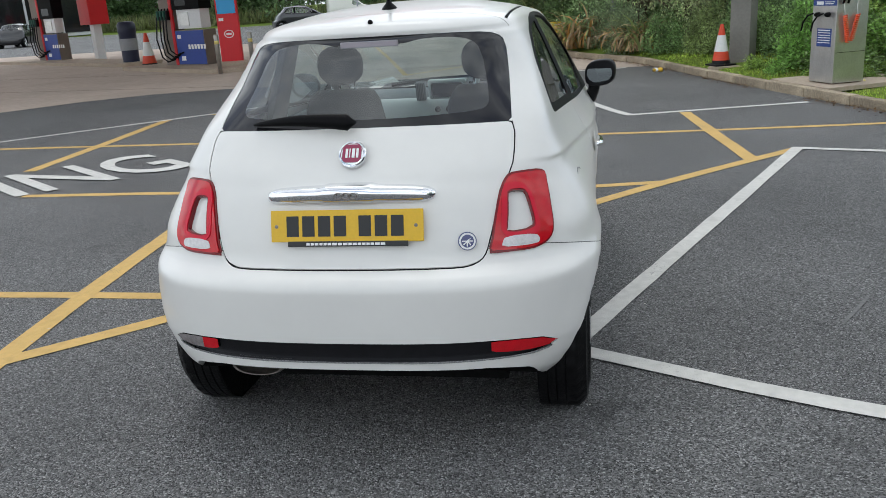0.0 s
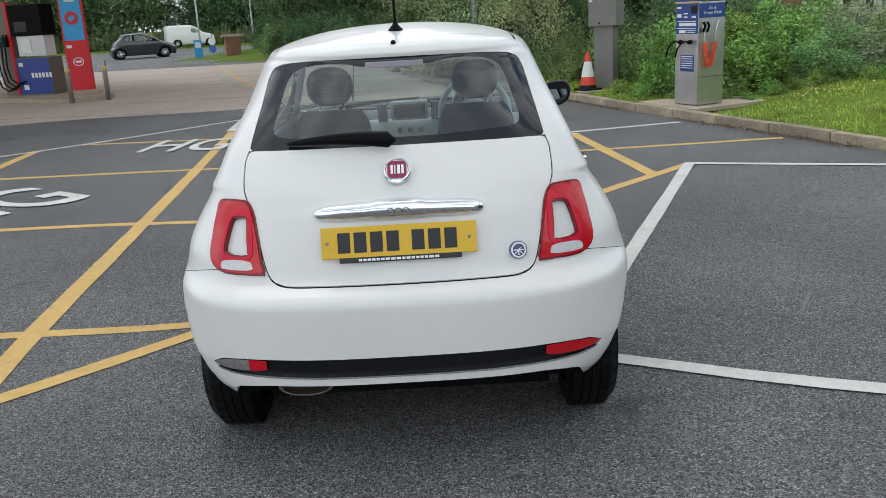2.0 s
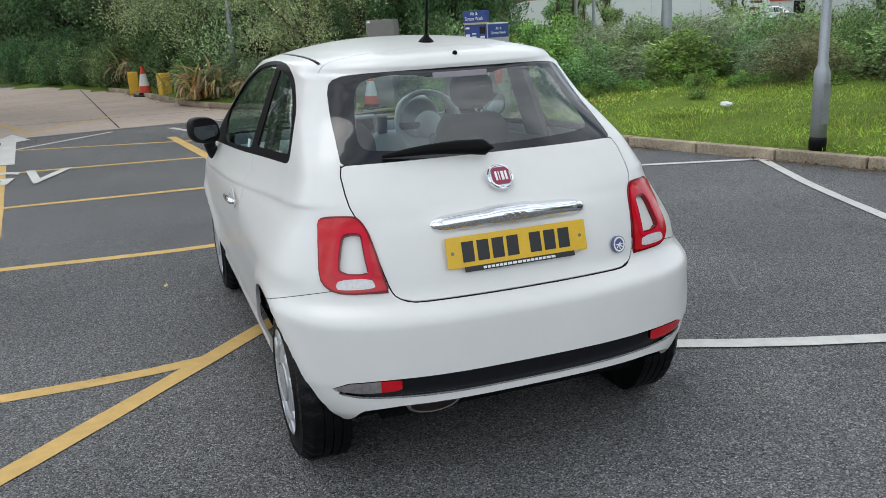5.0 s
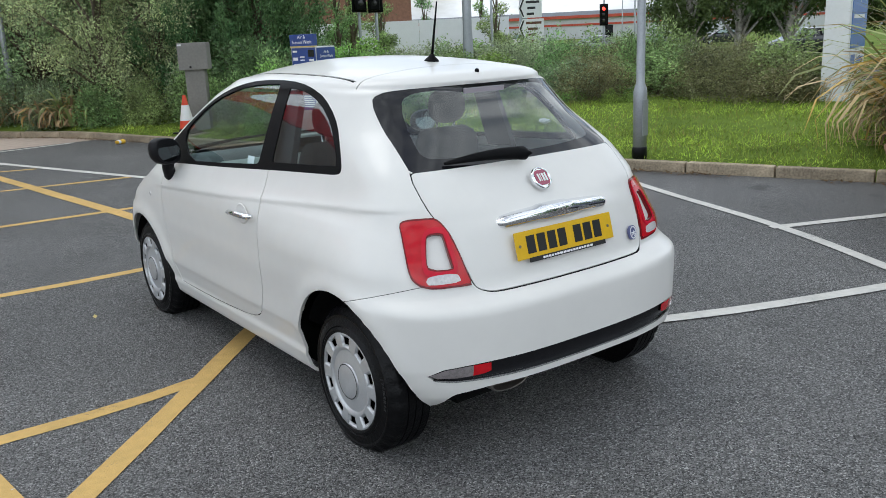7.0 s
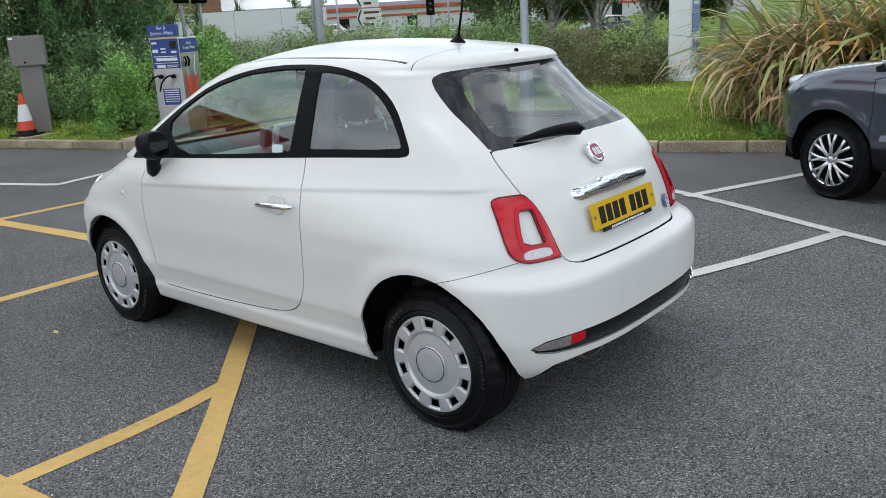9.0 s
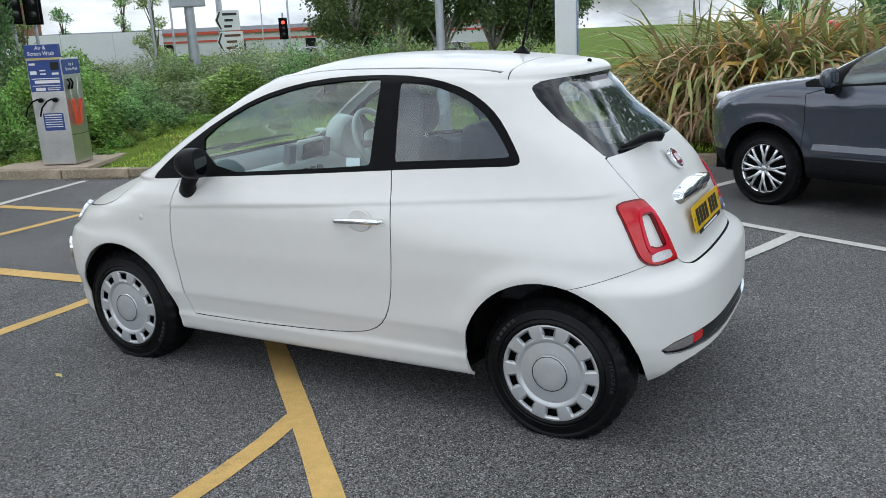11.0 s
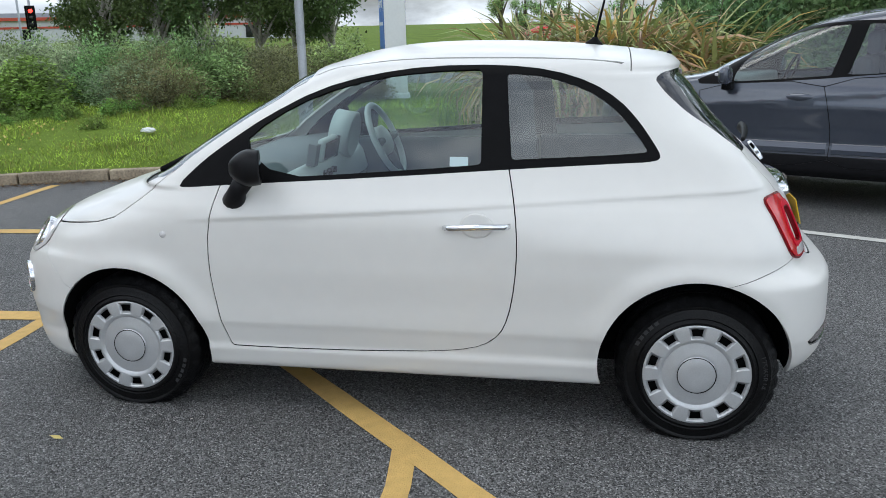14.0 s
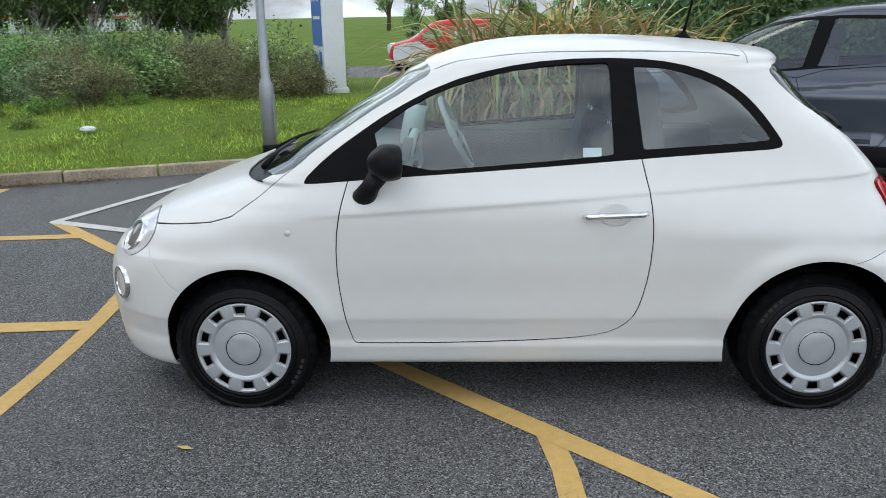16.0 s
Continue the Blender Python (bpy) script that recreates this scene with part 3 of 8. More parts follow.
def half_shell(table, levels=110, rear=26, side=110, front=26, shape=None):
    """The left half of a car's skin as a grid. Table rows: height, rear end, front end, half width,
    length and power of the rear rounding, length and power of the front rounding."""
    T = np.array(table, float)
    s = np.r_[0, np.cumsum(np.sqrt(np.diff(T[:, 0]) ** 2 + np.diff(T[:, 3]) ** 2 + 0.12 * np.diff(T[:, 1]) ** 2 + 0.12 * np.diff(T[:, 2]) ** 2))]
    q = np.linspace(0, s[-1], levels)
    Z, R, F, W, AR, NR, AF, NF = (pchip(s, T[:, k], q)[:, None] for k in range(8))
    half = (F - R) / 2
    AR, AF = np.minimum(AR, half * 0.999), np.minimum(AF, half * 0.999)
    th = (np.pi / 2) * np.linspace(0, 1, rear)[None, :] ** 1.35
    c, sn = np.cos(th), np.sin(th)
    yr, xr = R + AR * (1 - np.maximum(c, 0) ** (2 / NR)), W * sn ** (2 / NR)
    yf, xf = F - AF * (1 - np.maximum(c, 0) ** (2 / NF)), W * sn ** (2 / NF)
    k = np.linspace(0, 1, side)[None, 1:-1]
    ys = (R + AR) * (1 - k) + (F - AF) * k
    xs = W * np.ones_like(k)
    y, x = np.hstack([yr, ys, yf[:, ::-1]]), np.hstack([xr, xs, xf[:, ::-1]])
    z = Z * np.ones_like(y)
    if shape:
        x, y, z = shape(x, y, z)
    bm = bmesh.new()
    v = [[bm.verts.new((-x[j, i], y[j, i], z[j, i])) for i in range(y.shape[1])] for j in range(levels)]
    for j in range(levels - 1):
        for i in range(y.shape[1] - 1):
            bm.faces.new((v[j][i], v[j + 1][i], v[j + 1][i + 1], v[j][i + 1]))
    bmesh.ops.remove_doubles(bm, verts=bm.verts, dist=1e-5)
    bm.normal_update()
    keep = bm.verts.layers.float_vector.new("smooth")
    for vert in bm.verts:
        vert[keep] = vert.normal
    bmesh.ops.triangulate(bm, faces=bm.faces)
    return bm


def polygon(pts, smooth=0):
    """Signed distance to a closed outline, below zero inside."""
    P = np.array(pts, float)
    for _ in range(smooth):
        Q = np.empty((2 * len(P), 2))
        nxt = np.roll(P, -1, 0)
        Q[0::2], Q[1::2] = 0.75 * P + 0.25 * nxt, 0.25 * P + 0.75 * nxt
        P = Q

    def f(u, v):
        p = np.stack([u, v], 1)
        best, inside = np.full(len(p), 1e9), np.zeros(len(p), bool)
        for a, b in zip(P, np.roll(P, -1, 0)):
            d = b - a
            t = np.clip(((p - a) @ d) / (d @ d + 1e-12), 0, 1)
            q = p - a - t[:, None] * d
            best = np.minimum(best, np.hypot(q[:, 0], q[:, 1]))
            cond = (a[1] > p[:, 1]) != (b[1] > p[:, 1])
            with np.errstate(divide="ignore", invalid="ignore"):
                xi = a[0] + (p[:, 1] - a[1]) / (b[1] - a[1]) * d[0]
            inside ^= cond & (p[:, 0] < xi)
        return np.where(inside, -best, best)

    return f


def split(bm, f):
    """Cuts new edges into a mesh where the field f(points) is zero."""
    bm.verts.ensure_lookup_table()
    P = np.array([v.co[:] for v in bm.verts])
    val = f(P)
    val = np.where(np.abs(val) < 1e-6, 1e-6, val)
    bm.verts.index_update()
    todo = [e for e in bm.edges if val[e.verts[0].index] * val[e.verts[1].index] < 0]
    if not todo:
        return
    A = np.array([e.verts[0].co[:] for e in todo])
    B = np.array([e.verts[1].co[:] for e in todo])
    fa = np.array([val[e.verts[0].index] for e in todo])
    lo, hi = np.zeros(len(todo)), np.ones(len(todo))
    for _ in range(12):
        mid = (lo + hi) / 2
        fm = f(A + mid[:, None] * (B - A))
        same = fm * fa > 0
        lo, hi = np.where(same, mid, lo), np.where(same, hi, mid)
    made = []
    for e, t in zip(todo, (lo + hi) / 2):
        _, nv = bmesh.utils.edge_split(e, e.verts[0], float(min(max(t, 0.02), 0.98)))
        made.append(nv)
    bmesh.ops.connect_verts(bm, verts=made)
    bmesh.ops.triangulate(bm, faces=[f_ for f_ in bm.faces if len(f_.verts) > 3])


def regions(bm, label):
    """Face indices by region; label(centres) gives an array of names."""
    bm.faces.ensure_lookup_table()
    C = np.array([f.calc_center_median()[:] for f in bm.faces])
    L = label(C)
    out = {}
    for i, k in enumerate(L):
        out.setdefault(k, []).append(i)
    return out


def skin(bm, faces, name, mat, parent, mirror="weld", push=0.0, thick=0.0, label=""):
    """A panel of the skin with the whole skin's normals. mirror: weld (both halves in one), left or right."""
    bm.faces.ensure_lookup_table()
    keep = bm.verts.layers.float_vector["smooth"]
    idx, co, no, polys = {}, [], [], []
    for fi in faces:
        poly = []
        for v in bm.faces[fi].verts:
            if v.index not in idx:
                idx[v.index] = len(co)
                nn = v[keep].normalized()
                if abs(v.co.x) < 1e-4:
                    nn.x = 0
                    nn.normalize()
                co.append(v.co - push * nn)
                no.append(nn)
            poly.append(idx[v.index])
        polys.append(poly)
    if mirror == "right":
        co, no, polys = [Vector((-c.x, c.y, c.z)) for c in co], [Vector((-c.x, c.y, c.z)) for c in no], [p[::-1] for p in polys]
    elif mirror == "weld":
        n, k = len(co), {}
        for i in range(n):
            if abs(co[i].x) < 1e-4:
                k[i] = i
            else:
                k[i] = len(co)
                co.append(Vector((-co[i].x, co[i].y, co[i].z)))
                no.append(Vector((-no[i].x, no[i].y, no[i].z)))
        polys = polys + [[k[i] for i in p][::-1] for p in polys]
    if thick:
        # folded edges: a narrow return flange round every border, with normals of its own
        border = {}
        for p in polys:
            for a, b in zip(p, p[1:] + p[:1]):
                border[(a, b)] = border.get((b, a)) is None
                if (b, a) in border:
                    border[(b, a)] = False
        for (a, b), free in border.items():
            if free:
                ca, cb, na, nb = co[a], co[b], no[a], no[b]
                fl = (ca - cb).cross(na)
                if fl.length < 1e-9:
                    continue
                fl.normalize()
                k = len(co)
                co += [ca.copy(), cb.copy(), cb - thick * nb, ca - thick * na]
                no += [-fl, -fl, -fl, -fl]
                polys.append([k + 1, k, k + 3, k + 2])
    me = bpy.data.meshes.new(name)
    me.from_pydata([c[:] for c in co], [], polys)
    me.materials.append(mat)
    me.polygons.foreach_set("use_smooth", [True] * len(me.polygons))
    me.normals_split_custom_set_from_vertices([n[:] for n in no])
    ob = new(name, me)
    ob.parent = parent
    return tagged(ob, label)


# The small white hatchback. Origin: rear axle on the ground, nose along +y.
HATCH = [
    (0.19, -0.4, 2.94, 0.722, 0.5, 3, 0.55, 2.6),
    (0.204, -0.43, 2.965, 0.742, 0.5, 3, 0.57, 2.6),
    (0.225, -0.46, 2.985, 0.752, 0.5, 3, 0.58, 2.6),
    (0.255, -0.505, 3, 0.7595, 0.5, 3, 0.6, 2.6),
    (0.278, -0.527, 3.01, 0.7655, 0.5, 3, 0.6, 2.5),
    (0.288, -0.5328, 3.014, 0.7655, 0.5, 3, 0.6, 2.5),
    (0.299, -0.5382, 3.016, 0.7605, 0.5, 3, 0.6, 2.5),
    (0.345, -0.5423, 3.02, 0.7695, 0.5, 3, 0.6, 2.5),
    (0.385, -0.5448, 3.022, 0.779, 0.5, 3, 0.6, 2.5),
    (0.4, -0.5457, 3.023, 0.7845, 0.5, 3, 0.6, 2.5),
    (0.5, -0.5428, 3.022, 0.79, 0.48, 3, 0.6, 2.5),
    (0.596, -0.537, 3, 0.799, 0.47, 3, 0.6, 2.5),
    (0.62, -0.5233, 2.984, 0.801, 0.46, 3, 0.6, 2.5),
    (0.648, -0.4676, 2.965, 0.802, 0.45, 3, 0.6, 2.5),
    (0.665, -0.44, 2.94, 0.802, 0.45, 3, 0.62, 2.5),
    (0.73, -0.418, 2.88, 0.803, 0.46, 3, 0.64, 2.5),
    (0.79, -0.398, 2.78, 0.802, 0.47, 3, 0.68, 2.5),
    (0.845, -0.374, 2.64, 0.796, 0.46, 3.1, 0.68, 2.5),
    (0.875, -0.356, 2.555, 0.788, 0.45, 3.2, 0.62, 2.5),
    (0.9, -0.336, 2.475, 0.776, 0.43, 3.4, 0.55, 2.5),
    (0.93, -0.314, 2.385, 0.7588, 0.41, 3.7, 0.46, 2.5),
    (0.957, -0.29, 2.278, 0.7447, 0.39, 4, 0.38, 3.6),
    (1, -0.248, 2.175, 0.724, 0.36, 4.3, 0.275, 3.6),
    (1.06, -0.19, 2.09, 0.699, 0.34, 4.5, 0.265, 3.6),
    (1.14, -0.1142, 1.965, 0.665, 0.38, 3.9, 0.265, 3.6),
    (1.22, -0.0416, 1.835, 0.63, 0.43, 3.3, 0.275, 3.6),
    (1.3, 0.0178, 1.695, 0.594, 0.422, 3, 0.295, 3.6),
    (1.352, 0.062, 1.63, 0.568, 0.385, 3, 0.38, 3.1),
    (1.364, 0.062, 1.6, 0.564, 0.52, 3, 0.4, 3.1),
    (1.372, 0.056, 1.585, 0.558, 0.52, 3, 0.4, 3.1),
    (1.392, 0.072, 1.54, 0.542, 0.52, 3, 0.42, 3.1),
    (1.405, 0.088, 1.5, 0.52, 0.55, 2.9, 0.45, 2.6),
    (1.4135, 0.116, 1.475, 0.5, 0.58, 2.8, 0.47, 2.6),
    (1.425, 0.185, 1.44, 0.468, 0.62, 2.7, 0.5, 2.5),
    (1.443, 0.325, 1.37, 0.398, 0.6, 2.5, 0.5, 2.4),
    (1.46, 0.5, 1.27, 0.3, 0.5, 2.2, 0.4, 2.2),
    (1.47, 0.66, 1.17, 0.205, 0.4, 2.1, 0.3, 2.1),
    (1.4755, 0.8, 1.06, 0.105, 0.2, 2, 0.2, 2),
    (1.477, 0.934, 0.936, 0.0006, 0.001, 2, 0.001, 2),
]
ARCH = [(0.010, 0.288, 0.354), (2.285, 0.280, 0.342)]


CREASE = ((-0.35, -0.17, 0.60, 0.70, 1.81, 1.95), (0.957, 0.948, 0.903, 0.897, 0.832, 0.824))


def hatch_shape(x, y, z):
    for yc, zc, r in ARCH:
        rr = np.hypot(y - yc, z - zc)
        x = x + 0.020 * np.exp(-((rr - r - 0.01) / 0.055) ** 2) * smooth01(0.5, 0.72, x) * smooth01(0.95, 0.8, z) * smooth01(0.22, 0.46, z)
    # the cabin and shoulders narrow towards the tail
    x = x * (1 - 0.080 * smooth01(1.10, -0.15, y) * smooth01(0.72, 0.92, z))
    # nose and tail ends draw in a little along the flanks
    x = x - 0.018 * smooth01(2.0, 2.7, y) * smooth01(0.3, 0.7, x) * smooth01(1.0, 0.8, z)
    # the sill's swell dies out at the bumpers
    x = x - 0.024 * np.exp(-((z - 0.262) / 0.045) ** 2) * smooth01(0.15, -0.25, y) * smooth01(0.3, 0.6, x)
    # the front bumper's chin hangs a little lower than the sills
    z = z - 0.030 * smooth01(2.45, 2.62, y) * smooth01(0.32, 0.20, z)
    # shoulder crease along the flank
    line = np.interp(y, CREASE[0], CREASE[1])
    x = x + 0.009 * (0.5 + 0.5 * np.tanh((z - line) / 0.005)) * np.exp(-np.maximum(0, z - line) / 0.045) * smooth01(0.45, 0.7, x) * smooth01(-0.38, -0.2, y) * smooth01(2.05, 1.80, y)
    return x, y, z


car = thing("hatchback_car", "small white three-door hatchback car, parked on tarmac", "car")
bm = half_shell(HATCH, levels=180, shape=hatch_shape)

arch_f = [lambda p, a=a: np.hypot(p[:, 1] - a[0], p[:, 2] - a[1]) - a[2] + 10 * (p[:, 0] > -0.5) for a in ARCH]
side = lambda poly, far=10.0: (lambda p: np.where(p[:, 0] < -0.40, poly(p[:, 1], p[:, 2]), far))
rearx = lambda poly: (lambda p: np.where(p[:, 1] < 0.35, poly(np.abs(p[:, 0]), p[:, 2]), 10.0))
corner = lambda poly: (lambda p: np.where(p[:, 1] < 0.3, poly(np.abs(p[:, 0]) + p[:, 1] - 0.030 + 0.028 * smooth01(0.72, 0.92, p[:, 2]), p[:, 2]), 10.0))
frontx = lambda poly: (lambda p: np.where(p[:, 1] > 1.3, poly(np.abs(p[:, 0]), p[:, 2]), 10.0))

WIN = [(2.03, 0.950), (1.93, 1.045), (1.82, 1.122), (1.68, 1.212), (1.47, 1.314), (1.26, 1.368), (1.03, 1.397), (0.75, 1.398), (0.56, 1.377), (0.41, 1.330), (0.308, 1.266), (0.238, 1.194), (0.182, 1.115), (0.153, 1.068), (0.172, 1.049), (0.30, 1.043), (0.70, 1.024), (1.26, 0.989), (1.61, 0.970), (1.84, 0.957), (1.98, 0.947)]
DOORGLASS = [(1.60, 0.988), (1.77, 1.108), (1.65, 1.206), (1.465, 1.296), (1.245, 1.352), (1.03, 1.377), (0.86, 1.382), (0.824, 1.381), (0.820, 1.35), (0.812, 1.08), (0.811, 1.044), (0.835, 1.038), (1.26, 1.008)]
QUARTER = [(0.66, 1.059), (0.696, 1.057), (0.701, 1.088), (0.725, 1.331), (0.726, 1.365), (0.698, 1.365), (0.575, 1.352), (0.437, 1.309), (0.34, 1.25), (0.271, 1.181), (0.204, 1.093), (0.21, 1.078)]
DOOR = [(1.835, 0.985), (1.872, 0.85), (1.893, 0.73), (1.893, 0.56), (1.872, 0.40), (1.853, 0.322), (1.845, 0.296), (1.82, 0.291), (1.45, 0.292), (1.06, 0.304), (0.90, 0.318), (0.80, 0.344), (0.735, 0.395), (0.70, 0.47), (0.675, 0.60), (0.665, 0.75), (0.675, 0.88), (0.70, 1.00), (0.72, 1.09), (1.26, 1.09), (1.60, 1.07), (1.80, 1.02)]
TAIL = [(0.285, 0.919), (0.245, 0.916), (0.213, 0.897), (0.160, 0.855), (0.095, 0.782), (0.066, 0.739), (0.032, 0.684), (0.11, 0.687), (0.21, 0.687), (0.275, 0.699), (0.318, 0.722), (0.342, 0.76), (0.368, 0.81), (0.402, 0.87), (0.420, 0.905), (0.40, 0.916), (0.36, 0.919)]
TAILWHITE = [(0.212, 0.864), (0.272, 0.864), (0.277, 0.848), (0.256, 0.775), (0.241, 0.751), (0.126, 0.745), (0.137, 0.765), (0.165, 0.805), (0.198, 0.855)]
TAILCLEAR = [(0.110, 0.732), (0.240, 0.732), (0.256, 0.712), (0.238, 0.699), (0.097, 0.699), (0.090, 0.712)]
HATCHLID = [(-0.6, 1.090), (0.0, 1.085), (0.50, 1.076), (0.538, 1.066), (0.540, 0.96), (0.525, 0.92), (0.505, 0.87), (0.484, 0.80), (0.469, 0.735), (0.456, 0.688), (0.440, 0.665), (0.405, 0.653), (0.35, 0.650), (-0.6, 0.648)]
SCREEN = [(-0.7, 1.363), (0.20, 1.363), (0.375, 1.360), (0.452, 1.350), (0.484, 1.320), (0.502, 1.23), (0.522, 1.11), (0.527, 1.070), (0.46, 1.072), (-0.7, 1.066)]
SCREENCLEAR = [(-0.6, 1.332), (0.12, 1.332), (0.17, 1.345), (0.27, 1.350), (0.365, 1.338), (0.405, 1.30), (0.438, 1.18), (0.448, 1.130), (0.425, 1.112), (0.33, 1.105), (0.10, 1.095), (-0.6, 1.095)]
WINDSCREEN = [(-0.9, 1.388), (0.30, 1.381), (0.47, 1.362), (0.537, 1.326), (0.645, 1.10), (0.70, 0.985), (0.66, 0.966), (-0.9, 0.960)]

f_door, f_win, f_dg, f_qg = side(polygon(DOOR, 1)), side(polygon(WIN, 1)), side(polygon(DOORGLASS, 1)), side(polygon(QUARTER, 1))
f_lamp = corner(polygon(TAIL, 1))
f_tail, f_tw, f_tc = (lambda p: f_lamp(p) - 0.004), corner(polygon(TAILWHITE, 1)), corner(polygon(TAILCLEAR, 1))
f_ring, f_inner = (lambda p: f_tw(p) - 0.024), (lambda p: f_tw(p) - 0.005)
f_rim = lambda p: f_tail(p) + 0.007
f_lid, f_scr, f_clear, f_wind = rearx(polygon(HATCHLID, 1)), rearx(polygon(SCREEN, 1)), rearx(polygon(SCREENCLEAR, 1)), frontx(polygon(WINDSCREEN, 1))
# rear bumper joint: from the arch up to the lamp, then under the lid
f_rb = lambda p: np.where((p[:, 1] < 0.3), p[:, 2] - np.interp(p[:, 1] + 0 * p[:, 0], [-0.45, -0.336, -0.113, 0.0, 0.3], [0.700, 0.697, 0.636, 0.60, 0.55]) + 0.0, 10.0)
f_strip = rearx(polygon([(-0.7, 0.421), (0.40, 0.422), (0.47, 0.422), (0.56, 0.4185), (0.63, 0.411), (0.680, 0.388), (0.655, 0.366), (0.60, 0.357), (0.30, 0.352), (-0.7, 0.350)], 0))
f_refl = rearx(polygon([(0.470, 0.4190), (0.56, 0.4155), (0.63, 0.4080), (0.671, 0.389), (0.65, 0.3765), (0.60, 0.3735), (0.54, 0.376), (0.47, 0.382)], 0))
f_bright = lambda p: np.where((p[:, 1] < 0.35) & (np.abs(p[:, 0]) < 0.66), p[:, 2] - np.interp(np.abs(p[:, 0]), [0, 0.30, 0.60, 0.655], [0.357, 0.359, 0.364, 0.3725]), 10.0)
f_clamp = lambda p: np.abs(p[:, 0]) * -1 + 0.535
f_roofline = lambda p: np.where((p[:, 2] > 1.36) & (np.abs(p[:, 0]) < 0.6), np.abs(p[:, 0]) - (0.475 + 0.0 * p[:, 1]), 10.0)
f_roofx = lambda p: np.where(p[:, 2] > 1.36, p[:, 1] - 0.268 - 0.0 * p[:, 0], 10.0)
HOODLINE = lambda p: np.where(p[:, 1] > 2.05, p[:, 2] - np.interp(p[:, 1], [2.05, 2.10, 2.20, 2.31, 2.40, 2.60, 2.80, 3.1], [1.01, 0.975, 0.895, 0.822, 0.797, 0.770, 0.745, 0.70]), -10.0)
f_fb = lambda p: np.where(p[:, 1] > 2.4, p[:, 2] - np.interp(p[:, 1], [2.5, 2.585, 2.70, 2.8, 3.1], [0.50, 0.548, 0.69, 0.70, 0.70]), 10.0)
HEAD = [(2.66, 0.745), (2.70, 0.792), (2.76, 0.800), (2.83, 0.765), (2.865, 0.70), (2.86, 0.648), (2.80, 0.628), (2.73, 0.655), (2.68, 0.70)]
FOG = [(2.850 + 0.058 * math.cos(a), 0.513 + 0.066 * math.sin(a)) for a in np.linspace(0, 2 * math.pi, 16, endpoint=False)]
f_head, f_fog = side(polygon(HEAD, 1)), side(polygon(FOG, 1))

f_low = lambda p: p[:, 2] - np.interp(p[:, 1], [-0.6, -0.50, -0.44, -0.40, -0.36, -0.32, -0.1, 3.1], [0.330, 0.324, 0.304, 0.270, 0.246, 0.236, 0.1, 0.1])
GAP = 0.0023
for f in arch_f + [f_low, f_win, f_dg, f_qg, f_tail, f_rim, f_ring, f_inner, f_tw, f_tc, f_scr, f_clear, f_wind, f_strip, f_bright, f_refl, f_head, f_fog]:
    split(bm, f)
split(bm, lambda p: f_roofline(p) - 0.006)
split(bm, lambda p: f_roofline(p) + 0.006)
seams = [f_door, f_lid, f_rb, f_roofx, HOODLINE, f_fb]
for f in seams:
    w_ = 0.0012 if f in (f_rb, f_fb) else GAP
    split(bm, lambda p, f=f, w_=w_: f(p) - w_)
    split(bm, lambda p, f=f, w_=w_: f(p) + w_)
split(bm, f_clamp)
split(bm, lambda p: np.where(p[:, 1] > 2.0, p[:, 2] - 0.938, 10.0))
bm.normal_update()
bm.verts.index_update()


def hatch_label(c):
    out = np.full(len(c), "body", object)
    v = {k: f(c) for k, f in dict(door=f_door, win=f_win, dg=f_dg, qg=f_qg, tail=f_tail, tw=f_tw, tc=f_tc, lid=f_lid, scr=f_scr, clear=f_clear, wind=f_wind, rb=f_rb, strip=f_strip, refl=f_refl, hood=HOODLINE, fb=f_fb, head=f_head, fog=f_fog, rx=f_roofx).items()}
    out[(v["rb"] < 0)] = "rear_bumper"
    out[(np.abs(v["rb"]) < 0.0012) & (c[:, 1] < 0.1)] = "gap"
    out[(v["lid"] < GAP)] = "gap"
    out[(v["lid"] < -GAP)] = "lid"
    out[(v["fb"] < 0)] = "front_bumper"
    out[(np.abs(v["fb"]) < 0.0012) & (v["fb"] > -1)] = "gap"
    hd = (v["hood"] > 0) & (c[:, 1] > 2.05) & (c[:, 2] < 1.0)
    out[hd] = "hood"
    out[hd & (c[:, 2] > 0.938) & (np.abs(c[:, 0]) < 0.66)] = "scuttle"
    out[(np.abs(v["hood"]) < GAP) & (c[:, 1] > 2.05)] = "gap"
    out[v["door"] < GAP] = "gap"
    out[v["door"] < -GAP] = "door"
    rl = (np.abs(f_roofline(c)) < 0.006) & (c[:, 1] > 0.3) & (c[:, 1] < 1.52)
    out[rl | ((np.abs(v["rx"]) < GAP) & (np.abs(c[:, 0]) < 0.49))] = "gap"
    out[(v["win"] < 0)] = "window_trim"
    out[v["dg"] < 0] = "door_glass"
    out[v["qg"] < 0] = "quarter_glass"
    out[v["scr"] < 0] = "screen_band"
    out[v["clear"] < 0] = "screen_glass"
    out[v["wind"] < 0] = "windscreen"
    out[v["tail"] < 0] = "tail"
    out[(v["tail"] < 0) & (v["tail"] > -0.007)] = "tail_rim"
    out[(v["tw"] < 0.024) & (v["tail"] < -0.007)] = "tail_ring"
    out[(v["tw"] < 0.005)] = "tail_inner"
    out[v["tw"] < 0] = "tail_white"
    out[v["tc"] < 0] = "tail_clear"
    out[v["strip"] < 0] = "strip"
    out[(v["strip"] < 0) & (f_bright(c) < 0)] = "bright_line"
    rf = v["refl"] < 0
    out[rf] = "reflector"
    out[rf & (c[:, 0] < -0.535)] = "reflector_outer"
    out[v["head"] < 0] = "head"
    out[v["fog"] < 0] = "fog"
    for f in arch_f + [f_low]:
        out[f(c) < 0] = "none"
    return out


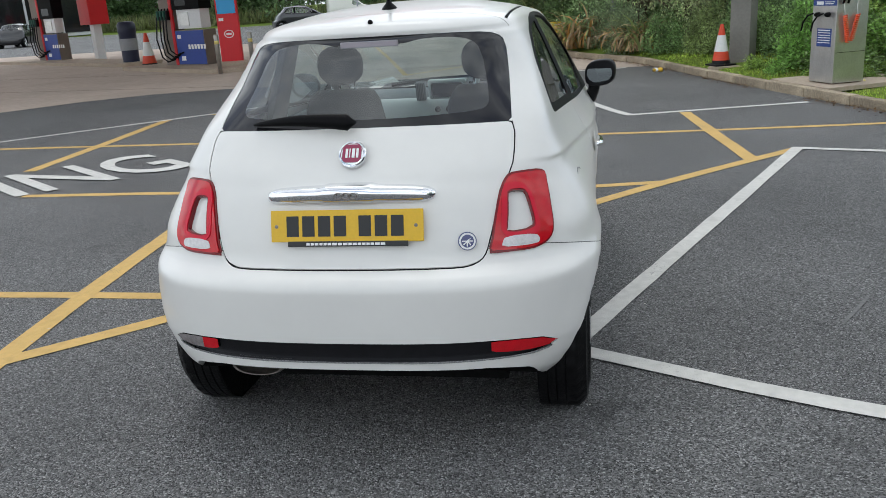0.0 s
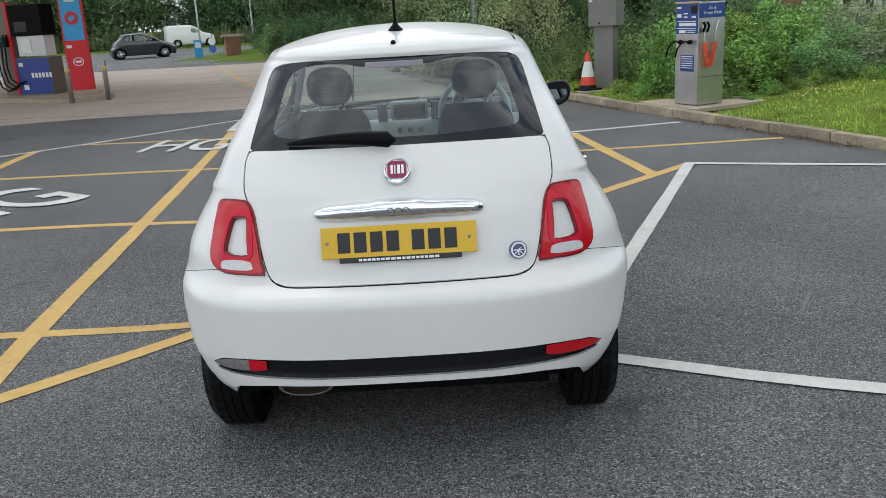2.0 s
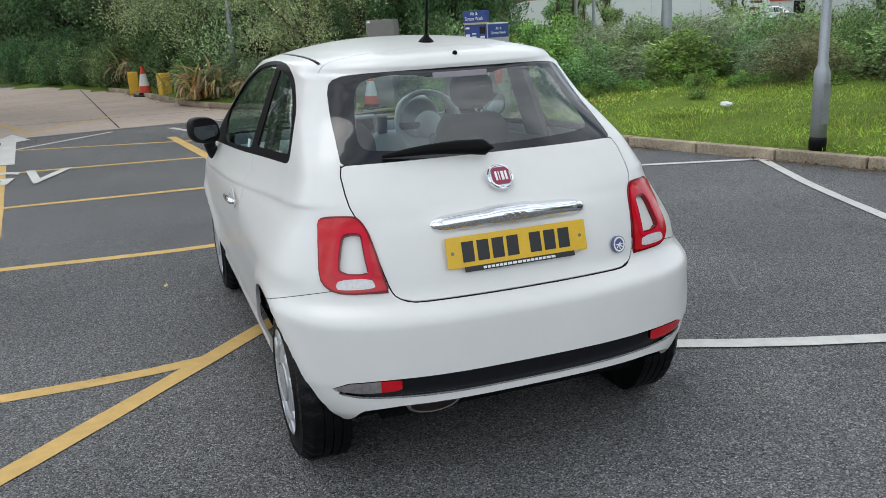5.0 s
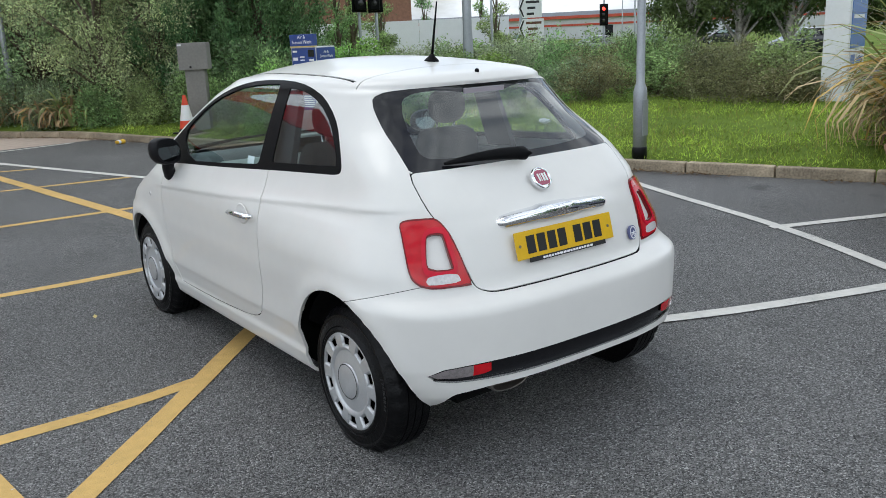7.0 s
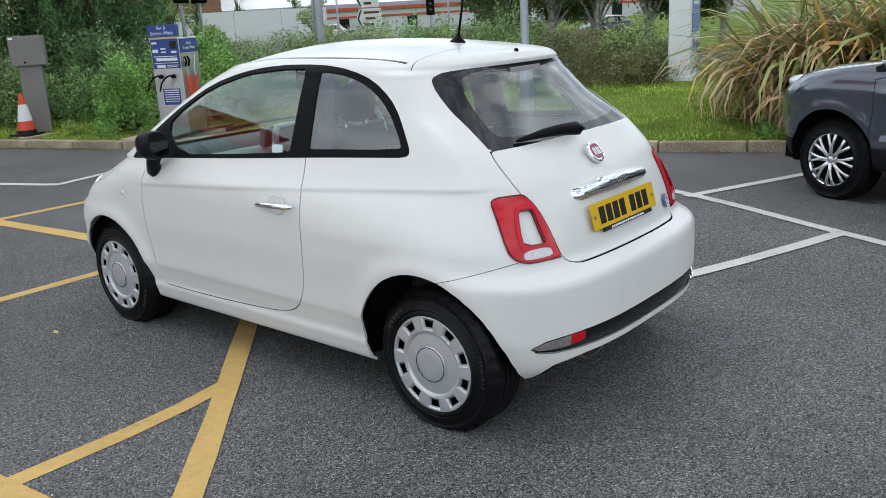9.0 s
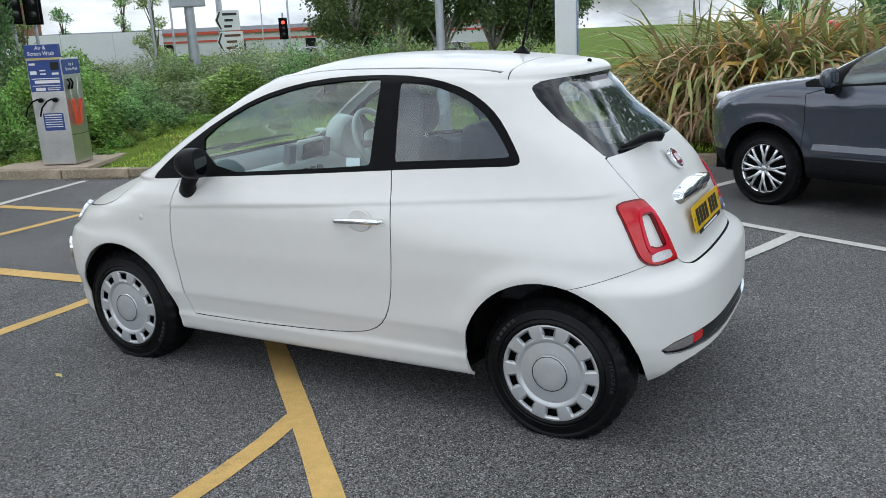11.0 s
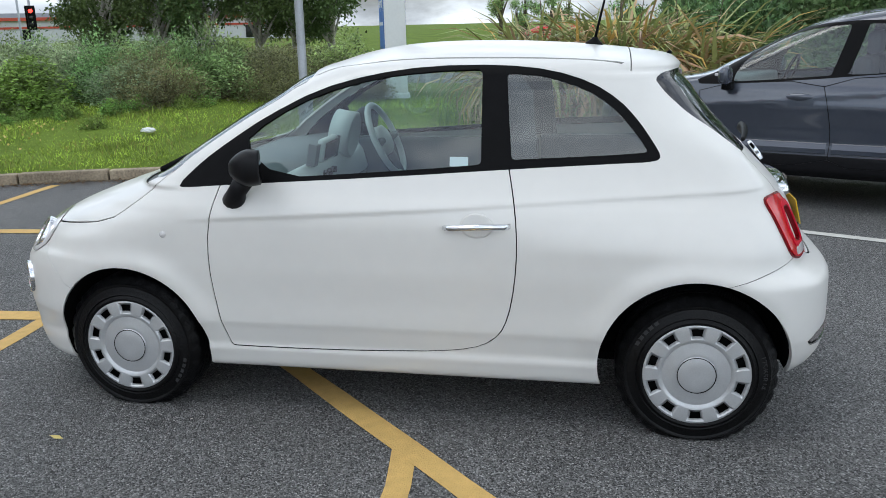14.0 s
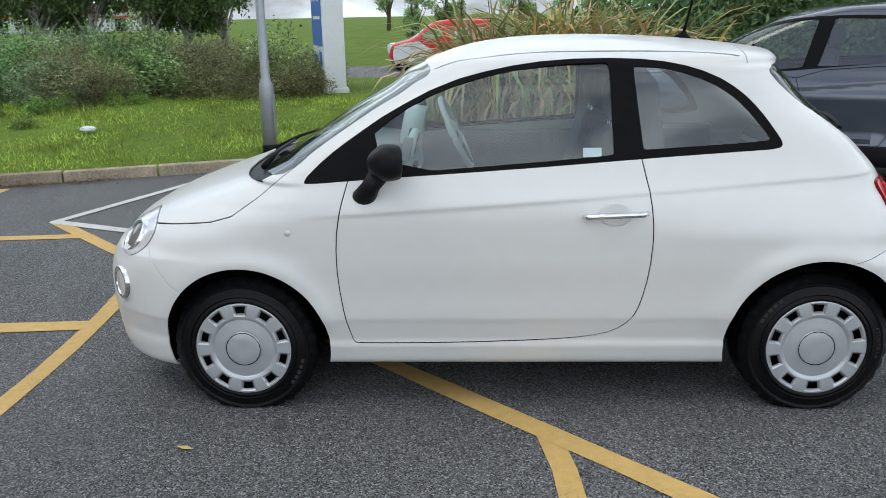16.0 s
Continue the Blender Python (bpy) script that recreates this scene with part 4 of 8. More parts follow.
RG = regions(bm, hatch_label)
g = lambda k: RG.get(k, [])
skin(bm, g("body"), "body", M["paint"], car, label="glossy white painted body shell", thick=0.012)
skin(bm, g("gap"), "panel_gap", M["gap"], car, push=0.004)
skin(bm, g("rear_bumper"), "rear_bumper", M["paint"], car, thick=0.016)
skin(bm, g("front_bumper"), "front_bumper", M["paint"], car, thick=0.006)
skin(bm, g("hood"), "bonnet", M["paint"], car, thick=0.006)
lid = skin(bm, g("lid"), "tailgate", M["paint"], car, thick=0.006)
skin(bm, g("strip"), "bumper_strip", M["plastic"], car, push=0.010, label="black plastic bumper insert")
skin(bm, g("bright_line"), "bright_strip", M["chrome"], car, push=-0.003, thick=0.012, label="thin bright strip along the bumper insert")
skin(bm, g("scuttle"), "scuttle", M["plastic"], car, push=0.012, label="black plastic scuttle under the windscreen")
skin(bm, g("windscreen"), "windscreen", M["glass"], car).visible_shadow = False
skin(bm, g("screen_band"), "rear_screen_band", M["frit"], car, push=0.002)
skin(bm, g("screen_glass"), "rear_screen", M["tint"], car, push=0.002, label="tinted rear screen")
doors = {}
for s in ("left", "right"):
    doors[s] = skin(bm, g("door"), "door", M["paint"], car, mirror=s, thick=0.006)
    skin(bm, g("window_trim"), "window_trim", M["trim"], car, mirror=s, push=0.001, thick=0.01)
    skin(bm, g("door_glass"), "door_window", M["glass"], car, mirror=s, push=0.008)
    skin(bm, g("quarter_glass"), "quarter_window", M["tint"], car, mirror=s, push=0.004)
    lamp = skin(bm, g("tail"), "tail_light", M["red_lens"], car, mirror=s, push=-0.010, thick=0.018, label="red tail light with white centre")
    skin(bm, g("tail_rim"), "lens_rim", M["red_deep"], lamp, mirror=s, push=-0.006, thick=0.016)
    skin(bm, g("tail_ring"), "light_ring", M["red_ring"], lamp, mirror=s, push=-0.013, thick=0.018, label="bright red light ring")
    skin(bm, g("tail_inner"), "inner_rim", M["red_deep"], lamp, mirror=s, push=-0.010, thick=0.018)
    skin(bm, g("tail_white"), "lamp_centre", M["paint"], lamp, mirror=s, push=0.006)
    skin(bm, g("tail_clear"), "reversing_lens", M["clear_lens"], lamp, mirror=s, push=-0.012, thick=0.01)
    rl = skin(bm, g("reflector"), "reflector", M["red_lens"], car, mirror=s, push=-0.001)
    skin(bm, g("reflector_outer"), "reflector_lens", M["smoke_lens"] if s == "left" else M["red_lens"], rl, mirror=s, push=-0.001)
    skin(bm, g("head"), "headlight", M["clear_lens"], car, mirror=s, push=-0.003)
    skin(bm, g("fog"), "lamp_recess", M["paint"], car, mirror=s)
bm.free()


# ---- fittings of the hatchback ----
def wheel_thing(parent, at, flip, R, width, rim, style, hub):
    """tyre > sidewall lettering; rim or hub cap. Built with the outer face towards -x."""
    w = new("wheel")
    w.parent = parent
    w.matrix_local = pose(*at, 0, 0, 180 if flip else 0)
    bm = bmesh.new()
    t = width
    prof = [(rim - 0.004, -0.010), (rim + 0.006, -0.014), (rim + 0.018, -0.005), (rim + 0.022, -0.0085), (rim + 0.026, -0.005), (rim + 0.045, -0.0015), (R - 0.045, 0.002), (R - 0.040, -0.001), (R - 0.034, -0.001), (R - 0.031, 0.004), (R - 0.022, 0.012), (R - 0.007, 0.026), (R - 0.001, 0.034)]
    x = 0.040
    for k in range(4):
        prof += [(R, x), (R, x + t * 0.155), (R - 0.007, x + t * 0.158), (R - 0.007, x + t * 0.18)]
        x += t * 0.183
    prof += [(R, x), (R - 0.004, t - 0.016), (R - 0.03, t - 0.002), (rim, t)]
    N = 120
    rings = lathe(bm, prof, N, axis="x", caps=False)
    for i, ring in enumerate(rings):
        if prof[i][0] > R - 0.024 and 0.010 < prof[i][1] < 0.05:
            for k, v in enumerate(ring):
                if k % 4 == 0:
                    s = (prof[i][0] - 0.007) / prof[i][0]
                    v.co.y *= s
                    v.co.z *= s
    for v in bm.verts:
        v.co.z = max(v.co.z, -hub + 0.001)
        if v.co.z < -hub + 0.05 and v.co.x < 0.05:
            v.co.x -= 0.006 * (1 - (v.co.z + hub) / 0.05)
    bmesh.ops.recalc_face_normals(bm, faces=bm.faces)
    tyre = part("tyre", bm, M["rubber"], w, "black rubber tyre", angle=40)
    bm = bmesh.new()
    if style == "cover":
        NA = 120
        radii = [1.085 * q for q in (0.030, 0.061, 0.063, 0.066, 0.069, 0.078, 0.106, 0.115, 0.119, 0.122, 0.125, 0.129, 0.144, 0.160, 0.175, 0.183, 0.190, 0.197)]
        deep = [-0.012, -0.012, -0.011, -0.0055, -0.0055, -0.004, 0.000, 0.001, -0.003, -0.0055, -0.0075, -0.008, -0.008, -0.0075, -0.007, -0.005, -0.001, 0.004]
        rg = [[bm.verts.new((d, r * math.cos(2 * math.pi * k / NA), r * math.sin(2 * math.pi * k / NA))) for k in range(NA)] for r, d in zip(radii, deep)]
        dead = []
        for i in range(len(rg) - 1):
            for k in range(NA):
                j = (k + 1) % NA
                f = bm.faces.new((rg[i][k], rg[i][j], rg[i + 1][j], rg[i + 1][k]))
                if 11 <= i <= 13 and (k % 12) in (2, 3, 4, 5, 6, 7, 8):
                    dead.append(f)
        bm.faces.new(rg[0])
        # pocketed slots: sink a frame round each hole, then open it
        bm.normal_update()
        bmesh.ops.inset_region(bm, faces=dead, thickness=0.0095, depth=0.0)
        for f in dead:
            for v in f.verts:
                v.co.x = max(v.co.x, 0.0)
        bmesh.ops.delete(bm, geom=dead, context="FACES")
        bmesh.ops.recalc_face_normals(bm, faces=bm.faces)
        cap = part("wheel_cover", bm, M["silver"], w, "silver wheel cover with ten slots", angle=35)
        md = cap.modifiers.new("thickness", "SOLIDIFY")
        md.thickness, md.offset = 0.003, 1
        bm = bmesh.new()
        lathe(bm, [(0.0680, 0), (0.0715, 0)], 48, axis="x", m=Matrix.Translation((-0.0156, 0, 0)), caps=False)
        part("groove", bm, M["gap"], cap)
        bm = bmesh.new()
        lathe(bm, [(0.0001, 0.02), (0.14, 0.022), (rim, 0.03)], 48, axis="x", caps=False)
        part("steel_disc", bm, M["under"], w, "dark steel wheel")
    else:
        lathe(bm, [(rim - 0.016, 0.06), (rim - 0.014, 0.01), (rim - 0.004, -0.008), (rim + 0.004, -0.010), (rim + 0.004, 0.0)], 64, axis="x", caps=False)
        part("rim", bm, M["alloy"], w, smooth=True)
        # eight forked spokes
        for k in range(8):
            a = 2 * math.pi * k / 8
            bm = bmesh.new()
            for s in (-1, 1):
                b = a + s * 0.17
                pts = [(0.0, 0.03 * math.cos(a), 0.03 * math.sin(a)), (-0.007, 0.095 * math.cos(a + s * 0.05), 0.095 * math.sin(a + s * 0.05)), (-0.008, 0.145 * math.cos(a + s * 0.13), 0.145 * math.sin(a + s * 0.13)), (-0.002, (rim - 0.008) * math.cos(b), (rim - 0.008) * math.sin(b))]
                tube(bm, pts, 0.011, 6, radii=[0.016, 0.013, 0.012, 0.015])
            part("spoke", bm, M["alloy"], w, smooth=True)
        bm = bmesh.new()
        lathe(bm, [(0.0001, -0.012), (0.028, -0.011), (0.032, -0.004), (0.05, 0.0), (0.052, 0.02)], 32, axis="x")
        part("hub", bm, M["alloy"], w, smooth=True)
        bm = bmesh.new()
        lathe(bm, [(0.0001, 0.035), (rim - 0.01, 0.035)], 40, axis="x", caps=False)
        part("brake_disc", bm, M["under"], w)
    return w, tyre


def tyre_text(tyre, text, r, size, a0):
    ob = words(text, size, Matrix(), M["tyre_mark"], tyre, "tyre_lettering", extrude=0.0008)
    for v in ob.data.vertices:
        a = a0 - v.co.x / r
        rr = r + v.co.y
        v.co = Vector((-0.002 - v.co.z, -rr * math.cos(a), rr * math.sin(a)))


def tyre_bars(tyre, n, r, size, a0):
    bm = bmesh.new()
    for k in range(n):
        c = (k - (n - 1) / 2) * size * 0.85
        box(bm, (c - size * 0.28, -size * 0.4, 0.0), (c + size * 0.28, size * 0.4, 0.0008))
    for v in bm.verts:
        a, rr = a0 - v.co.x / r, r + v.co.y
        v.co = Vector((-0.002 - v.co.z, -rr * math.cos(a), rr * math.sin(a)))
    bmesh.ops.recalc_face_normals(bm, faces=bm.faces)
    part("tyre_marking", bm, M["tyre_mark"], tyre)


M["tyre_mark"] = material("tyre_lettering", (0.024, 0.024, 0.025), 0.5)
HUB = 0.271
for y in (0.0, 2.30):
    for flip in (False, True):
        w, tyre = wheel_thing(car, (0.765 if flip else -0.765, y, HUB), flip, 0.298, 0.175, 0.200, "cover", HUB)
        if y == 0:
            tyre_text(tyre, "175/65R14", 0.242, 0.030, 0.08)
        tyre_bars(tyre, 5, 0.240, 0.030, 2.45 if y == 0 else -0.45)

# floor pan, wheel housings and inner skin
bm = bmesh.new()
plate(bm, [(-0.50, -0.33), (0.50, -0.33), (0.50, 0.37), (0.69, 0.39), (0.69, 1.93), (0.50, 1.95), (0.50, 2.62), (-0.50, 2.62), (-0.50, 1.95), (-0.69, 1.93), (-0.69, 0.39), (-0.50, 0.37)], 0.03, Matrix.Translation((0, 0, 0.205)))
part("floor_pan", bm, M["under"], car, "black underbody")
for y, z, r in ARCH:
    for s in (-1, 1):
        bm = bmesh.new()
        n = 24

        def xo(b, q):
            """Outer edge of the housing, inside the shell on either side of the arch."""
            if y > 1:
                return float(np.interp(q, [0.19, 0.28, 0.36, 0.42], [0.698, 0.715, 0.738, 0.757]))
            if b < y:
                return float(np.interp(q, [0.24, 0.28, 0.33, 0.37, 0.41, 0.46], [0.628, 0.645, 0.692, 0.712, 0.733, 0.755]))
            return 0.755 if q > 0.40 else 0.69

        P = [(y + (r + 0.004) * math.cos(a), z + (r + 0.004) * math.sin(a)) for a in np.linspace(-0.28 if y > 1 else 0.0, math.pi + (0.14 if y < 1 else 0.0), n)]
        for (y0, z0), (y1, z1) in zip(P, P[1:]):
            bm.faces.new([bm.verts.new(c) for c in ((s * xo(y0, z0), y0, z0), (s * xo(y1, z1), y1, z1), (s * 0.50, y1, z1), (s * 0.50, y0, z0))])
        bm.faces.new([bm.verts.new((s * 0.50, a, b)) for a, b in P])
        bmesh.ops.remove_doubles(bm, verts=bm.verts, dist=0.0005)
        part("wheel_housing", bm, M["under"], car, smooth=True)

# door mirrors
for s in (-1, 1):
    bm = bmesh.new()
    bmesh.ops.create_uvsphere(bm, u_segments=32, v_segments=20, radius=1.0)
    for v in bm.verts:
        x, y, z = v.co
        k = (1 - 0.34 * max(0, y) ** 1.8)
        yy = y * 0.078 if y > 0 else -0.040 * min(1.0, abs(y) * 2.4)
        sq = lambda q: math.copysign(abs(q) ** 0.74, q)
        v.co = Vector((s * (0.835 - 0.0) + sq(x) * 0.083 * k, 1.688 + yy, 1.042 + sq(z) * 0.070 * k + 0.012 * x * s))
    toe = Matrix.Translation((s * 0.80, 1.70, 0)) @ Matrix.Rotation(radians(20 if s < 0 else -10), 4, "Z") @ Matrix.Translation((-s * 0.80, -1.70, 0))
    bmesh.ops.transform(bm, matrix=toe, verts=bm.verts)
    mir = part("door_mirror", bm, M["plastic"], car, "black plastic door mirror", smooth=True)
    bm = bmesh.new()
    lathe(bm, [(0.0001, 0.0), (1.0, 0.0)], 40, axis="y", caps=False)
    for v in bm.verts:
        v.co = Vector((s * 0.835 + v.co.x * 0.067, 1.6465 + 0.06 * v.co.z * 0.054, 1.042 + v.co.z * 0.052))
    bmesh.ops.transform(bm, matrix=toe, verts=bm.verts)
    part("mirror_glass", bm, M["mirror"], mir)
    bm = bmesh.new()
    tube(bm, [(s * 0.80, 1.715, 0.995), (s * 0.795, 1.745, 0.945), (s * 0.778, 1.765, 0.908), (s * 0.735, 1.775, 0.885)], 0.04, 14, radii=[0.034, 0.030, 0.037, 0.044])
    for v in bm.verts:
        v.co.y = 1.735 + (v.co.y - 1.735) * 1.25
    part("mirror_stalk", bm, M["plastic"], mir, smooth=True)

# running lights and headlamp bowls on the rounded nose
for s in (-1, 1):
    for nm, at, r, deep in (("running_light", (0.627, 2.842, 0.513), 0.070, 0.006), ("headlamp_bowl", (0.564, 2.787, 0.700), 0.078, 0.008)):
        way = Vector((s * 0.66, 0.75, 0.02)).normalized() if nm == "running_light" else Vector((s * 0.50, 0.66, 0.56)).normalized()
        tm = Matrix.Translation((s * at[0], at[1], at[2])) @ way.to_track_quat("Z", "Y").to_matrix().to_4x4()
        bm = bmesh.new()
        lathe(bm, [(r, -0.03), (r, deep * 0.6), (r * 0.93, deep), (r * 0.80, deep * 0.8), (r * 0.76, -0.004)], 36, m=tm, caps=False)
        ring = part(nm, bm, M["chrome"], car, "chrome rimmed round lamp", smooth=True)
        bm = bmesh.new()
        lathe(bm, [(r * 0.77, 0.0), (r * 0.5, deep * 0.5), (0.0001, deep * 0.8)], 32, m=tm, caps=False)
        part("lens", bm, M["clear_lens"] if nm == "running_light" else M["smoke_lens"], ring, smooth=True)

# number plate and its holder, badge, chrome bar, sticker
REAR = math.degrees(math.atan2(0.022, 0.10))


def on_tail(x, y, z, tilt):
    """A frame on the tailgate: +x across, +y up the panel, +z out to the rear."""
    return pose(x, y + 0.020, z, 90 - tilt, 0, 0)


bm = bmesh.new()
box(bm, (-0.26, -0.0525, 0.0), (0.26, 0.0525, 0.004), 0.0018)
bmesh.ops.transform(bm, matrix=on_tail(-0.003, -0.436, 0.787, 14), verts=bm.verts)
plate_ob = part("plate", bm, M["yellow_plate"], lid, "yellow rear number plate")
PM = on_tail(-0.003, -0.4405, 0.787, 14)
x = -0.205
for k in range(7):
    bm = bmesh.new()
    box(bm, (x, -0.034, 0.0), (x + 0.042, 0.034, 0.0012), 0.0, PM)
    part("plate_bar", bm, M["black_ink"], plate_ob)
    x += 0.0545 + (0.030 if k == 3 else 0)
for sx_ in (-0.24, 0.235):
    bm = bmesh.new()
    lathe(bm, [(0.006, 0), (0.006, 0.002), (0.0001, 0.003)], 12, m=PM @ Matrix.Translation((sx_, 0.0, 0)))
    part("plate_screw", bm, M["dull"], plate_ob)
bm = bmesh.new()
box(bm, (-0.205, -0.068, -0.001), (0.205, -0.050, 0.004), 0.002, on_tail(0.0, -0.438, 0.787, 14))
strip = part("dealer_strip", bm, M["black_ink"], plate_ob, "black strip with white lettering")
bm = bmesh.new()
xx = -0.14
random.seed(4)
for k in range(17):
    wd = random.uniform(0.010, 0.016)
    box(bm, (xx, -0.0625, 0.0), (xx + wd, -0.0545, 0.0006), 0.0, on_tail(0.0, -0.4425, 0.787, 14))
    xx += wd + 0.0035
part("strip_bar", bm, M["white_ink"], strip)

bm = bmesh.new()
n = 33
P = []
for k in range(n):
    u = -1 + 2 * k / (n - 1)
    P.append((u * 0.303, -0.379 + 0.024 * u * u, 0.882 - 0.012 * u * u))
rings = []
for (px_, py_, pz_), u in zip(P, np.linspace(-1, 1, n)):
    h = 0.0235 * (1 - 0.6 * abs(u) ** 12) + 0.002
    if abs(u) < 0.28:
        h += 0.004
    e_ = math.sqrt(max(0.0, 1 - (max(0.0, abs(u) - 0.86) / 0.14) ** 2)) * 0.85 + 0.15
    h *= e_
    ring = [bm.verts.new((px_, py_ - 0.017 * e_ * math.cos(a) + 0.045 * (1 - e_), pz_ + h * math.sin(a))) for a in np.linspace(-math.pi / 2, math.pi / 2, 9)] + [bm.verts.new((px_, py_ + 0.06, pz_ + h)), bm.verts.new((px_, py_ + 0.06, pz_ - h))]
    rings.append(ring)
for a, b in zip(rings, rings[1:]):
    for i in range(len(a)):
        j = (i + 1) % len(a)
        bm.faces.new((a[i], b[i], b[j], a[j]))
bm.faces.new(rings[0])
bm.faces.new(rings[-1][::-1])
bmesh.ops.recalc_face_normals(bm, faces=bm.faces)
bar = part("chrome_bar", bm, M["chrome"], lid, "chrome tailgate handle bar", angle=50)
for k in (-0.026, 0.0, 0.026):
    bm = bmesh.new()
    tube(bm, [(k + 0.012 * math.cos(q), -0.4075, 0.884 + 0.010 * math.sin(q)) for q in np.linspace(0, 2 * math.pi, 17)], 0.0020, 6, caps=False)
    part("loop_emblem", bm, M["dull"], bar)

BM_ = on_tail(0.0, -0.301, 0.998, 37)
bm = bmesh.new()
lathe(bm, [(0.048, -0.008), (0.048, 0.004), (0.045, 0.008), (0.040, 0.009), (0.038, 0.006), (0.0001, 0.006)], 48, m=BM_)
badge = part("badge", bm, M["chrome"], lid, "round maroon badge with chrome ring", angle=30)
bm = bmesh.new()
q = [(0.033 * math.copysign(abs(math.cos(a)) ** 0.55, math.cos(a)), 0.033 * math.copysign(abs(math.sin(a)) ** 0.55, math.sin(a))) for a in np.linspace(0, 2 * math.pi, 32, endpoint=False)]
plate(bm, q, 0.0025, BM_ @ Matrix.Translation((0, 0, 0.006)))
part("badge_field", bm, M["maroon"], badge)
for k, (bx, bw) in enumerate(((-0.0215, 0.008), (-0.0085, 0.0035), (0.001, 0.010), (0.0155, 0.008))):
    bm = bmesh.new()
    box(bm, (bx, -0.017, 0.0085), (bx + bw, 0.017, 0.0095), 0.0, BM_)
    part("badge_bar", bm, M["white_ink"], badge)

SM_ = on_tail(0.396, -0.4335, 0.729, 12)
bm = bmesh.new()
lathe(bm, [(0.030, -0.01), (0.030, 0.001), (0.0001, 0.001)], 32, m=SM_ @ pose(0, 0, 0, 0, 14, 0))
stk = part("round_sticker", bm, M["navy"], lid, "round navy and white sticker")
bm = bmesh.new()
lathe(bm, [(0.027, 0.001), (0.027, 0.0018), (0.021, 0.0018), (0.021, 0.001)], 32, caps=False, m=SM_ @ pose(0, 0, 0, 0, 14, 0))
for a in np.linspace(0, math.pi, 4, endpoint=False):
    box(bm, (-0.018, -0.0018, 0.001), (0.018, 0.0018, 0.0018), 0.0, SM_ @ pose(0, 0, 0, 0, 14, math.degrees(a)))
part("sticker_mark", bm, M["white_ink"], stk)

# rear wiper, high brake lamp, washer jet, aerial
bm = bmesh.new()
W0, W1 = Vector((0.0, -0.205, 1.094)), Vector((-0.385, -0.188, 1.092))
rings = []
for k in range(15):
    u = k / 14
    c = W0.lerp(W1, u) + Vector((0, -0.012 + 0.035 * u * u, 0.012 * math.sin(u * 3.1)))
    h = 0.005 + 0.024 * min(1.0, (u / 0.07) ** 0.5) * (1 - u) ** 0.7
    d = 0.013 * (1 - u) + 0.007
    rings.append([bm.verts.new(c + Vector((0, -d * math.cos(a) - 0.2 * h * math.sin(a) * -1, h * math.sin(a)))) for a in np.linspace(0, 2 * math.pi, 12, endpoint=False)])
for a, b in zip(rings, rings[1:]):
    for i in range(12):
        bm.faces.new((a[i], b[i], b[(i + 1) % 12], a[(i + 1) % 12]))
bm.faces.new(rings[0])
bm.faces.new(rings[-1][::-1])
bmesh.ops.recalc_face_normals(bm, faces=bm.faces)
part("rear_wiper", bm, M["trim"], car, "black rear wiper arm", smooth=True)
bm = bmesh.new()
box(bm, (-0.108, -0.012, 1.326), (0.108, 0.0, 1.348), 0.003, Matrix.Translation((0, 0.062, 0)))
part("brake_lamp", bm, M["lamp_grey"], car, "high brake lamp behind the rear screen")
bm = bmesh.new()
bmesh.ops.create_uvsphere(bm, u_segments=12, v_segments=8, radius=0.010, matrix=Matrix.Translation((0.0, 0.097, 1.412)))
part("washer_jet", bm, M["trim"], car, smooth=True)
bm = bmesh.new()
lathe(bm, [(0.034, 0.0), (0.026, 0.012), (0.012, 0.026), (0.009, 0.034), (0.0001, 0.036)], 20, m=pose(0, 0.415, 1.448, 8, 0, 0))
for v in bm.verts:
    v.co.y = 0.415 + (v.co.y - 0.415) * 1.3
aer = part("aerial", bm, M["trim"], car, "black roof aerial", smooth=True)
bm = bmesh.new()
tube(bm, [(0, 0.410, 1.475), (0, 0.382, 1.60), (0, 0.358, 1.705)], 0.005, 8, radii=[0.0065, 0.005, 0.003])
part("aerial_rod", bm, M["trim"], aer, smooth=True)

# door handles, side repeaters, fuel flap, tow cover, exhaust
for s in (-1, 1):
    d = doors["left" if s < 0 else "right"]
    bm = bmesh.new()
    tube(bm, [(s * 0.806, 0.692, 0.832), (s * 0.822, 0.712, 0.831), (s * 0.826, 0.81, 0.829), (s * 0.822, 0.915, 0.823), (s * 0.806, 0.937, 0.821)], 0.011, 12, radii=[0.010, 0.0125, 0.013, 0.0125, 0.010])
    h = part("door_handle", bm, M["chrome"], d, "chrome door handle", smooth=True)
    bm = bmesh.new()
    lathe(bm, [(0.056, -0.003), (0.052, 0.0001), (0.044, -0.0002), (0.0001, -0.003)], 32, axis="x", m=Matrix.Translation((s * 0.8025, 0.815, 0.828)) @ Matrix.Diagonal((s, 1.1, 0.85, 1)))
    part("handle_recess", bm, M["paint"], d, smooth=True)
    bm = bmesh.new()
    lathe(bm, [(0.015, 0.0), (0.014, 0.006), (0.008, 0.010), (0.0001, 0.011)], 20, axis="x", m=Matrix.Translation((s * 0.796, 2.08, 0.765)) @ Matrix.Diagonal((s, 1, 1, 1)))
    part("side_repeater", bm, M["clear_lens"], car, smooth=True)
bm = bmesh.new()
lathe(bm, [(0.082, -0.012), (0.0835, 0.0012), (0.0815, 0.0012), (0.080, -0.01)], 40, axis="x", caps=False, m=pose(0.760, 0.02, 0.79, 0, -13, -4))
part("fuel_flap_seam", bm, M["seam_grey"], car, "round fuel flap outline")
bm = bmesh.new()
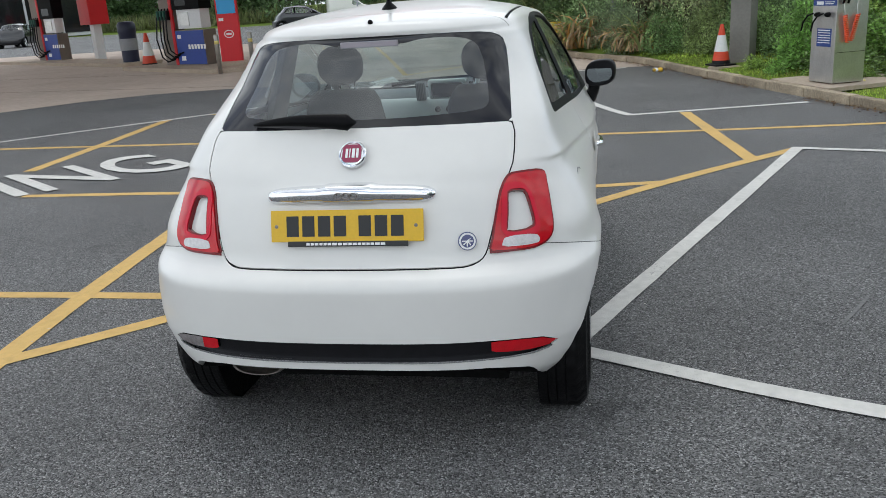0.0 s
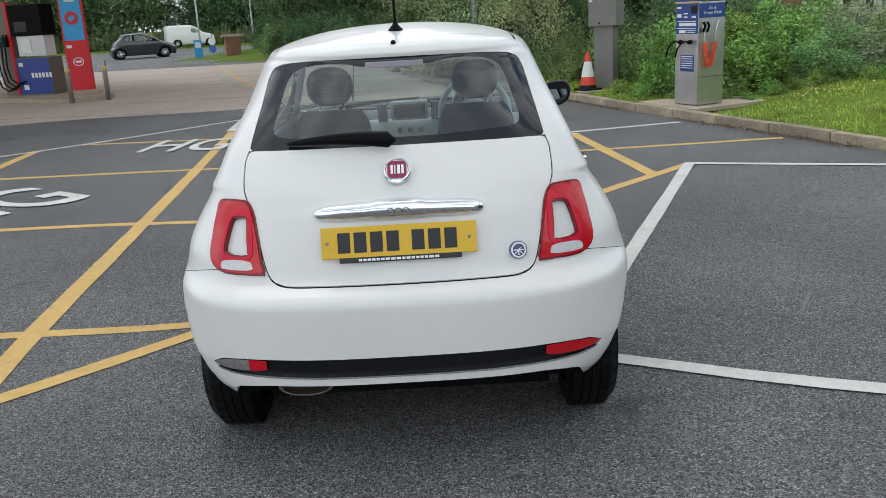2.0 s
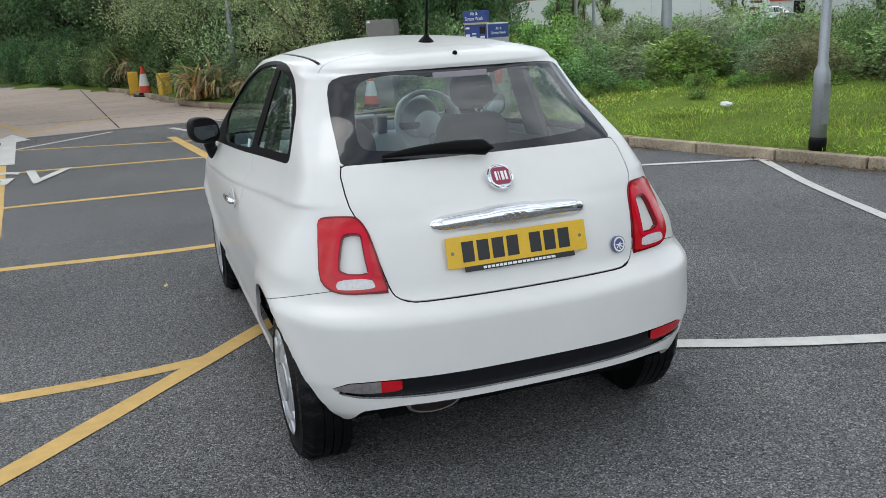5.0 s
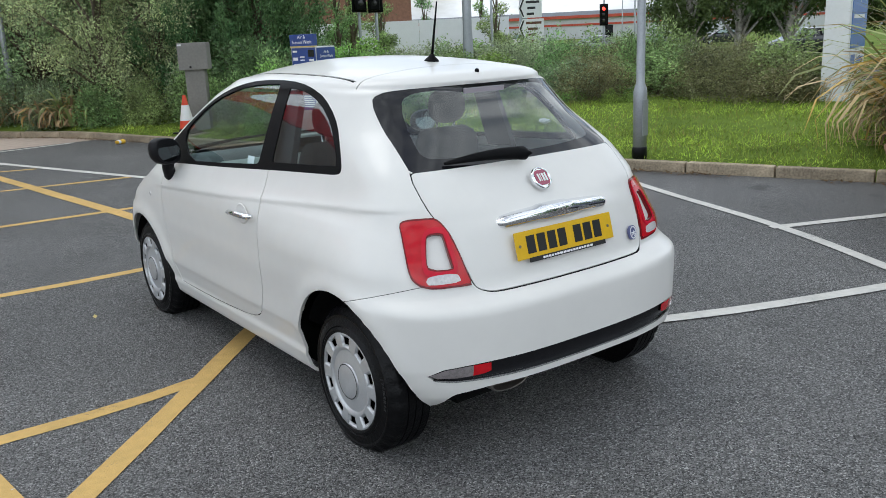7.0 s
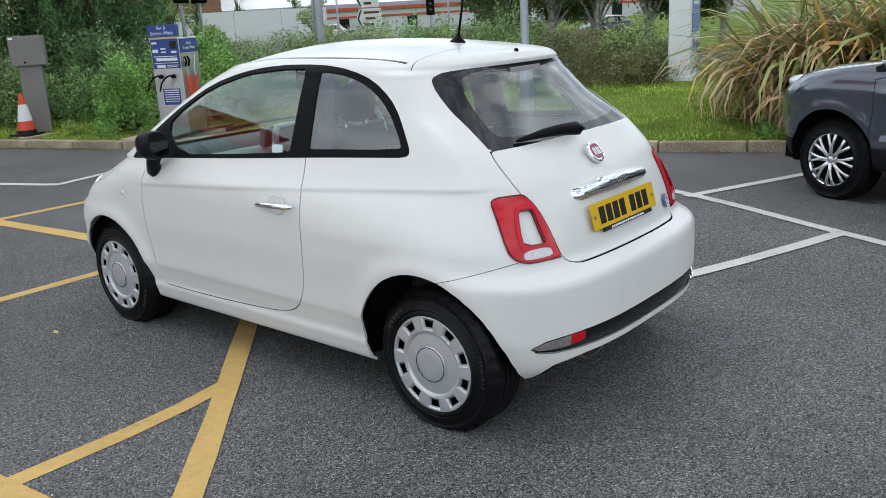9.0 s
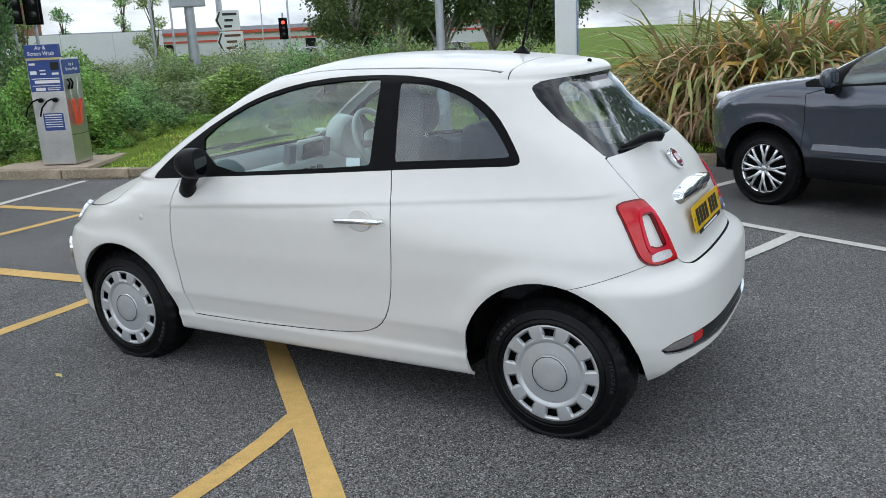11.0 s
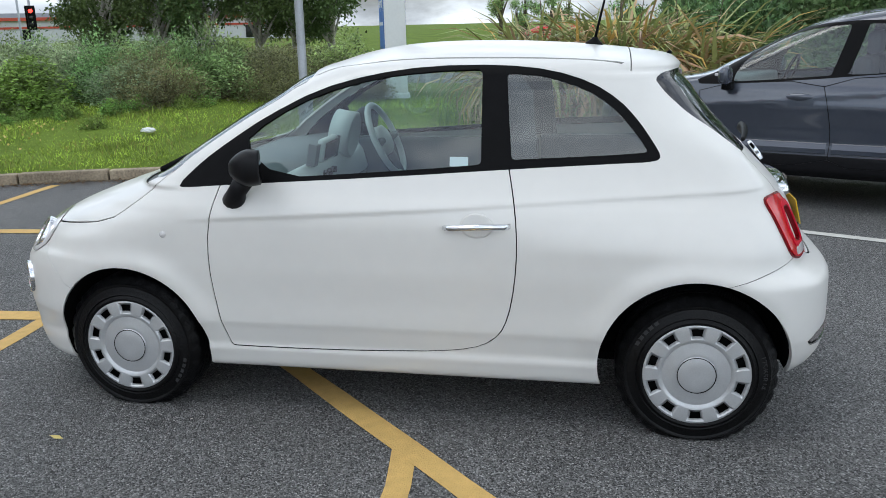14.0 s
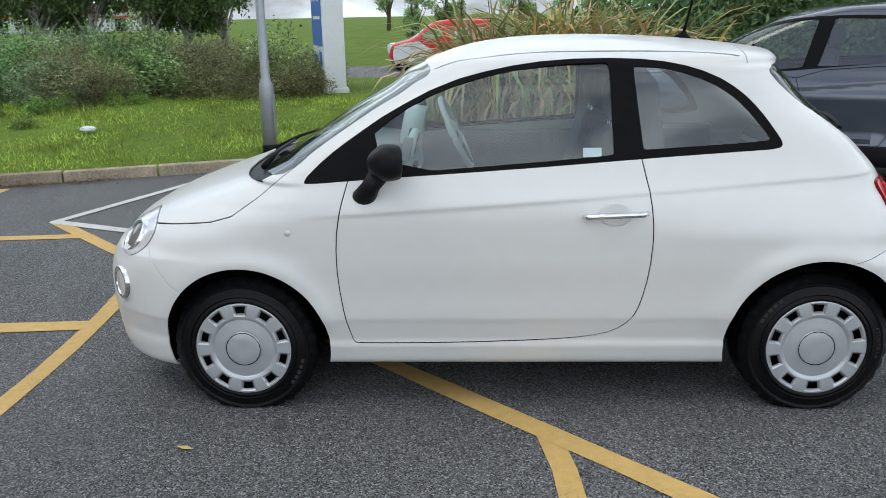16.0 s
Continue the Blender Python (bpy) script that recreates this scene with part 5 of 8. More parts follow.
lathe(bm, [(0.0245, -0.005), (0.026, 0.001), (0.0252, 0.001), (0.024, -0.004)], 32, caps=False, m=pose(0.418, -0.508, 0.455, 90, 0, 6))
part("tow_cover_seam", bm, M["seam_grey"], car)
bm = bmesh.new()
lathe(bm, [(1.0, 0.10), (1.0, 0.0), (0.90, -0.006), (0.86, 0.0), (0.86, 0.08), (0.0001, 0.08)], 28, axis="y", m=Matrix.Translation((-0.352, -0.47, 0.303)) @ Matrix.Diagonal((0.096, 1, 0.037, 1)))
part("exhaust", bm, M["dull"], car, "oval dull metal exhaust tip", smooth=True)

# ---- cabin ----
def cushion(bm, lo, hi, r, m=None):
    vs = box(bm, lo, hi, r, m, seg=4)
    return vs


for s in (-1, 1):
    cx = s * 0.33
    seat = new("front_seat")
    seat.parent = car
    seat.matrix_local = pose(cx, 0, 0)
    bm = bmesh.new()
    cushion(bm, (-0.24, 0.90, 0.42), (0.24, 1.42, 0.58), 0.06)
    part("seat", bm, M["cloth"], seat, "dark grey cloth", smooth=True)
    bm = bmesh.new()
    box(bm, (-0.24, -0.07, 0.0), (0.24, 0.07, 0.62), 0.065, pose(0, 0.90, 0.50, 14, 0, 0), seg=5)
    for v in bm.verts:
        k = smooth01(0.75, 1.12, v.co.z)
        v.co.x *= 1 - 0.38 * float(k) ** 2
    part("backrest", bm, M["cloth"], seat, smooth=True)
    bm = bmesh.new()
    bmesh.ops.create_uvsphere(bm, u_segments=24, v_segments=16, radius=1.0)
    for v in bm.verts:
        sq = lambda q, e=0.8: math.copysign(abs(q) ** e, q)
        v.co = Vector((sq(v.co.x) * 0.105, 0.755 + sq(v.co.y) * 0.055, 1.215 + sq(v.co.z) * 0.088))
    part("headrest", bm, M["cloth"], seat, smooth=True)
    for k in (-0.055, 0.055):
        bm = bmesh.new()
        tube(bm, [(k, 0.768, 1.14), (k, 0.79, 1.03)], 0.006, 8)
        part("headrest_post", bm, M["chrome"], seat, smooth=True)
bench = new("rear_seat")
bench.parent = car
bm = bmesh.new()
box(bm, (-0.52, 0.02, 0.45), (0.52, 0.50, 0.60), 0.06, seg=4)
part("seat", bm, M["cloth"], bench, smooth=True)
bm = bmesh.new()
box(bm, (-0.52, -0.06, 0.0), (0.52, 0.06, 0.46), 0.05, pose(0, 0.02, 0.55, 16, 0, 0), seg=4)
part("backrest", bm, M["cloth"], bench, smooth=True)
bm = bmesh.new()
box(bm, (-0.44, -0.20, 0.935), (0.44, 0.0, 0.950), 0.004)
part("parcel_shelf", bm, M["dash"], car, "dark parcel shelf")
# dashboard: ivory fascia below a grey top, screen, vents, knobs, steering wheel and dials
dash = new("dashboard")
dash.parent = car
bm = bmesh.new()
prof = [(1.66, 0.62), (1.64, 0.80), (1.69, 0.93), (1.76, 0.972), (1.86, 0.985), (2.12, 0.955), (2.14, 0.60)]
a = [bm.verts.new((-0.66, y, z)) for y, z in prof]
b = [bm.verts.new((0.66, y, z)) for y, z in prof]
for i in range(len(prof) - 1):
    bm.faces.new((a[i], b[i], b[i + 1], a[i + 1]))
bm.faces.new(a)
bm.faces.new(b[::-1])
part("top_pad", bm, M["dash"], dash, "grey dashboard top", angle=50)
bm = bmesh.new()
prof = [(1.655, 0.76), (1.632, 0.81), (1.655, 0.90), (1.685, 0.94), (1.70, 0.945), (1.67, 0.80), (1.675, 0.77)]
a = [bm.verts.new((-0.64, y, z)) for y, z in prof]
b = [bm.verts.new((0.64, y, z)) for y, z in prof]
for i in range(len(prof)):
    j = (i + 1) % len(prof)
    bm.faces.new((a[i], b[i], b[j], a[j]))
bm.faces.new(a)
bm.faces.new(b[::-1])
part("fascia", bm, M["ivory"], dash, "ivory painted fascia", angle=50)
bm = bmesh.new()
box(bm, (-0.108, -0.02, -0.056), (0.108, 0.02, 0.056), 0.022, pose(0.0, 1.645, 0.995, 12, 0, 0), seg=4)
scr = part("screen_surround", bm, M["ivory"], dash, "light rimmed media screen", angle=40)
bm = bmesh.new()
box(bm, (-0.092, -0.024, -0.044), (0.092, 0.0, 0.044), 0.014, pose(0.0, 1.645, 0.995, 12, 0, 0))
part("screen", bm, M["screen"], scr)
for s in (-1, 1):
    bm = bmesh.new()
    for k in range(6):
        box(bm, (-0.006, -0.01, -0.05), (0.001, 0.03, 0.05), 0.001, pose(s * (0.128 + 0.009 * k), 1.65, 0.985, 12, 0, 0))
    part("air_vent", bm, M["dash"], dash)
for k in (-0.06, 0.0, 0.06):
    bm = bmesh.new()
    lathe(bm, [(0.016, 0.0), (0.015, 0.02), (0.0001, 0.022)], 16, m=pose(k, 1.645, 0.885, 90, 0, 0))
    part("control_knob", bm, M["trim"], dash, smooth=True)
st = new("steering_wheel")
st.parent = dash
st.matrix_local = pose(0.36, 1.45, 0.99, 66, 0, 0)
bm = bmesh.new()
ringpts = [(0.185 * math.cos(q), 0.185 * math.sin(q), 0) for q in np.linspace(0, 2 * math.pi, 41)]
tube(bm, ringpts, 0.016, 10, caps=False)
part("rim", bm, M["ivory"], st, "pale leather rim", smooth=True)
bm = bmesh.new()
lathe(bm, [(0.078, -0.03), (0.075, 0.005), (0.05, 0.018), (0.0001, 0.022)], 28)
part("centre_boss", bm, M["ivory"], st, smooth=True)
for q in (0, math.pi, -math.pi / 2):
    bm = bmesh.new()
    tube(bm, [(0.06 * math.cos(q), 0.06 * math.sin(q), -0.005), (0.18 * math.cos(q), 0.18 * math.sin(q), 0.0)], 0.02, 8)
    part("spoke", bm, M["dash"], st, smooth=True)
bm = bmesh.new()
lathe(bm, [(0.115, 0.10), (0.118, 0.0), (0.105, -0.006), (0.095, 0.03), (0.0001, 0.03)], 32, axis="y", m=pose(0.36, 1.62, 1.01, 12, 0, 0))
part("dial_pod", bm, M["ivory"], dash, "round ivory dial pod", smooth=True)
# inner door panels and pillars
for s in (-1, 1):
    bm = bmesh.new()
    box(bm, (s * 0.70 - 0.02, 0.70, 0.32), (s * 0.70 + 0.02, 1.84, 0.96), 0.015)
    part("door_lining", bm, M["dash"], car, "grey door lining")
    bm = bmesh.new()
    box(bm, (s * 0.60 - 0.03, 0.10, 0.60), (s * 0.60 + 0.03, 0.68, 0.99), 0.02)
    part("quarter_lining", bm, M["dash"], car)
    bm = bmesh.new()
    plate(bm, [(0.60, 0.98), (0.80, 0.98), (0.80, 1.36), (0.68, 1.36), (0.63, 1.30)], 0.03, Matrix(((0, -0.30 * s, -s, s * 0.955), (1, 0, 0, 0), (0, 1, 0, 0), (0, 0, 0, 1))))
    bmesh.ops.recalc_face_normals(bm, faces=bm.faces)
    part("pillar_lining", bm, M["cloth"], car)
bm = bmesh.new()
box(bm, (-0.05, -0.006, -0.03), (0.05, 0.006, 0.03), 0.005, pose(0.0, 1.48, 1.315, 10, 0, 0))
part("rear_view_mirror", bm, M["trim"], car)
# front wipers and scuttle
for s0, s1, rr in (((-0.46, 2.24, 0.968), (0.05, 2.215, 1.008), 0.008), ((0.05, 2.30, 0.970), (0.52, 2.17, 1.000), 0.008)):
    bm = bmesh.new()
    tube(bm, [s0, Vector(s0).lerp(Vector(s1), 0.5) + Vector((0, 0.010, 0.008)), s1], rr, 8, radii=[0.014, 0.009, 0.006])
    part("front_wiper", bm, M["trim"], car, smooth=True)
bm = bmesh.new()
box(bm, (0.0, -0.0005, -0.018), (0.07, 0.0005, 0.018), 0.0, pose(-0.694, 0.93, 1.050, -14, 0, -90))
part("window_sticker", bm, M["pale_sticker"], car, "pale blue paper sticker in the door window")


# ---- other vehicles ----
def vehicle(name, label, table, arches, glass_side, paint, at, turn, tyre_r, track, ws, rs, scale=(1, 1, 1), levels=70, trim_side=None, seams=(), extra=None, cladding=None, style="alloy", rim=0.21, category="car"):
    """A parked vehicle: body, windows, wheels. Side glass outlines are given in (y, z), screens in (x, z)."""
    root = thing(name, label, category, at, turn)
    bm = half_shell(table, levels=levels, rear=18, side=80, front=18, shape=extra)
    sd = lambda poly: (lambda p: np.where(p[:, 0] < -0.42, poly(p[:, 1], p[:, 2]), 10.0))
    fa = [lambda p, a=a: np.hypot(p[:, 1] - a[0], p[:, 2] - a[1]) - a[2] + 10 * (p[:, 0] > -0.5) for a in arches]
    fg = [sd(polygon(q, 1)) for q in glass_side]
    ft = sd(polygon(trim_side, 1)) if trim_side else None
    mid = sum(a[0] for a in arches) / 2
    fw = lambda p: np.where(p[:, 1] > mid, polygon(ws, 1)(np.abs(p[:, 0]), p[:, 2]), 10.0)
    fr = lambda p: np.where(p[:, 1] < mid, polygon(rs, 1)(np.abs(p[:, 0]), p[:, 2]), 10.0)
    fc = (lambda p: p[:, 2] - cladding) if cladding else None
    fs = [sd(polygon(q, 1)) for q in seams]
    for f in fa + fg + ([ft] if ft else []) + [fw, fr] + ([fc] if fc else []):
        split(bm, f)
    for f in fs:
        split(bm, lambda p, f=f: f(p) - 0.003)
        split(bm, lambda p, f=f: f(p) + 0.003)
    bm.normal_update()
    bm.verts.index_update()

    def label_of(c):
        out = np.full(len(c), "body", object)
        if fc:
            out[fc(c) < 0] = "clad"
        for f in fs:
            out[np.abs(f(c)) < 0.003] = "gap"
        if ft:
            out[ft(c) < 0] = "trim"
        for k, f in enumerate(fg):
            out[f(c) < 0] = "side%d" % k
        out[fw(c) < 0] = "wind"
        out[fr(c) < 0] = "rear"
        for f in fa:
            out[f(c) < 0] = "none"
        return out

    R_ = regions(bm, label_of)
    skin(bm, R_["body"], "body", paint, root, thick=0.01)
    if fc:
        skin(bm, R_.get("clad", []), "lower_cladding", M["plastic"], root, thick=0.01, label="black plastic lower cladding")
    if fs:
        skin(bm, R_.get("gap", []), "panel_gap", M["gap"], root, push=0.003)
    skin(bm, R_.get("wind", []), "windscreen", M["glass"], root, push=0.002)
    skin(bm, R_.get("rear", []), "rear_screen", M["tint"], root, push=0.002)
    for s in ("left", "right"):
        if ft:
            skin(bm, R_.get("trim", []), "window_trim", M["trim"], root, mirror=s, push=0.001)
        for k in range(len(fg)):
            skin(bm, R_.get("side%d" % k, []), "side_window", M["tint"] if k else M["glass"], root, mirror=s, push=0.004)
    bm.free()
    for y, z, r in arches:
        for flip in (False, True):
            wheel_thing(root, (track if flip else -track, y, tyre_r - 0.012), flip, tyre_r, 0.20, rim, style, tyre_r - 0.012)
    T = np.array(table)
    bm = bmesh.new()
    box(bm, (-T[0, 3] + 0.04, T[0, 1] + 0.1, T[0, 0]), (T[0, 3] - 0.04, T[0, 2] - 0.1, T[0, 0] + 0.25))
    part("floor_pan", bm, M["under"], root)
    for s in (-1, 1):
        for y, z, r in arches:
            bm = bmesh.new()
            lathe(bm, [(r, s * (T[3, 3] - 0.03)), (r, s * 0.5)], 32, axis="x", m=Matrix.Translation((0, y, z)), caps=False)
            for v in list(bm.verts):
                v.co.z = max(v.co.z, T[0, 0])
            part("wheel_housing", bm, M["under"], root)
    return root


SUV = [
    (0.27, -3.08, 0.62, 0.800, 0.5, 3.0, 0.55, 2.6),
    (0.33, -3.16, 0.70, 0.862, 0.5, 3.0, 0.58, 2.6),
    (0.44, -3.20, 0.755, 0.872, 0.5, 3.0, 0.6, 2.6),
    (0.50, -3.21, 0.77, 0.862, 0.5, 3.0, 0.6, 2.6),
    (0.56, -3.22, 0.78, 0.872, 0.5, 3.0, 0.6, 2.6),
    (0.72, -3.21, 0.78, 0.884, 0.5, 3.0, 0.6, 2.6),
    (0.84, -3.20, 0.74, 0.886, 0.5, 3.0, 0.6, 2.6),
    (0.90, -3.19, 0.68, 0.872, 0.5, 3.0, 0.6, 2.6),
    (0.955, -3.18, 0.58, 0.860, 0.5, 3.0, 0.6, 2.6),
    (1.00, -3.17, 0.42, 0.845, 0.5, 3.0, 0.55, 2.6),
    (1.035, -3.16, 0.20, 0.828, 0.5, 3.0, 0.5, 2.6),
    (1.065, -3.15, -0.08, 0.812, 0.5, 3.0, 0.4, 2.6),
    (1.10, -3.14, -0.28, 0.796, 0.5, 3.0, 0.35, 2.6),
    (1.18, -3.11, -0.44, 0.762, 0.5, 3.0, 0.34, 2.6),
    (1.30, -3.06, -0.68, 0.712, 0.5, 3.0, 0.34, 2.6),
    (1.42, -3.00, -0.93, 0.662, 0.5, 3.0, 0.36, 2.6),
    (1.50, -2.95, -1.12, 0.625, 0.5, 3.0, 0.4, 2.6),
    (1.555, -2.88, -1.30, 0.575, 0.55, 2.8, 0.5, 2.5),
    (1.585, -2.78, -1.46, 0.51, 0.6, 2.6, 0.5, 2.4),
    (1.605, -2.62, -1.66, 0.40, 0.5, 2.4, 0.4, 2.2),
    (1.618, -2.45, -1.86, 0.25, 0.3, 2.2, 0.3, 2.1),
    (1.622, -2.151, -2.149, 0.0006, 0.001, 2.0, 0.001, 2.0),
]


def suv_shape(x, y, z):
    for yc in (0.0, -2.52):
        rr = np.hypot(y - yc, z - 0.33)
        x = x + 0.022 * np.exp(-((rr - 0.40) / 0.05) ** 2) * smooth01(0.55, 0.75, x) * smooth01(1.0, 0.85, z)
    # stepped lower door, rising waist crease and hollow flank
    door = smooth01(0.6, 0.8, x) * smooth01(-0.42, -0.50, y) * smooth01(-2.12, -2.02, y)
    x = x + 0.020 * smooth01(0.545, 0.515, z) * door
    line = 0.815 - 0.10 * (y + 0.40)
    x = x + 0.012 * (0.5 + 0.5 * np.tanh((z - line) / 0.006)) * np.exp(-np.maximum(0, z - line) / 0.06) * smooth01(0.6, 0.8, x) * smooth01(-0.30, -0.45, y) * smooth01(-2.6, -2.3, y)
    x = x - 0.012 * np.exp(-((z - 0.68) / 0.10) ** 2) * smooth01(0.6, 0.8, x) * smooth01(-0.30, -0.55, y) * smooth01(-2.2, -2.0, y)
    return x, y, z


suv = vehicle(
    "suv_car", "dark grey compact suv, parked nose to the kerb", SUV, [(0.0, 0.33, 0.385), (-2.52, 0.33, 0.385)],
    [[(-0.60, 1.030), (-0.66, 1.20), (-0.88, 1.350), (-1.10, 1.436), (-1.38, 1.474), (-1.45, 1.474), (-1.45, 1.44), (-1.37, 1.12), (-1.36, 1.086), (-1.31, 1.080), (-0.66, 1.028)], [(-1.48, 1.095), (-1.495, 1.13), (-1.575, 1.45), (-1.58, 1.48), (-1.64, 1.48), (-2.10, 1.47), (-2.30, 1.40), (-2.33, 1.15), (-1.64, 1.10)]],
    M["grey_paint"], (4.70, -0.47, 0), -23.3, 0.328, 0.845,
    [(-0.9, 1.50), (0.40, 1.49), (0.52, 1.45), (0.66, 1.13), (-0.9, 1.09)], [(-0.9, 1.46), (0.48, 1.44), (0.55, 1.2), (0.55, 1.08), (-0.9, 1.06)],
    trim_side=[(-0.24, 1.005), (-0.52, 1.14), (-0.80, 1.325), (-1.04, 1.445), (-1.34, 1.500), (-1.9, 1.51), (-2.4, 1.47), (-2.8, 1.30), (-2.7, 1.20), (-1.5, 1.075), (-0.6, 1.005)],
    seams=[[(-0.335, 1.00), (-0.36, 0.80), (-0.34, 0.55), (-0.33, 0.36), (-1.40, 0.37), (-1.41, 0.60), (-1.37, 0.85), (-1.31, 1.05)], [(-1.40, 0.37), (-1.41, 0.60), (-1.37, 0.85), (-1.31, 1.05), (-2.25, 1.12), (-2.18, 0.75), (-1.95, 0.37)]],
    extra=suv_shape, cladding=0.455, levels=90)
for s in (-1, 1):
    bm = bmesh.new()
    bmesh.ops.create_uvsphere(bm, u_segments=24, v_segments=16, radius=1.0)
    for v in bm.verts:
        v.co = Vector((s * 0.975 + math.copysign(abs(v.co.x) ** 0.75, v.co.x) * 0.098, -0.60 + v.co.y * (0.075 if v.co.y > 0 else 0.03), 1.085 + math.copysign(abs(v.co.z) ** 0.7, v.co.z) * 0.078))
    mi = part("door_mirror", bm, M["grey_paint"], suv, "dark grey door mirror with repeater", smooth=True)
    bm = bmesh.new()
    box(bm, (s * 0.91 - 0.07, -0.63, 0.965), (s * 0.91 + 0.07, -0.55, 1.03), 0.02)
    part("mirror_arm", bm, M["trim"], mi)
    bm = bmesh.new()
    box(bm, (s * 1.0 - 0.05, -0.545, 1.085), (s * 1.0 + 0.06, -0.515, 1.105), 0.006)
    part("repeater", bm, M["clear_lens"], mi)
    for y in (-1.15, -2.12):
        bm = bmesh.new()
        bmesh.ops.create_uvsphere(bm, u_segments=20, v_segments=10, radius=1.0)
        for v in bm.verts:
            v.co = Vector((s * (0.868 if y > -1.6 else 0.862) + v.co.x * 0.022, y + v.co.y * 0.11, 0.915 + v.co.z * 0.032))
        part("door_handle", bm, M["grey_paint"], suv, smooth=True)
    # sloping shoulder low on each door, and a groove in the cladding below it
    for y0, y1 in ((-1.385, -0.435), (-1.94, -1.43)):
        bm = bmesh.new()
        prof = [(0.866, 0.560), (0.880, 0.553), (0.902, 0.512), (0.903, 0.478), (0.880, 0.470)]
        ends = [[bm.verts.new((s * a, yy, b)) for a, b in prof] for yy in (y0, y1)]
        for k in range(len(prof) - 1):
            bm.faces.new((ends[0][k], ends[0][k + 1], ends[1][k + 1], ends[1][k]))
        bm.faces.new(ends[0])
        bm.faces.new(ends[1])
        bmesh.ops.recalc_face_normals(bm, faces=bm.faces)
        part("door_moulding", bm, M["grey_paint"], suv)
    bm = bmesh.new()
    bmesh.ops.create_uvsphere(bm, u_segments=20, v_segments=12, radius=1.0)
    for v in bm.verts:
        v.co = Vector((s * 0.66 + v.co.x * 0.13, 0.455 + v.co.y * 0.16 - s * v.co.x * 0.14, 0.885 + v.co.z * 0.060))
    part("headlight", bm, M["clear_lens"], suv, smooth=True)
    seat = new("front_seat")
    seat.parent = suv
    bm = bmesh.new()
    box(bm, (s * 0.38 - 0.25, -1.62, 0.70), (s * 0.38 + 0.25, -1.48, 1.22), 0.06, seg=3)
    part("backrest", bm, M["cloth"], seat, smooth=True)
    bm = bmesh.new()
    box(bm, (s * 0.38 - 0.13, -1.66, 1.24), (s * 0.38 + 0.13, -1.55, 1.42), 0.045, seg=3)
    part("headrest", bm, M["cloth"], seat, smooth=True)
bm = bmesh.new()
box(bm, (-0.74, -0.62, 0.75), (0.74, -0.15, 1.04), 0.05, seg=3)
part("dashboard", bm, M["dash"], suv, smooth=True)
bm = bmesh.new()
tube(bm, [(0.38 + 0.18 * math.cos(q), -0.80 - 0.06 * math.sin(q), 1.02 + 0.17 * math.sin(q)) for q in np.linspace(0, 2 * math.pi, 33)], 0.015, 8, caps=False)
part("steering_wheel", bm, M["trim"], suv, smooth=True)

FAR_WS = [(-0.9, 1.40), (0.40, 1.39), (0.50, 1.35), (0.64, 1.0), (-0.9, 0.96)]
FAR_RS = [(-0.9, 1.38), (0.42, 1.36), (0.50, 1.15), (0.52, 1.06), (-0.9, 1.05)]
CROSS = [(z * 0.97, r * 1.13 + 0.2, f * 1.10, w * 1.06, ar, nr, af, nf) for z, r, f, w, ar, nr, af, nf in HATCH]
M["dark_car"] = material("dark_metallic_paint", (0.035, 0.037, 0.042), 0.3, metal=0.3, coat=0.8, vary=0.04, scale=3)
M["black_car"] = material("black_car_paint", (0.012, 0.012, 0.014), 0.25, coat=0.8)
M["silver_car"] = material("silver_grey_car_paint", (0.28, 0.29, 0.30), 0.3, metal=0.4, coat=0.7)
side_far = [[(y * 1.08 + 0.05, z * 0.97) for y, z in DOORGLASS], [(y * 1.08 + 0.05, z * 0.97) for y, z in QUARTER]]


def far_car(label, paint, at, turn, name="car"):
    return vehicle(name, label, CROSS, [(0.05, 0.30, 0.355), (2.52, 0.30, 0.35)], side_far, paint, at, turn, 0.31, 0.80, FAR_WS, FAR_RS, levels=46, trim_side=[(y * 1.08 + 0.05, z * 0.97) for y, z in WIN])


VAN = [
    (0.22, -0.80, 2.95, 0.78, 0.25, 4.0, 0.4, 2.6), (0.32, -0.88, 3.15, 0.86, 0.25, 4.0, 0.5, 2.6), (0.55, -0.90, 3.22, 0.90, 0.25, 4.0, 0.5, 2.6), (0.80, -0.90, 3.20, 0.905, 0.25, 4.0, 0.5, 2.6),
    (0.95, -0.895, 3.10, 0.90, 0.25, 4.0, 0.5, 2.6), (1.04, -0.89, 2.85, 0.89, 0.25, 4.0, 0.5, 2.6), (1.12, -0.885, 2.50, 0.875, 0.25, 4.0, 0.4, 2.6), (1.25, -0.88, 2.25, 0.86, 0.25, 4.0, 0.35, 2.6),
    (1.50, -0.87, 1.92, 0.825, 0.25, 4.0, 0.35, 2.6), (1.68, -0.85, 1.62, 0.79, 0.25, 4.0, 0.4, 2.6), (1.76, -0.80, 1.42, 0.72, 0.3, 3.4, 0.4, 2.6), (1.80, -0.66, 1.2, 0.60, 0.3, 3.0, 0.4, 2.6), (1.825, -0.3, 0.8, 0.3, 0.3, 2.4, 0.3, 2.4), (1.83, 0.249, 0.251, 0.0006, 0.001, 2.0, 0.001, 2.0)]
VAN_SIDE = [[(1.20, 1.12), (1.22, 1.56), (1.55, 1.56), (1.90, 1.30), (2.05, 1.15)]]


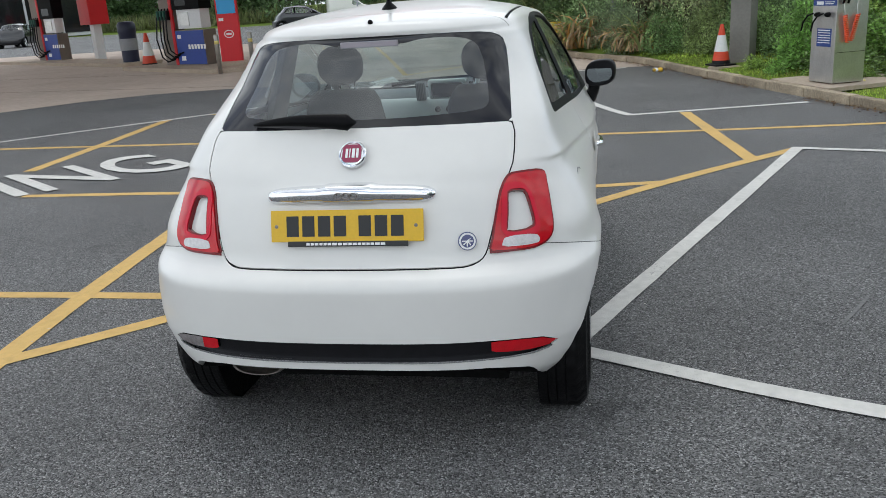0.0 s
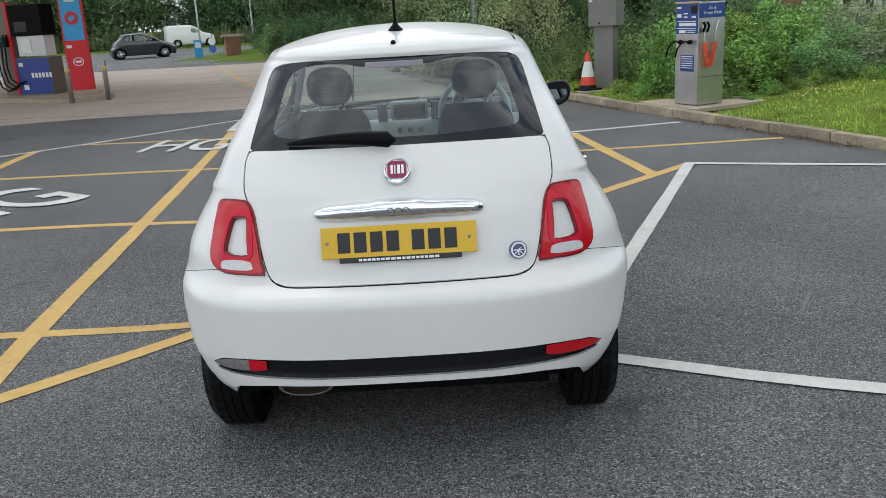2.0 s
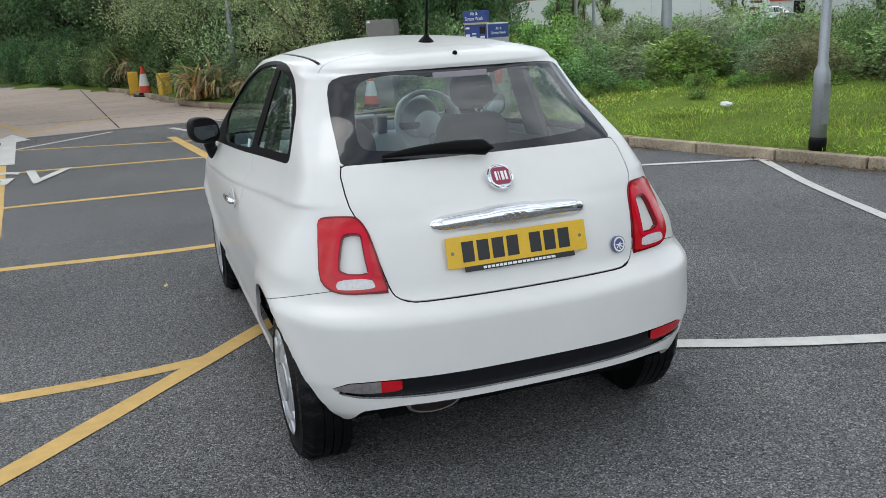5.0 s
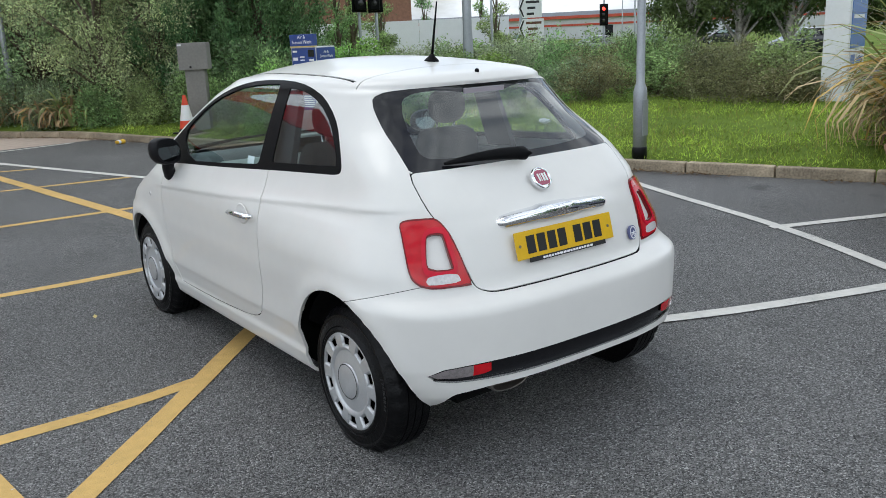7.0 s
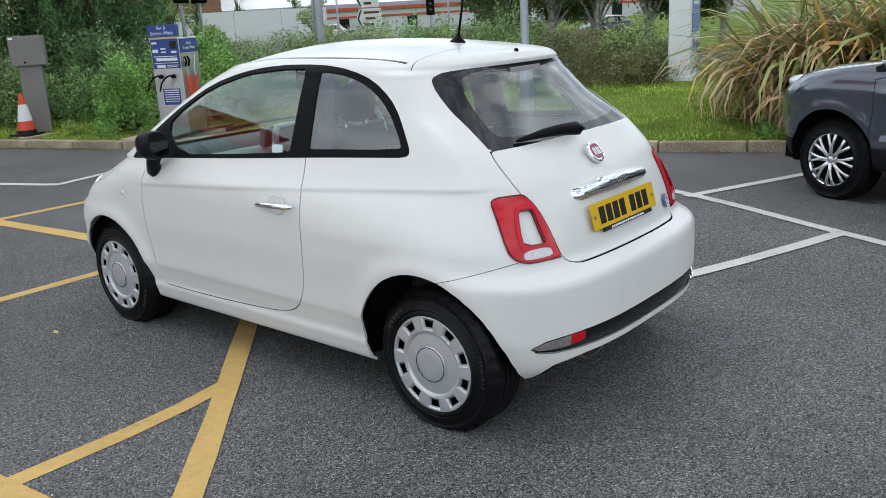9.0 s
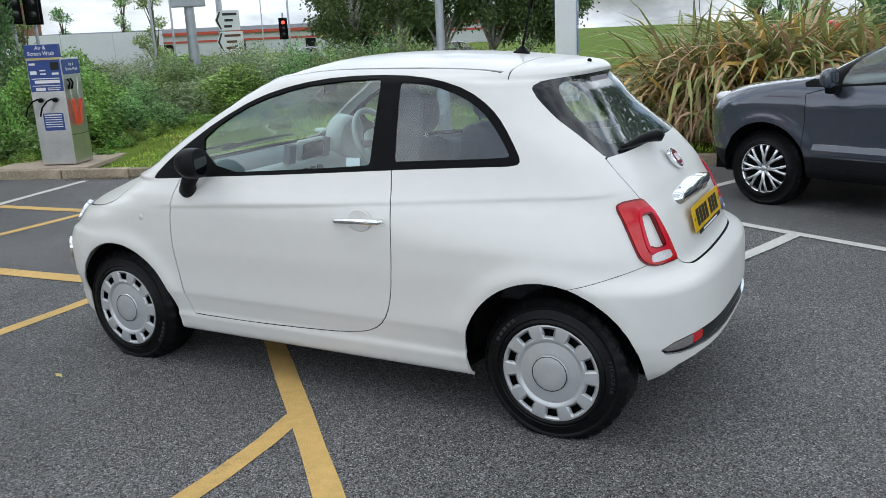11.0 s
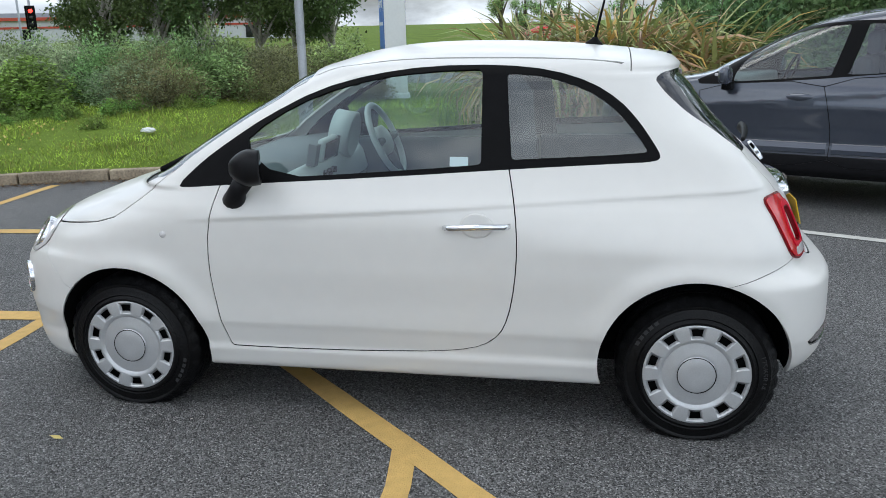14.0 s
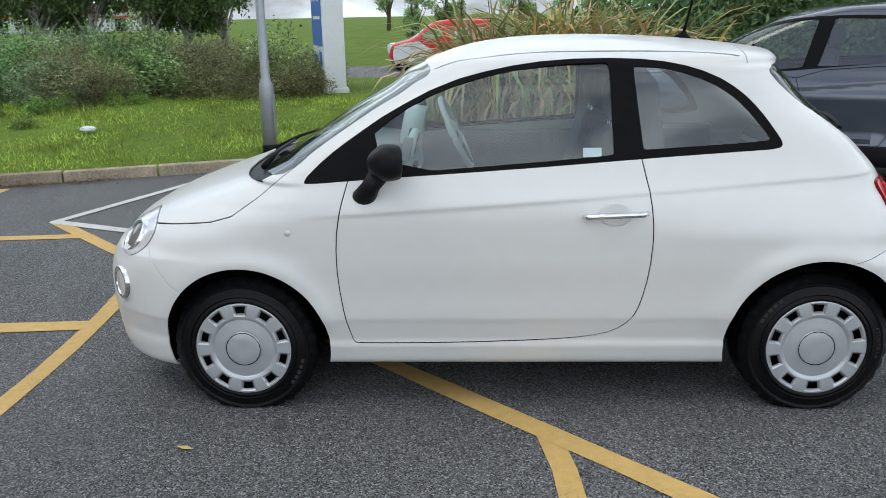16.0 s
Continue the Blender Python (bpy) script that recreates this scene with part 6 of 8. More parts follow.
def van(label, paint, at, turn):
    return vehicle("van", label, VAN, [(0.0, 0.32, 0.36), (2.68, 0.32, 0.36)], VAN_SIDE, paint, at, turn, 0.315, 0.85, [(-0.9, 1.62), (0.62, 1.60), (0.74, 1.22), (0.74, 1.16), (-0.9, 1.14)], [(-0.9, 1.55), (0.01, 1.55), (0.01, 1.5), (-0.9, 1.5)], levels=40, category="van")


far_car("dark grey crossover car waiting on the tarmac", M["dark_car"], (-17.9, 46.6, 0), -62)
van("white panel van on the far road", M["paint"], (-21.6, 71.0, 0.0), -66)
far_car("black saloon car standing beyond the pumps", M["black_car"], (-34.5, 44.5, 0), 15)
redvan = van("red and white delivery van with flank graphics on the road", M["red_panel"], (28.4, 1.5, -0.43), 2)
bm = bmesh.new()
plate(bm, [(2.95, 0.30), (3.02, 0.62), (2.96, 0.90), (2.55, 1.02), (2.05, 1.08), (1.15, 0.42), (0.48, 0.40), (0.48, 0.28), (2.2, 0.28)], 0.03, Matrix(((0, 0, -1, -0.885), (1, 0, 0, 0), (0, 1, 0, 0), (0, 0, 0, 1))))
bmesh.ops.recalc_face_normals(bm, faces=bm.faces)
part("white_flank", bm, M["sign_white"], redvan, "white sweep along the lower flank")
bm = bmesh.new()
box(bm, (-0.62, 2.62, 0.62), (0.62, 3.235, 1.0), 0.12)
part("white_nose", bm, M["sign_white"], redvan)
for z0, z1, y0, n, wd, gp in ((1.18, 1.52, -0.30, 3, 0.30, 0.07), (0.92, 1.08, -0.45, 8, 0.13, 0.03)):
    for k in range(n):
        bm = bmesh.new()
        box(bm, (-0.922, y0 + k * (wd + gp), z0), (-0.905, y0 + k * (wd + gp) + wd, z1), 0.0)
        part("lettering_bar", bm, M["white_ink"], redvan)
for k, (x, y, t, m_) in enumerate(((44, 60, 40, "silver_car"), (47.5, 57.5, 40, "dark_car"), (50.5, 54, 40, "paint"), (41, 21.2, 60, "dark_car"), (60, 45.5, 40, "silver_car"), (66, 43.5, 40, "dark_car"), (41, 42.5, 75, "dark_car"), (46, 41.0, 80, "silver_car"))):
    far_car({"silver_car": "silver grey car in the far car park", "dark_car": "dark car in the far car park", "paint": "white car in the far car park"}[m_], M[m_], (x, y, float(land(x, y))), t)


# ---- kerb, posts, machines, pumps ----
kerb = thing("baseboard_kerb", "weathered concrete kerb stones along the grass", "kerb")
tagged(kerb, kind="structure")
bmk = bmesh.new()
box(bmk, (-0.452, 0.0, -0.05), (0.452, 0.13, 0.112), 0.014)
KM = finish(bmk, "kerb_stone", M["kerb"])
acc, run = 0.0, []
L = np.r_[0, np.cumsum(np.hypot(*KSEG.T))]
i_start = int(np.argmin(np.hypot(KLINE[:, 0] + 1.7, KLINE[:, 1] - 24.8)))
random.seed(11)
s0 = L[i_start]
kerb_pos = []
while s0 < L[-1] - 1:
    a = np.array([np.interp(s0, L, KLINE[:, 0]), np.interp(s0, L, KLINE[:, 1])])
    b = np.array([np.interp(s0 + 0.915, L, KLINE[:, 0]), np.interp(s0 + 0.915, L, KLINE[:, 1])])
    c, d = (a + b) / 2, b - a
    st_ = new("kerb_stone", KM)
    st_.parent = kerb
    st_.matrix_local = pose(c[0], c[1], random.uniform(-0.006, 0.004), random.uniform(-0.6, 0.6), 0, math.degrees(math.atan2(d[1], d[0])) + random.uniform(-0.4, 0.4))
    s0 += 0.921
# concrete pads by the machines
for pts, z in (([(3.24, 8.85), (3.58, 7.95), (5.05, 8.70), (4.85, 9.40), (4.30, 9.72), (3.16, 9.25)], 0.118), ([(2.55, 11.05), (3.25, 11.0), (3.35, 11.7), (2.75, 11.75)], 0.135)):
    flat("pavement_pad", pts, z - 0.05, M["pad"] if "pad" in M else M["kerb"], "pale concrete pad in the grass", "concrete pad", thick=0.05)


def lines_of_text(parent, mat, m, rows):
    """Unreadable small print as bars: rows of (x0, x1, y, height)."""
    for x0, x1, y, h in rows:
        bm = bmesh.new()
        box(bm, (x0, y - h / 2, 0.0), (x1, y + h / 2, 0.0012), 0.0, m)
        part("print_bar", bm, mat, parent)


# air and screen wash machine: front along local x, -y faces the tarmac
air = thing("air_machine", "stainless steel air and screen wash machine with blue panels", "air machine", (3.53, 8.73, 0.13), -67)
air.scale = (0.888, 0.888, 0.888)
bm = bmesh.new()
box(bm, (0.0, 0.0, 0.0), (0.52, 0.50, 1.52), 0.008)
cab = part("cabinet", bm, M["steel"], air)
FR = lambda x, z: pose(x, -0.001, z, 90, 0, 0)
bm = bmesh.new()
box(bm, (0.01, -0.03, 1.53), (0.51, 0.06, 1.72), 0.006)
head = part("header_board", bm, M["blue"], air, "blue header board with white lettering")
words("Air &\nScreen Wash", 0.080, FR(0.26, 1.635) @ Matrix.Translation((0, 0, 0.031)), M["white_ink"], head, "header_lettering", width=0.40)
bm = bmesh.new()
box(bm, (0.01, -0.032, 1.515), (0.51, 0.05, 1.535), 0.002)
part("yellow_edge", bm, M["pale_yellow"], head)
bm = bmesh.new()
box(bm, (0.015, -0.008, 1.06), (0.505, 0.0, 1.505), 0.003)
pan = part("control_panel", bm, M["blue"], air, "blue instruction panel")
P_ = FR(0.0, 0.0) @ Matrix.Translation((0, 0, 0.009))
lines_of_text(pan, M["white_ink"], P_, [(0.04, 0.13, 1.45, 0.03), (0.04, 0.14, 1.33, 0.05), (0.19, 0.28, 1.36, 0.02), (0.19, 0.28, 1.31, 0.02), (0.37, 0.47, 1.31, 0.03), (0.09, 0.47, 1.20, 0.045), (0.05, 0.47, 1.245, 0.012), (0.09, 0.24, 1.095, 0.045), (0.27, 0.47, 1.11, 0.010), (0.27, 0.45, 1.085, 0.010), (0.05, 0.47, 1.145, 0.010)])
bm = bmesh.new()
box(bm, (0.36, -0.014, 1.36), (0.48, -0.002, 1.47), 0.003)
part("display", bm, M["screen"], pan)
bm = bmesh.new()
box(bm, (0.13, -0.006, 0.50), (0.44, 0.0, 0.75), 0.002)
inst = part("notice", bm, M["blue"], air, "blue notice with white print")
lines_of_text(inst, M["white_ink"], FR(0, 0) @ Matrix.Translation((0, 0, 0.007)), [(0.155, 0.415, 0.725 - 0.034 * k, 0.016 if k == 0 else 0.011) for k in range(6)])
bm = bmesh.new()
box(bm, (0.06, -0.004, 0.20), (0.46, 0.0, 0.92), 0.002)
part("access_door", bm, M["steel"], air)
for hx in (0.14, 0.36):
    bm = bmesh.new()
    lathe(bm, [(0.035, 0.0), (0.03, 0.05), (0.018, 0.07), (0.0001, 0.08)], 14, m=FR(hx, 0.94))
    part("nozzle_holder", bm, M["trim"], air, smooth=True)
    bm = bmesh.new()
    tube(bm, [(hx, -0.09, 0.96), (hx - 0.06, -0.14, 0.93), (hx - 0.14, -0.15, 0.84), (hx - 0.19, -0.14, 0.72)], 0.012, 8)
    part("spray_gun", bm, M["trim"], air, "black hose and gun", smooth=True)
# side face at local x = 0.52
SD = lambda y, z: pose(0.521, y, z, 90, 0, 90)
bm = bmesh.new()
box(bm, (0.52, 0.01, 1.29), (0.528, 0.49, 1.50), 0.002)
sp = part("side_panel", bm, M["blue"], air, "blue side panel with white lettering")
words("Air &\nScreen Wash", 0.066, SD(0.25, 1.395) @ Matrix.Translation((0, 0, 0.009)), M["white_ink"], sp, "panel_lettering", width=0.33)
bm = bmesh.new()
box(bm, (0.52, 0.02, 0.42), (0.526, 0.48, 0.425), 0.0)
part("panel_joint", bm, M["gap"], air)
for y0, y1, zb in ((0.10, 0.16, 0.56), (0.30, 0.22, 0.58)):
    bm = bmesh.new()
    pts = []
    for k in range(150):
        u = k / 149
        z = 0.93 - (0.93 - zb) * u
        y = y0 + (y1 - y0) * u
        pts.append((0.565 + 0.028 * math.cos(2 * math.pi * 13 * u), y + 0.028 * math.sin(2 * math.pi * 13 * u), z))
    tube(bm, pts, 0.0075, 6)
    part("coiled_hose", bm, M["orange"], air, "coiled orange air hose", smooth=True)
    bm = bmesh.new()
    tube(bm, [(0.56, y0, 0.93), (0.55, y0 - 0.01, 1.05), (0.535, y0 + (0.06 if y0 > 0.2 else -0.03), 1.24)], 0.007, 6)
    part("hose_tail", bm, M["cone_white"], air, smooth=True)
for y0 in (0.07, 0.15):
    bm = bmesh.new()
    tube(bm, [(0.54, y0, 1.23), (0.56, y0 + 0.02, 1.17), (0.55, y0 - 0.01, 1.08)], 0.016, 8)
    part("air_gun", bm, M["trim"], air, smooth=True)

# service cabinet on its post
svc = thing("service_cabinet", "grey-brown steel cabinet on a broad post in the grass", "cabinet", (3.16, 11.62, 0.12), -30)
bm = bmesh.new()
box(bm, (-0.165, -0.15, -0.05), (0.165, 0.15, 1.10), 0.01)
part("post", bm, M["box_grey"], svc)
bm = bmesh.new()
box(bm, (-0.245, -0.21, 1.05), (0.245, 0.21, 1.50), 0.012)
part("box", bm, M["box_grey"], svc)
bm = bmesh.new()
lathe(bm, [(0.018, 0), (0.016, 0.015), (0.0001, 0.016)], 12, m=pose(-0.05, -0.21, 1.10, 90, 0, 0))
part("lock", bm, M["gap"], svc)
bm = bmesh.new()
box(bm, (-0.23, -0.214, 1.45), (-0.17, -0.208, 1.48))
part("label_plate", bm, M["white_ink"], svc)


def cone(at, h, label="orange traffic cone with a white sleeve"):
    k = h / 0.75
    ob = thing("traffic_cone", label, "traffic cone", at, random.uniform(0, 90), "traffic cones")
    bm = bmesh.new()
    box(bm, (-0.21 * k, -0.21 * k, 0.0), (0.21 * k, 0.21 * k, 0.035 * k), 0.012)
    lathe(bm, [(0.175 * k, 0.034 * k), (0.165 * k, 0.07 * k), (0.155 * k, 0.10 * k)], 28)
    part("base", bm, M["plastic"], ob, "black rubber base")
    r = lambda z: 0.155 - 0.125 * (z - 0.10) / 0.65
    for nm, z0, z1, mt in (("cone_lower", 0.10, 0.26, "cone_red"), ("sleeve", 0.26, 0.555, "cone_white"), ("cone_top", 0.555, 0.75, "cone_red")):
        bm = bmesh.new()
        o_ = 0.003 if nm == "sleeve" else 0.0
        lathe(bm, [(k * (r(z0) + o_), k * z0), (k * (r(z1) + o_), k * z1)], 28)
        part(nm, bm, M[mt], ob, angle=40)
    return ob


random.seed(3)
cone((2.78, 11.30, 0.135), 0.64)
cone((-11.9, 19.9, 0.004), 0.98)
cone((-0.72, 21.3, 0.005), 0.80)

# lamp post in the verge
post = thing("lamp_post", "grey galvanised street lamp column in the grass", "lamp post", (5.27, 3.66, 0.10))
bm = bmesh.new()
lathe(bm, [(0.078, -0.05), (0.078, 0.74), (0.070, 0.78), (0.048, 0.84), (0.045, 2.5), (0.035, 6.0)], 24)
part("column", bm, M["galv"], post, smooth=True)
bm = bmesh.new()
lathe(bm, [(0.085, -0.02), (0.085, 0.10), (0.080, 0.12)], 24)
part("base_coat", bm, M["plastic"], post, "dark base band", smooth=True)
bm = bmesh.new()
box(bm, (-0.045, -0.081, 0.25), (0.045, -0.07, 0.66), 0.004)
part("access_door", bm, M["galv"], post)
bm = bmesh.new()
tube(bm, [(0, 0, 5.95), (-0.3, 0.1, 6.1), (-0.8, 0.2, 6.15)], 0.03, 8)
part("bracket", bm, M["galv"], post, smooth=True)
bm = bmesh.new()
box(bm, (-1.35, 0.12, 6.10), (-0.75, 0.34, 6.22), 0.04)
part("lantern", bm, M["sign_white"], post)

# totem sign: white end edge, blue faces
tot = thing("totem_sign", "tall white totem sign with a blue opening hours panel", "sign", (9.2, 3.55, 0.38), 18)
bm = bmesh.new()
box(bm, (0.0, -0.165, 0.0), (1.25, 0.165, 5.2), 0.02)
body_ = part("pillar", bm, M["sign_white"], tot)
bm = bmesh.new()
box(bm, (-0.03, -0.20, -0.10), (1.28, 0.20, 0.12), 0.02)
part("foot", bm, M["sign_white"], tot)
for s in (-1, 1):
    bm = bmesh.new()
    box(bm, (0.10, s * 0.168 - 0.006, 0.75), (1.22, s * 0.168 + 0.006, 3.0), 0.003)
    pn = part("panel", bm, M["blue_sign"], tot, "blue panel with white lettering")
    F_ = pose(0, s * 0.1755, 0, 90, 0, 0) if s < 0 else pose(0, s * 0.1755, 0, 90, 0, 180)
    words("Open\nevery day", 0.24, F_ @ Matrix.Translation((0.66 * -s, 1.62, 0.0)), M["white_ink"], pn, "panel_lettering", width=0.92)
    lines_of_text(pn, M["white_ink"], F_, [(min(-s * 0.2, -s * 1.0), max(-s * 0.2, -s * 1.0), 1.18, 0.05)])
    bm = bmesh.new()
    box(bm, (0.10, s * 0.168 - 0.005, 0.40), (1.22, s * 0.168 + 0.005, 0.72), 0.003)
    lo_ = part("lower_panel", bm, M["sign_white"], tot)
    lines_of_text(lo_, M["blue_sign"], F_, [(min(-s * 0.15, -s * 0.45), max(-s * 0.15, -s * 0.45), 0.56, 0.20), (min(-s * 0.6, -s * 1.1), max(-s * 0.6, -s * 1.1), 0.55, 0.12)])
    bm = bmesh.new()
    box(bm, (0.02, s * 0.168 - 0.006, 3.02), (1.22, s * 0.168 + 0.006, 3.9), 0.003)
    part("red_panel", bm, M["red_panel"], tot)

# ---- forecourt ----
isl = thing("pavement_island", "low pale concrete pump island", "pump island")
tagged(isl, kind="structure")
for a, b, w_ in (((-8.15, 17.15), (-11.9, 19.75), 1.5), ((-13.2, 21.6), (-21.0, 26.6), 1.5)):
    a, b = Vector((*a, 0)), Vector((*b, 0))
    d = (b - a).normalized()
    nrm = Vector((-d.y, d.x, 0))
    bm = bmesh.new()
    n = 10
    pts = [a + nrm * w_ / 2 * math.sin(q) - d * w_ / 2 * math.cos(q) * 0.7 for q in np.linspace(-math.pi / 2, math.pi / 2, n)]
    pts = pts + [b + nrm * w_ / 2, b - nrm * w_ / 2]
    f = bm.faces.new([bm.verts.new((p.x, p.y, 0.0)) for p in pts])
    r = bmesh.ops.extrude_face_region(bm, geom=[f])
    bmesh.ops.translate(bm, verts=[v for v in r["geom"] if isinstance(v, bmesh.types.BMVert)], vec=(0, 0, 0.10))
    bmesh.ops.recalc_face_normals(bm, faces=bm.faces)
    part("island_kerb", bm, M["pad"], isl)


def fuel_pump(at, turn, length=1.25):
    p = thing("fuel_pump", "fuel pump with a blue skirt, red trim and black hoses", "fuel pump", at, turn, "fuel pumps")
    bm = bmesh.new()
    box(bm, (0.0, 0.0, 0.0), (length, 0.45, 0.92), 0.01)
    part("skirt", bm, M["pump_brown"], p)
    bm = bmesh.new()
    box(bm, (0.02, -0.012, 0.02), (length - 0.02, 0.0, 0.90), 0.004)
    bp = part("blue_panel", bm, M["blue_pump"], p, "blue printed panel")
    lines_of_text(bp, M["white_ink"], pose(0, -0.0125, 0, 90, 0, 0), [(0.45 + 0.115 * k, 0.53 + 0.115 * k, 0.48, 0.12) for k in range(6)] + [(0.14, 0.30, 0.18, 0.12), (0.08, 0.22, 0.75, 0.10)])
    bm = bmesh.new()
    box(bm, (-0.55, 0.05, 0.0), (-0.02, 0.40, 2.3), 0.02)
    part("hose_column", bm, M["pump_brown"], p)
    bm = bmesh.new()
    box(bm, (-0.12, 0.0, 0.0), (-0.02, 0.06, 2.3), 0.01)
    part("red_trim", bm, M["red_panel"], p)
    bm = bmesh.new()
    box(bm, (0.1, 0.05, 0.95), (length - 0.1, 0.40, 1.45), 0.01)
    part("payment_housing", bm, M["sign_white"], p)
    bm = bmesh.new()
    box(bm, (0.0, 0.0, 1.45), (length - 0.05, 0.45, 2.2), 0.02)
    hd_ = part("display_head", bm, M["trim"], p)
    bm = bmesh.new()
    box(bm, (0.15, -0.008, 1.55), (0.55, 0.0, 1.80), 0.003)
    part("price_display", bm, M["screen"], hd_)
    bm = bmesh.new()
    box(bm, (0.2, 0.03, 1.02), (0.55, 0.05, 1.38), 0.004)
    part("keypad", bm, M["steel"], p)
    for k in range(4):
        x = -0.50 + 0.12 * k
        bm = bmesh.new()
        zb = 0.10 + 0.06 * k
        tube(bm, [(x, 0.0, 1.5), (x - 0.02, -0.10, 1.25), (x - 0.03 - 0.06 * (k == 0), -0.14, 0.7), (x + 0.06, -0.16, zb + 0.12), (x + 0.22, -0.12, zb), (x + 0.40, -0.02, zb + 0.06)], 0.02, 8)
        part("hose", bm, M["rubber"], p, smooth=True)
        bm = bmesh.new()
        box(bm, (x - 0.03, -0.10, 1.20), (x + 0.03, 0.05, 1.45), 0.02)
        part("nozzle", bm, M["green_nozzle"] if k < 3 else M["rubber"], p)
    return p


fuel_pump((-10.42, 18.82, 0.10), -20.5, 1.08)
fuel_pump((-18.9, 25.3, 0.10), -20.5, 0.8)
fp = thing("promotion_board", "tall red and light blue promotion board on a rounded plinth", "sign board", (-8.42, 17.85, 0.10), 8)
bm = bmesh.new()
lathe(bm, [(0.42, 0.0), (0.42, 0.07), (0.38, 0.10), (0.0001, 0.10)], 32)
part("plinth", bm, M["pad"], fp)
bm = bmesh.new()
box(bm, (-0.28, -0.06, 0.08), (0.28, 0.06, 2.5), 0.02)
part("board", bm, M["red_panel"], fp)
bm = bmesh.new()
box(bm, (-0.235, -0.066, 1.28), (0.235, -0.06, 2.45), 0.004)
bl = part("blue_panel", bm, M["sky_blue"], fp)
lines_of_text(bl, M["white_ink"], pose(0, -0.0665, 0, 90, 0, 0), [(-0.15, 0.15, 2.30, 0.05), (-0.12, 0.12, 2.20, 0.05)])
bm = bmesh.new()
lathe(bm, [(0.155, 0.0), (0.155, 0.004), (0.0001, 0.004)], 32, m=pose(0, -0.066, 1.80, 90, 0, 0))
dsc = part("red_disc", bm, M["red_panel"], bl)
bm = bmesh.new()
box(bm, (-0.07, -0.05, 0.004), (0.07, 0.05, 0.007), 0.01, pose(0, -0.066, 1.80, 90, 0, 0) @ pose(0, 0, 0, 0, 0, 35))
part("card_symbol", bm, M["sky_blue"], dsc)
bm = bmesh.new()
lathe(bm, [(1, 0.0), (1, 0.004), (0.82, 0.004), (0.82, 0.0)], 32, caps=False, m=pose(0, -0.0605, 0.78, 90, 0, 0) @ Matrix.Diagonal((0.125, 0.10, 1, 1)))
ov = part("oval_mark", bm, M["white_ink"], fp)
lines_of_text(ov, M["white_ink"], pose(0, -0.0605, 0, 90, 0, 0), [(-0.07, 0.07, 0.78, 0.05), (-0.22, -0.10, 1.14, 0.07)])
for i, (x, y) in enumerate(((-8.12, 16.35), (-7.42, 16.72), (-20.8, 24.6))):
    bo = thing("bollard", "brushed steel protection bollard", "bollard", (x, y, 0.0), 0, "steel bollards")
    bm = bmesh.new()
    lathe(bm, [(0.055, 0.0), (0.055, 0.90), (0.045, 0.925), (0.0001, 0.93)], 20)
    part("tube", bm, M["bollard"], bo, smooth=True)
    bm = bmesh.new()
    lathe(bm, [(0.057, 0.70), (0.057, 0.78)], 20)
    part("band", bm, M["pale_yellow"], bo, smooth=True)
bn = thing("waste_bin", "dark blue litter bin wrapped with clear film", "bin", (-13.5, 21.7, 0.004))
bm = bmesh.new()
lathe(bm, [(0.25, 0.0), (0.26, 0.95), (0.275, 1.0), (0.275, 1.22), (0.22, 1.30), (0.0001, 1.32)], 32)
part("body", bm, M["bin_navy"], bn, angle=40)
bm = bmesh.new()
lathe(bm, [(0.262, 0.45), (0.268, 0.8)], 32, caps=False)
part("film", bm, M["film"], bn, smooth=True)
# canopy over the pumps
can = thing("forecourt_canopy", "flat white canopy with a red fascia over the pumps", "canopy", (-14.2, 21.6, 0), -33)
bm = bmesh.new()
box(bm, (-9.0, -9.0, 5.05), (12.0, 5.0, 5.65), 0.02)
part("roof", bm, M["sign_white"], can)
for lo, hi in (((-9.06, -9.06, 5.0), (12.06, -9.0, 5.7)), ((-9.06, 5.0, 5.0), (12.06, 5.06, 5.7)), ((-9.06, -9.0, 5.0), (-9.0, 5.0, 5.7)), ((12.0, -9.0, 5.0), (12.06, 5.0, 5.7))):
    bm = bmesh.new()
    box(bm, lo, hi)
    part("fascia", bm, M["red_panel"], can)
for x, y in ((-4.92, 2.06), (-8.0, -4.0)):
    bm = bmesh.new()
    box(bm, (x - 0.15, y - 0.15, 0.0), (x + 0.15, y + 0.15, 5.05), 0.01)
    part("column", bm, M["sign_white"], can)
bm = bmesh.new()
box(bm, (-5.35, 1.70, 1.25), (-4.5, 2.42, 2.6), 0.02)
part("column_sign", bm, M["red_panel"], can, "red notice box round the column")

shop = thing("station_shop", "low dark glazed shop behind the pumps", "shop", (-52, 66, 0), 38)
bm = bmesh.new()
box(bm, (-12, 0, 0), (9, 8, 4.2), 0.05)
part("wall", bm, M["store_white"], shop)
for k in range(7):
    bm = bmesh.new()
    box(bm, (-11.6 + 2.9 * k, -0.06, 0.3), (-8.9 + 2.9 * k, 0.0, 3.6), 0.01)
    part("window", bm, M["frit"], shop)

# ---- far signs, poles, buildings ----
def pole(name, label, at, h, r=0.05, mat="galv", extra=None, category="pole"):
    p = thing(name, label, category, at)
    bm = bmesh.new()
    lathe(bm, [(r * 1.25, -0.2), (r * 1.2, 0.6), (r, 1.2), (r * 0.75, h)], 14)
    part("shaft", bm, M[mat], p, smooth=True)
    return p


